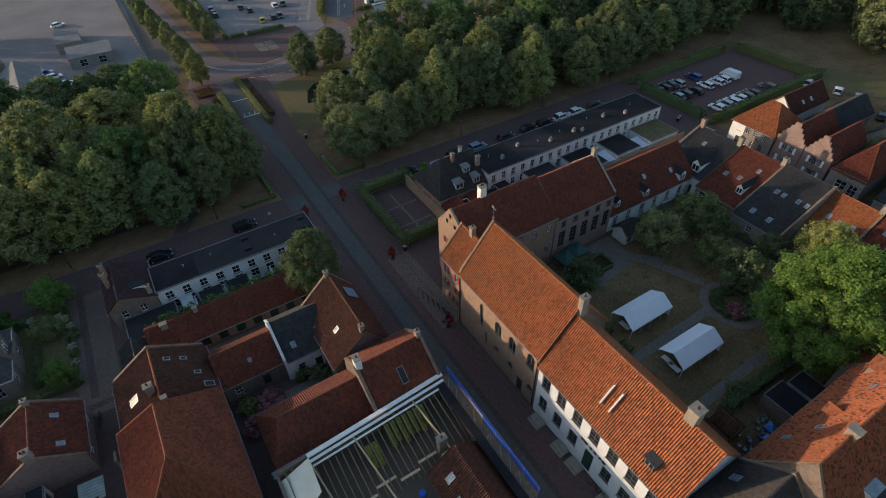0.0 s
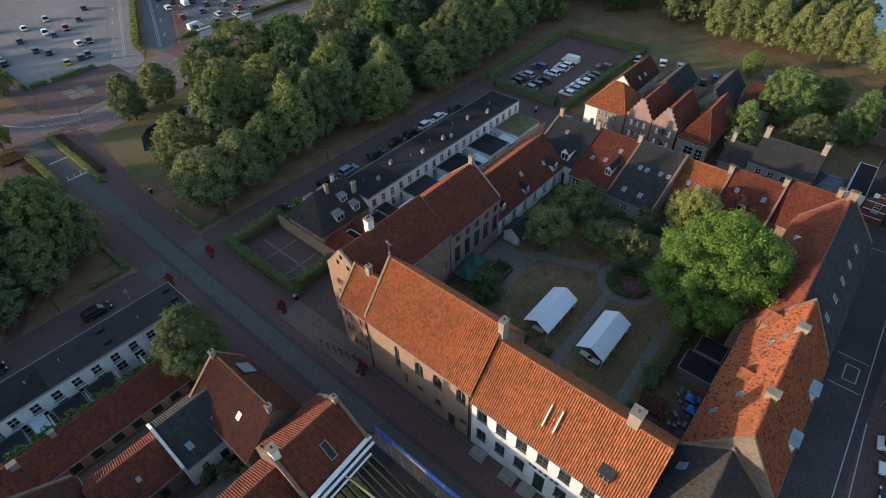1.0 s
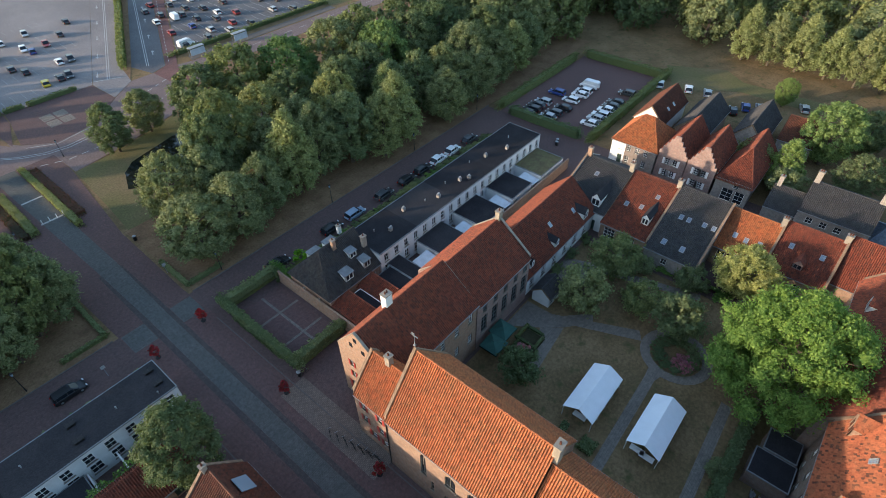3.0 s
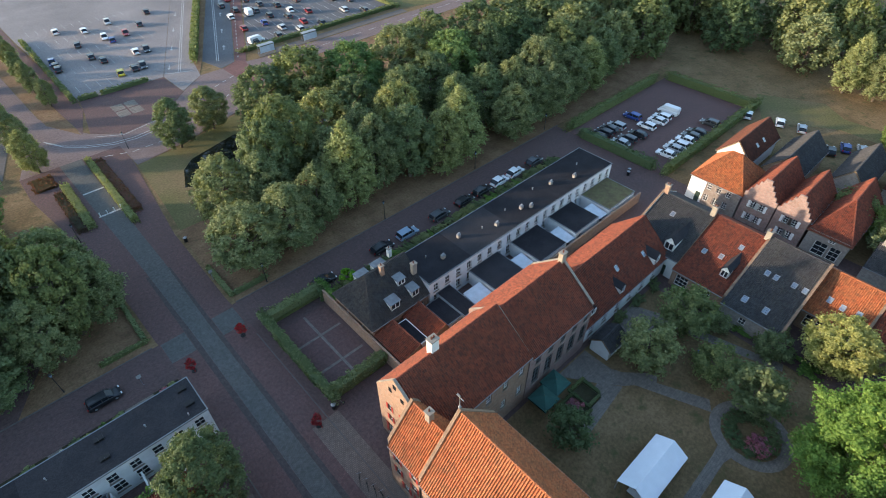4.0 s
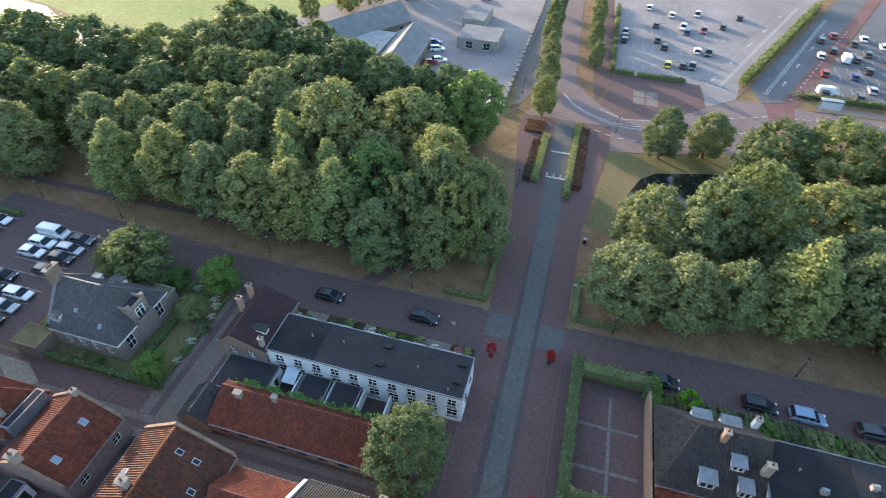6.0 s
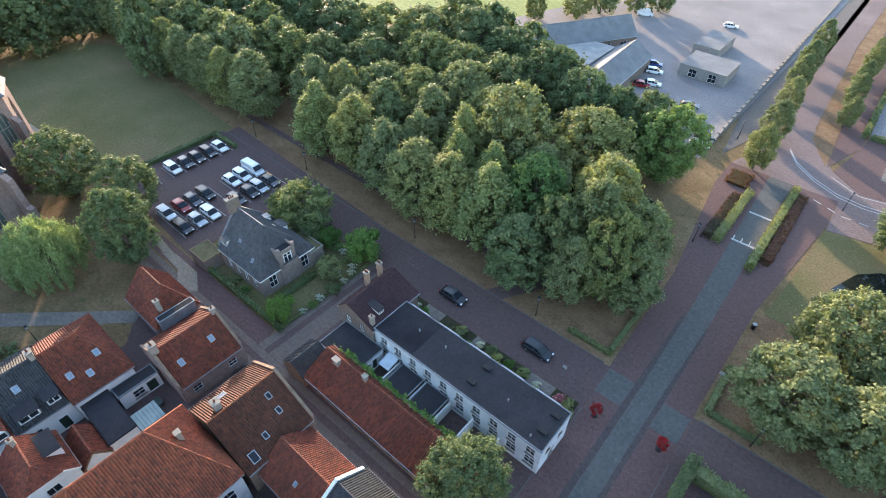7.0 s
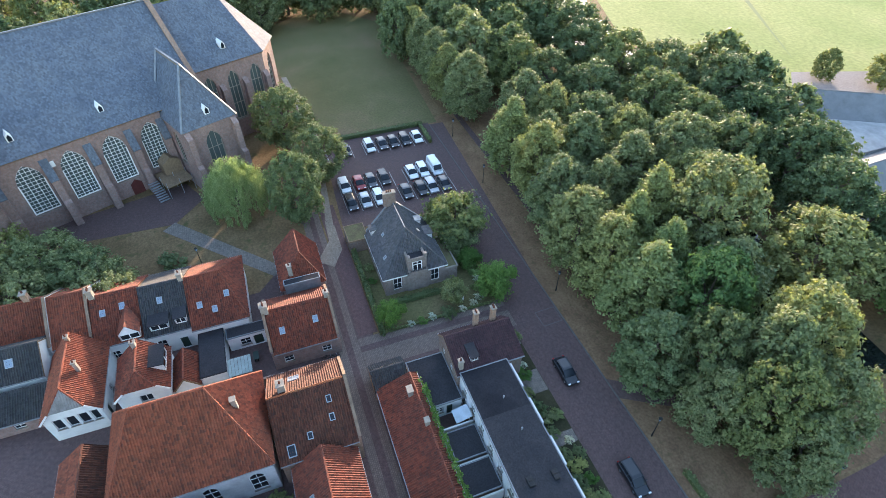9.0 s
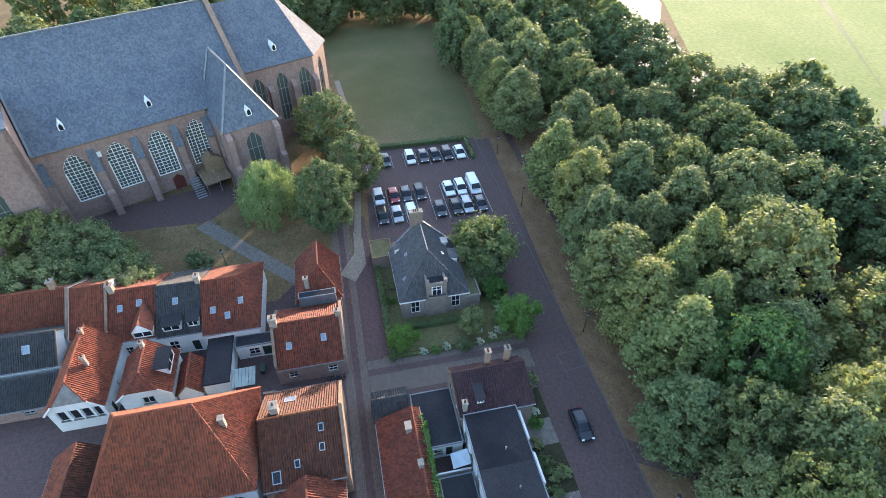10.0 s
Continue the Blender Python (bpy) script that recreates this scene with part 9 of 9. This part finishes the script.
def make_car(colour, style="hatch"):
    """A car along x, nose toward +x."""
    word = colour.replace("_", " ")
    van = style == "van"
    ob = thing("van" if van else "car", (0, 0, 0), ("%s delivery van parked on the paving" if van else "%s car parked on the paving") % word, "van" if van else "car", "parked cars")
    L, W = (5.0, 1.95) if van else (4.3, 1.78)
    bz = 1.1 if van else 0.86
    prof = [(-L / 2, 0.42, 0.62), (-L / 2 + 0.1, 0.28, bz), (-L / 2 + 0.6, 0.22, bz + 0.04), (0.2, 0.2, bz + 0.02), (L / 2 - 1.2, 0.22, bz - 0.02), (L / 2 - 0.35, 0.26, bz - 0.2), (L / 2 - 0.05, 0.32, 0.62), (L / 2, 0.38, 0.55)]
    body = loft(Mesh(), [car_section(x, W * (0.9 if i in (0, 7) else 0.97 if i in (1, 6) else 1.0), a, b) for i, (x, a, b) in enumerate(prof)])
    part("body", body, M["car_" + colour], ob, smooth=False, local=True)
    if van:
        cab = [(-L / 2 + 0.02, bz, 1.95), (-L / 2 + 0.3, bz, 2.05), (0.9, bz, 2.05), (1.35, bz, 1.9), (2.0, bz - 0.02, 1.15)]
    elif style == "estate":
        cab = [(-L / 2 + 0.1, bz, bz + 0.1), (-L / 2 + 0.35, bz, 1.44), (0.1, bz, 1.5), (0.45, bz, 1.44), (1.2, bz - 0.02, bz + 0.03)]
    else:
        cab = [(-L / 2 + 0.15, bz, bz + 0.06), (-L / 2 + 0.75, bz, 1.4), (0.0, bz, 1.47), (0.35, bz, 1.42), (1.15, bz - 0.02, bz + 0.03)]
    glass = loft(Mesh(), [car_section(x, W * 0.9 - 0.16 * max(0, b - bz), a, b, 0.2) for x, a, b in cab])
    part("glazing", glass, M["glass"] if not van else M["car_" + colour], ob, local=True)
    roof = loft(Mesh(), [car_section(x, W * 0.86 - 0.16 * max(0, b - bz), b - 0.06, b + 0.02, 0.1) for x, a, b in cab[1:4]])
    part("car_roof", roof, M["car_" + colour], ob, local=True)
    for s in (-1, 1):
        for x, zt in ((cab[1][0] + 0.15, cab[1][2]), (-0.25, cab[2][2] - 0.02), (cab[3][0] + 0.1, cab[3][2] - 0.08)):
            part("pillar", Mesh().beam((x - 0.05, s * (W * 0.45 + 0.005), bz - 0.03), (x, s * (W * 0.45 - 0.08 * (zt - bz)), zt), 0.08, 0.08), M["car_" + colour], ob, local=True)
    if van:
        part("windscreen", Mesh().prism([(1.3, -0.75, 1.88), (1.3, 0.75, 1.88), (1.98, 0.82, 1.2), (1.98, -0.82, 1.2)], (0.06, 0, 0.04)), M["glass"], ob, local=True)
    for x in (-L / 2 + 0.85, L / 2 - 0.85):
        for s in (-1, 1):
            w = part("wheel", Mesh().tube((x, s * (W / 2 - 0.2), 0.32), (x, s * (W / 2 + 0.02), 0.32), 0.32, 0.31, 12), M["black"], ob, local=True)
            r = part("rim", Mesh().tube((x, s * (W / 2 + 0.021), 0.32), (x, s * (W / 2 + 0.03), 0.32), 0.2, 0.18, 8), M["zinc"], w, local=True)
    for s in (-1, 1):
        part("headlight", Mesh().box(L / 2 - 0.16, L / 2 + 0.005, s * W * 0.36 - 0.16, s * W * 0.36 + 0.16, 0.56, 0.7), M["head"], ob, local=True)
        part("tail_light", Mesh().box(-L / 2 - 0.01, -L / 2 + 0.14, s * W * 0.4 - 0.1, s * W * 0.4 + 0.1, 0.62, 0.86), M["tail"], ob, local=True)
        part("mirror", Mesh().box(0.75, 0.9, s * (W / 2 + 0.1) - 0.08, s * (W / 2 + 0.1) + 0.08, bz, bz + 0.14), M["car_" + colour], ob, local=True)
    return ob


CARS = {}


def park(colour, x, y, yaw, style="hatch", z=0.05):
    key = (colour, style)
    m = pose(x, y, z, 0, 0, yaw)
    if key not in CARS:
        CARS[key] = make_car(colour, style)
        CARS[key].matrix_basis = m
        return
    copy_thing(CARS[key], m)


for x, c, st in ((-29.6, "black", "hatch"), (-14.5, "black", "estate")):
    park(c, x, 84.4, 0, st)
for x, c, st in ((19.2, "black", "hatch"), (31.2, "black", "estate"), (36.9, "pale_blue", "estate"), (44.6, "dark_grey", "estate"), (51.1, "black", "hatch"), (55.9, "black", "estate"), (60.9, "white", "hatch"), (65.6, "white", "hatch"), (71.5, "dark_grey", "hatch")):
    park(c, x, 82.9 - (x - 19) * 0.012, 2 if x > 40 else 0, st)
for y, c, st in ((69.0, "dark_grey", "hatch"), (74.0, "white", "estate"), (76.7, "dark_grey", "hatch"), (79.1, "black", "hatch"), (81.7, "black", "estate"), (84.3, "white", "hatch")):
    park(c, -92.2, y, 2, st)
for y, c, st in ((66.1, "white", "estate"), (68.9, "red", "hatch"), (71.2, "dark_grey", "hatch"), (73.8, "black", "estate"), (79.3, "white", "hatch"), (81.6, "white", "estate"), (84.1, "white", "van")):
    park(c, -80.2, y, 2, st)
for y, c, st in ((66.1, "black", "estate"), (68.7, "silver", "hatch"), (71.3, "white", "estate"), (76.5, "dark_grey", "hatch"), (79.4, "black", "hatch"), (81.5, "silver", "estate"), (84.0, "dark_grey", "hatch")):
    park(c, -74.6, y, 2, st)
for x, y, c, st in ((90.0, 79.0, "black", "hatch"), (92.4, 79.0, "black", "estate"), (94.8, 79.1, "dark_grey", "hatch"), (97.2, 78.8, "silver", "estate"), (103.7, 78.8, "blue", "estate"), (91.4, 74.0, "silver", "hatch"), (94.0, 73.8, "dark_grey", "estate"), (97.4, 73.3, "black", "hatch"), (102.2, 74.0, "white", "estate"), (106.2, 73.6, "white", "hatch"), (108.6, 73.8, "white", "estate"), (112.2, 74.2, "white", "van")):
    park(c, x, y, 93, st)
for x, c, st in ((94.7, "white", "hatch"), (97.8, "silver", "hatch"), (100.1, "white", "estate"), (103.0, "white", "hatch"), (105.5, "dark_grey", "hatch"), (108.0, "black", "hatch"), (114.2, "dark_grey", "estate")):
    park(c, x, 64.7, 95, st)
for x, y, c in ((124.6, 60.4, "white"), (126.4, 53.6, "white"), (127.1, 49.0, "silver"), (128.0, 14.2, "silver"), (125.5, 39.2, "blue"), (127.2, 36.4, "silver"), (133.4, 28.0, "silver"), (121.8, 41.0, "black")):
    park(c, x, y, 20, z=0.0)
for x, y, c, w_ in ((31.4, -15.8, "black", 95), (27.6, -16.0, "silver", 95), (23.8, -16.2, "black", 95)):
    park(c, x, y, w_)
for x, y, c, st in ((-42.0, 182.8, "blue", "hatch"), (-40.0, 178.6, "white", "estate"), (-36.0, 224, "white", "hatch"), (-18.0, 155.3, "black", "hatch"), (-17.8, 151.6, "white", "hatch"), (-26, 166.7, "black", "hatch"), (-39.2, 169.2, "red", "hatch"), (-37.4, 171.6, "white", "hatch"), (-60, 216, "white", "van")):
    park(c, x, y, 20, st)
rc = random.Random(21)
for x, y, c in ((22.7, 188, "yellow"), (26.6, 188.4, "black"), (29.0, 188.6, "dark_grey"), (31.0, 200, "white"), (34.0, 199.6, "dark_grey"), (22, 200, "black"), (20.2, 205, "dark_grey"), (10.8, 202, "black"), (10.9, 205, "black"), (10.8, 208, "blue"), (29, 214, "blue"), (28, 218, "white"), (34, 217, "red"), (40, 222, "dark_grey"), (20, 217, "dark_grey"), (46, 232, "black"), (25, 228, "white"), (33, 231, "silver"), (18, 233, "white")):
    park(c, x, y, rc.choice((80, 84, 260)))
for k in range(46):
    r_, i = divmod(k, 12)
    if rc.random() < 0.82:
        park(rc.choice(("white", "silver", "dark_grey", "black", "white", "red", "dark_grey", "blue")), 60 + i * 4.1 + r_ * 2.6 + rc.uniform(-0.5, 0.5), 182.6 + r_ * 12.5 + (i % 2) * 5.0, 80 + rc.uniform(-3, 3), rc.choice(("hatch", "estate", "hatch")))
park("white", 61.0, 183.0, 5, "van")
park("white", 71, 207, 80, "van")
park("white", 38.4, -14.8, 97, "van")
park("white", 34.9, -15.2, 97, "estate")

# ---- street furniture ----


def street_lamp(x, y):
    ob = thing("street_lamp", (x, y, 0.02), "dark cast iron street lamp with glass lantern", "street lamp", "street lamps")
    part("post", Mesh().tube((x, y, 0.02), (x, y, 0.7), 0.11, 0.09).tube((x, y, 0.7), (x, y, 3.6), 0.06, 0.045), M["iron"], ob)
    l = part("lantern", Mesh().tube((x, y, 3.6), (x, y, 4.05), 0.13, 0.22, 6), M["glass_sky"], ob)
    c = part("lantern_cap", Mesh().tube((x, y, 4.05), (x, y, 4.3), 0.26, 0.05, 6), M["iron"], l)


for x, y in ((-18.2, 89.7), (36.9, 89.2), (-43.2, 90.6), (12.5, 89.6), (-90.6, 92.0), (-72.8, 91.3), (-67.2, 40.2), (-7.0, 121), (-6.6, 104.7), (61, 89.4), (84, 89.6), (10.5, 147.5), (-12.5, 160)):
    street_lamp(x, y)


def flower_tower(x, y):
    ob = thing("flower_tower", (x, y, 0.05), "red flower tower on a dark pole in the street", "flower tower", "flower towers")
    part("pole", Mesh().tube((x, y, 0.05), (x, y, 1.0), 0.06).tube((x, y, 0.05), (x, y, 0.12), 0.4, 0.36, 10), M["iron"], ob)
    me = crown_mesh("blossom", 0.62, 1.9, 0.75, 14, 620, 0.2, "petal_scarlet", int(abs(x * 7 + y * 3)), shape="cone", cr=(0.3, 0.5))
    b = part("blossom", me, None, ob, local=True)


for x, y in ((-3.7, 80.9), (4.3, 82.0), (4.5, 61.8), (4.6, 44.0)):
    flower_tower(x, y)


def ring_mesh(dx):
    """A tyre: one closed ring."""
    V, F, n = [], [], 14
    for k in range(n):
        a = k * math.tau / n
        for r, y in ((0.31, -0.02), (0.31, 0.02), (0.35, 0.02), (0.35, -0.02)):
            V.append((dx + r * math.cos(a), y, 0.35 + r * math.sin(a)))
        for i in range(4):
            j, q = (i + 1) % 4, (k + 1) % n
            F.append((k * 4 + i, k * 4 + j, q * 4 + j, q * 4 + i))
    me = bpy.data.meshes.new("wheel")
    me.from_pydata(V, [], F)
    me.materials.append(M["black"])
    return me


WHEEL = {dx: ring_mesh(dx) for dx in (-0.52, 0.52)}


def bicycle(x, y, yaw):
    ob = thing("bicycle", (x, y, 0.05), "dark bicycle parked on the paving", "bicycle", "parked bicycles")
    ob.rotation_euler = (0, 0, radians(yaw))
    for dx in (-0.52, 0.52):
        part("wheel", WHEEL[dx], None, ob, local=True)
    f = Mesh()
    for p, q in (((-0.52, 0, 0.34), (-0.15, 0, 0.85)), ((-0.15, 0, 0.85), (0.4, 0, 0.85)), ((0.4, 0, 0.95), (0.52, 0, 0.34)), ((-0.05, 0, 0.34), (0.4, 0, 0.8)), ((-0.05, 0, 0.34), (-0.52, 0, 0.34)), ((-0.05, 0, 0.34), (-0.17, 0, 0.92))):
        f.tube(p, q, 0.02, 0.02, 5)
    part("frame", f, M["iron"], ob, local=True)
    part("saddle", Mesh().box(-0.3, -0.05, -0.07, 0.07, 0.92, 0.99), M["black"], ob, local=True)
    part("handlebar", Mesh().tube((0.38, -0.28, 1.02), (0.38, 0.28, 1.02), 0.02), M["zinc"], ob, local=True)


for k in range(7):
    bicycle(4.2 + 0.25 * k, 52.5 - k * 1.15, 60 + 5 * k)
for x, y, a in ((-42.6, 55.4, 85), (-42.4, 56.2, 95), (44.6, 40.6, 20), (45.0, 39.8, 30), (5.8, 13.0, 88), (5.8, 14.2, 92), (8, 62.2, 0)):
    bicycle(x, y, a)
for x, y in ((7.4, 62.6), (6.9, 108.4), (83.4, 66.6), (82.4, 66.2)):
    b = thing("litter_bin", (x, y, 0.05), "dark grey litter bin on the pavement", "bin", "bins")
    part("bin_body", Mesh().tube((x, y, 0.05), (x, y, 0.95), 0.3, 0.34, 10), M["iron"], b)
    part("lid", Mesh().tube((x, y, 0.951), (x, y, 1.1), 0.36, 0.2, 10), M["zinc"], b)
for x, y in ((5.4, 20.0), (5.4, 17.4), (5.4, 24.4), (5.4, 12.2)):
    lone("stone_stoop", Mesh().box(5.1, 6.3, y - 1.0, y + 1.0, 0, 0.42).box(4.8, 5.1, y - 1.0, y + 1.0, 0, 0.2), M["stone"], "worn stone stoop before the white house", "stoop", "stoops")
for x, y in ((-2.0, 126.2), (-0.7, 126.2), (0.6, 126.2), (1.8, 126.2)):
    lone("bollard", Mesh().tube((x, y, 0.06), (x, y, 0.9), 0.09, 0.08).ball((x, y, 0.93), 0.1), M["white_paint"], "white traffic bollard on the causeway", "bollard", "bollards")
for x, y in ((-9.8, 83.4), (6.2, 96.0)):
    sg = thing("traffic_sign", (x, y, 0.05), "pale traffic sign on a thin post", "sign", "traffic signs")
    part("post", Mesh().tube((x, y, 0.05), (x, y, 2.3), 0.04), M["zinc"], sg)
    part("plate", Mesh().box(x - 0.3, x + 0.3, y - 0.03, y, 1.7, 2.3), M["line"], sg)
# white garden seat by the villa
gs = thing("garden_bench", (-49.8, 77.6, 0.06), "white garden seat on the villa terrace", "seat")
part("seat", Mesh().box(-47.2, -46.0, 75.9, 76.5, 0.42, 0.5), M["white_paint"], gs)
part("backrest", Mesh().box(-47.2, -46.0, 76.45, 76.55, 0.5, 1.0), M["white_paint"], gs)
for x in (-47.1, -46.1):
    part("leg", Mesh().box(x - 0.05, x + 0.05, 75.95, 76.45, 0.06, 0.42), M["white_paint"], gs)
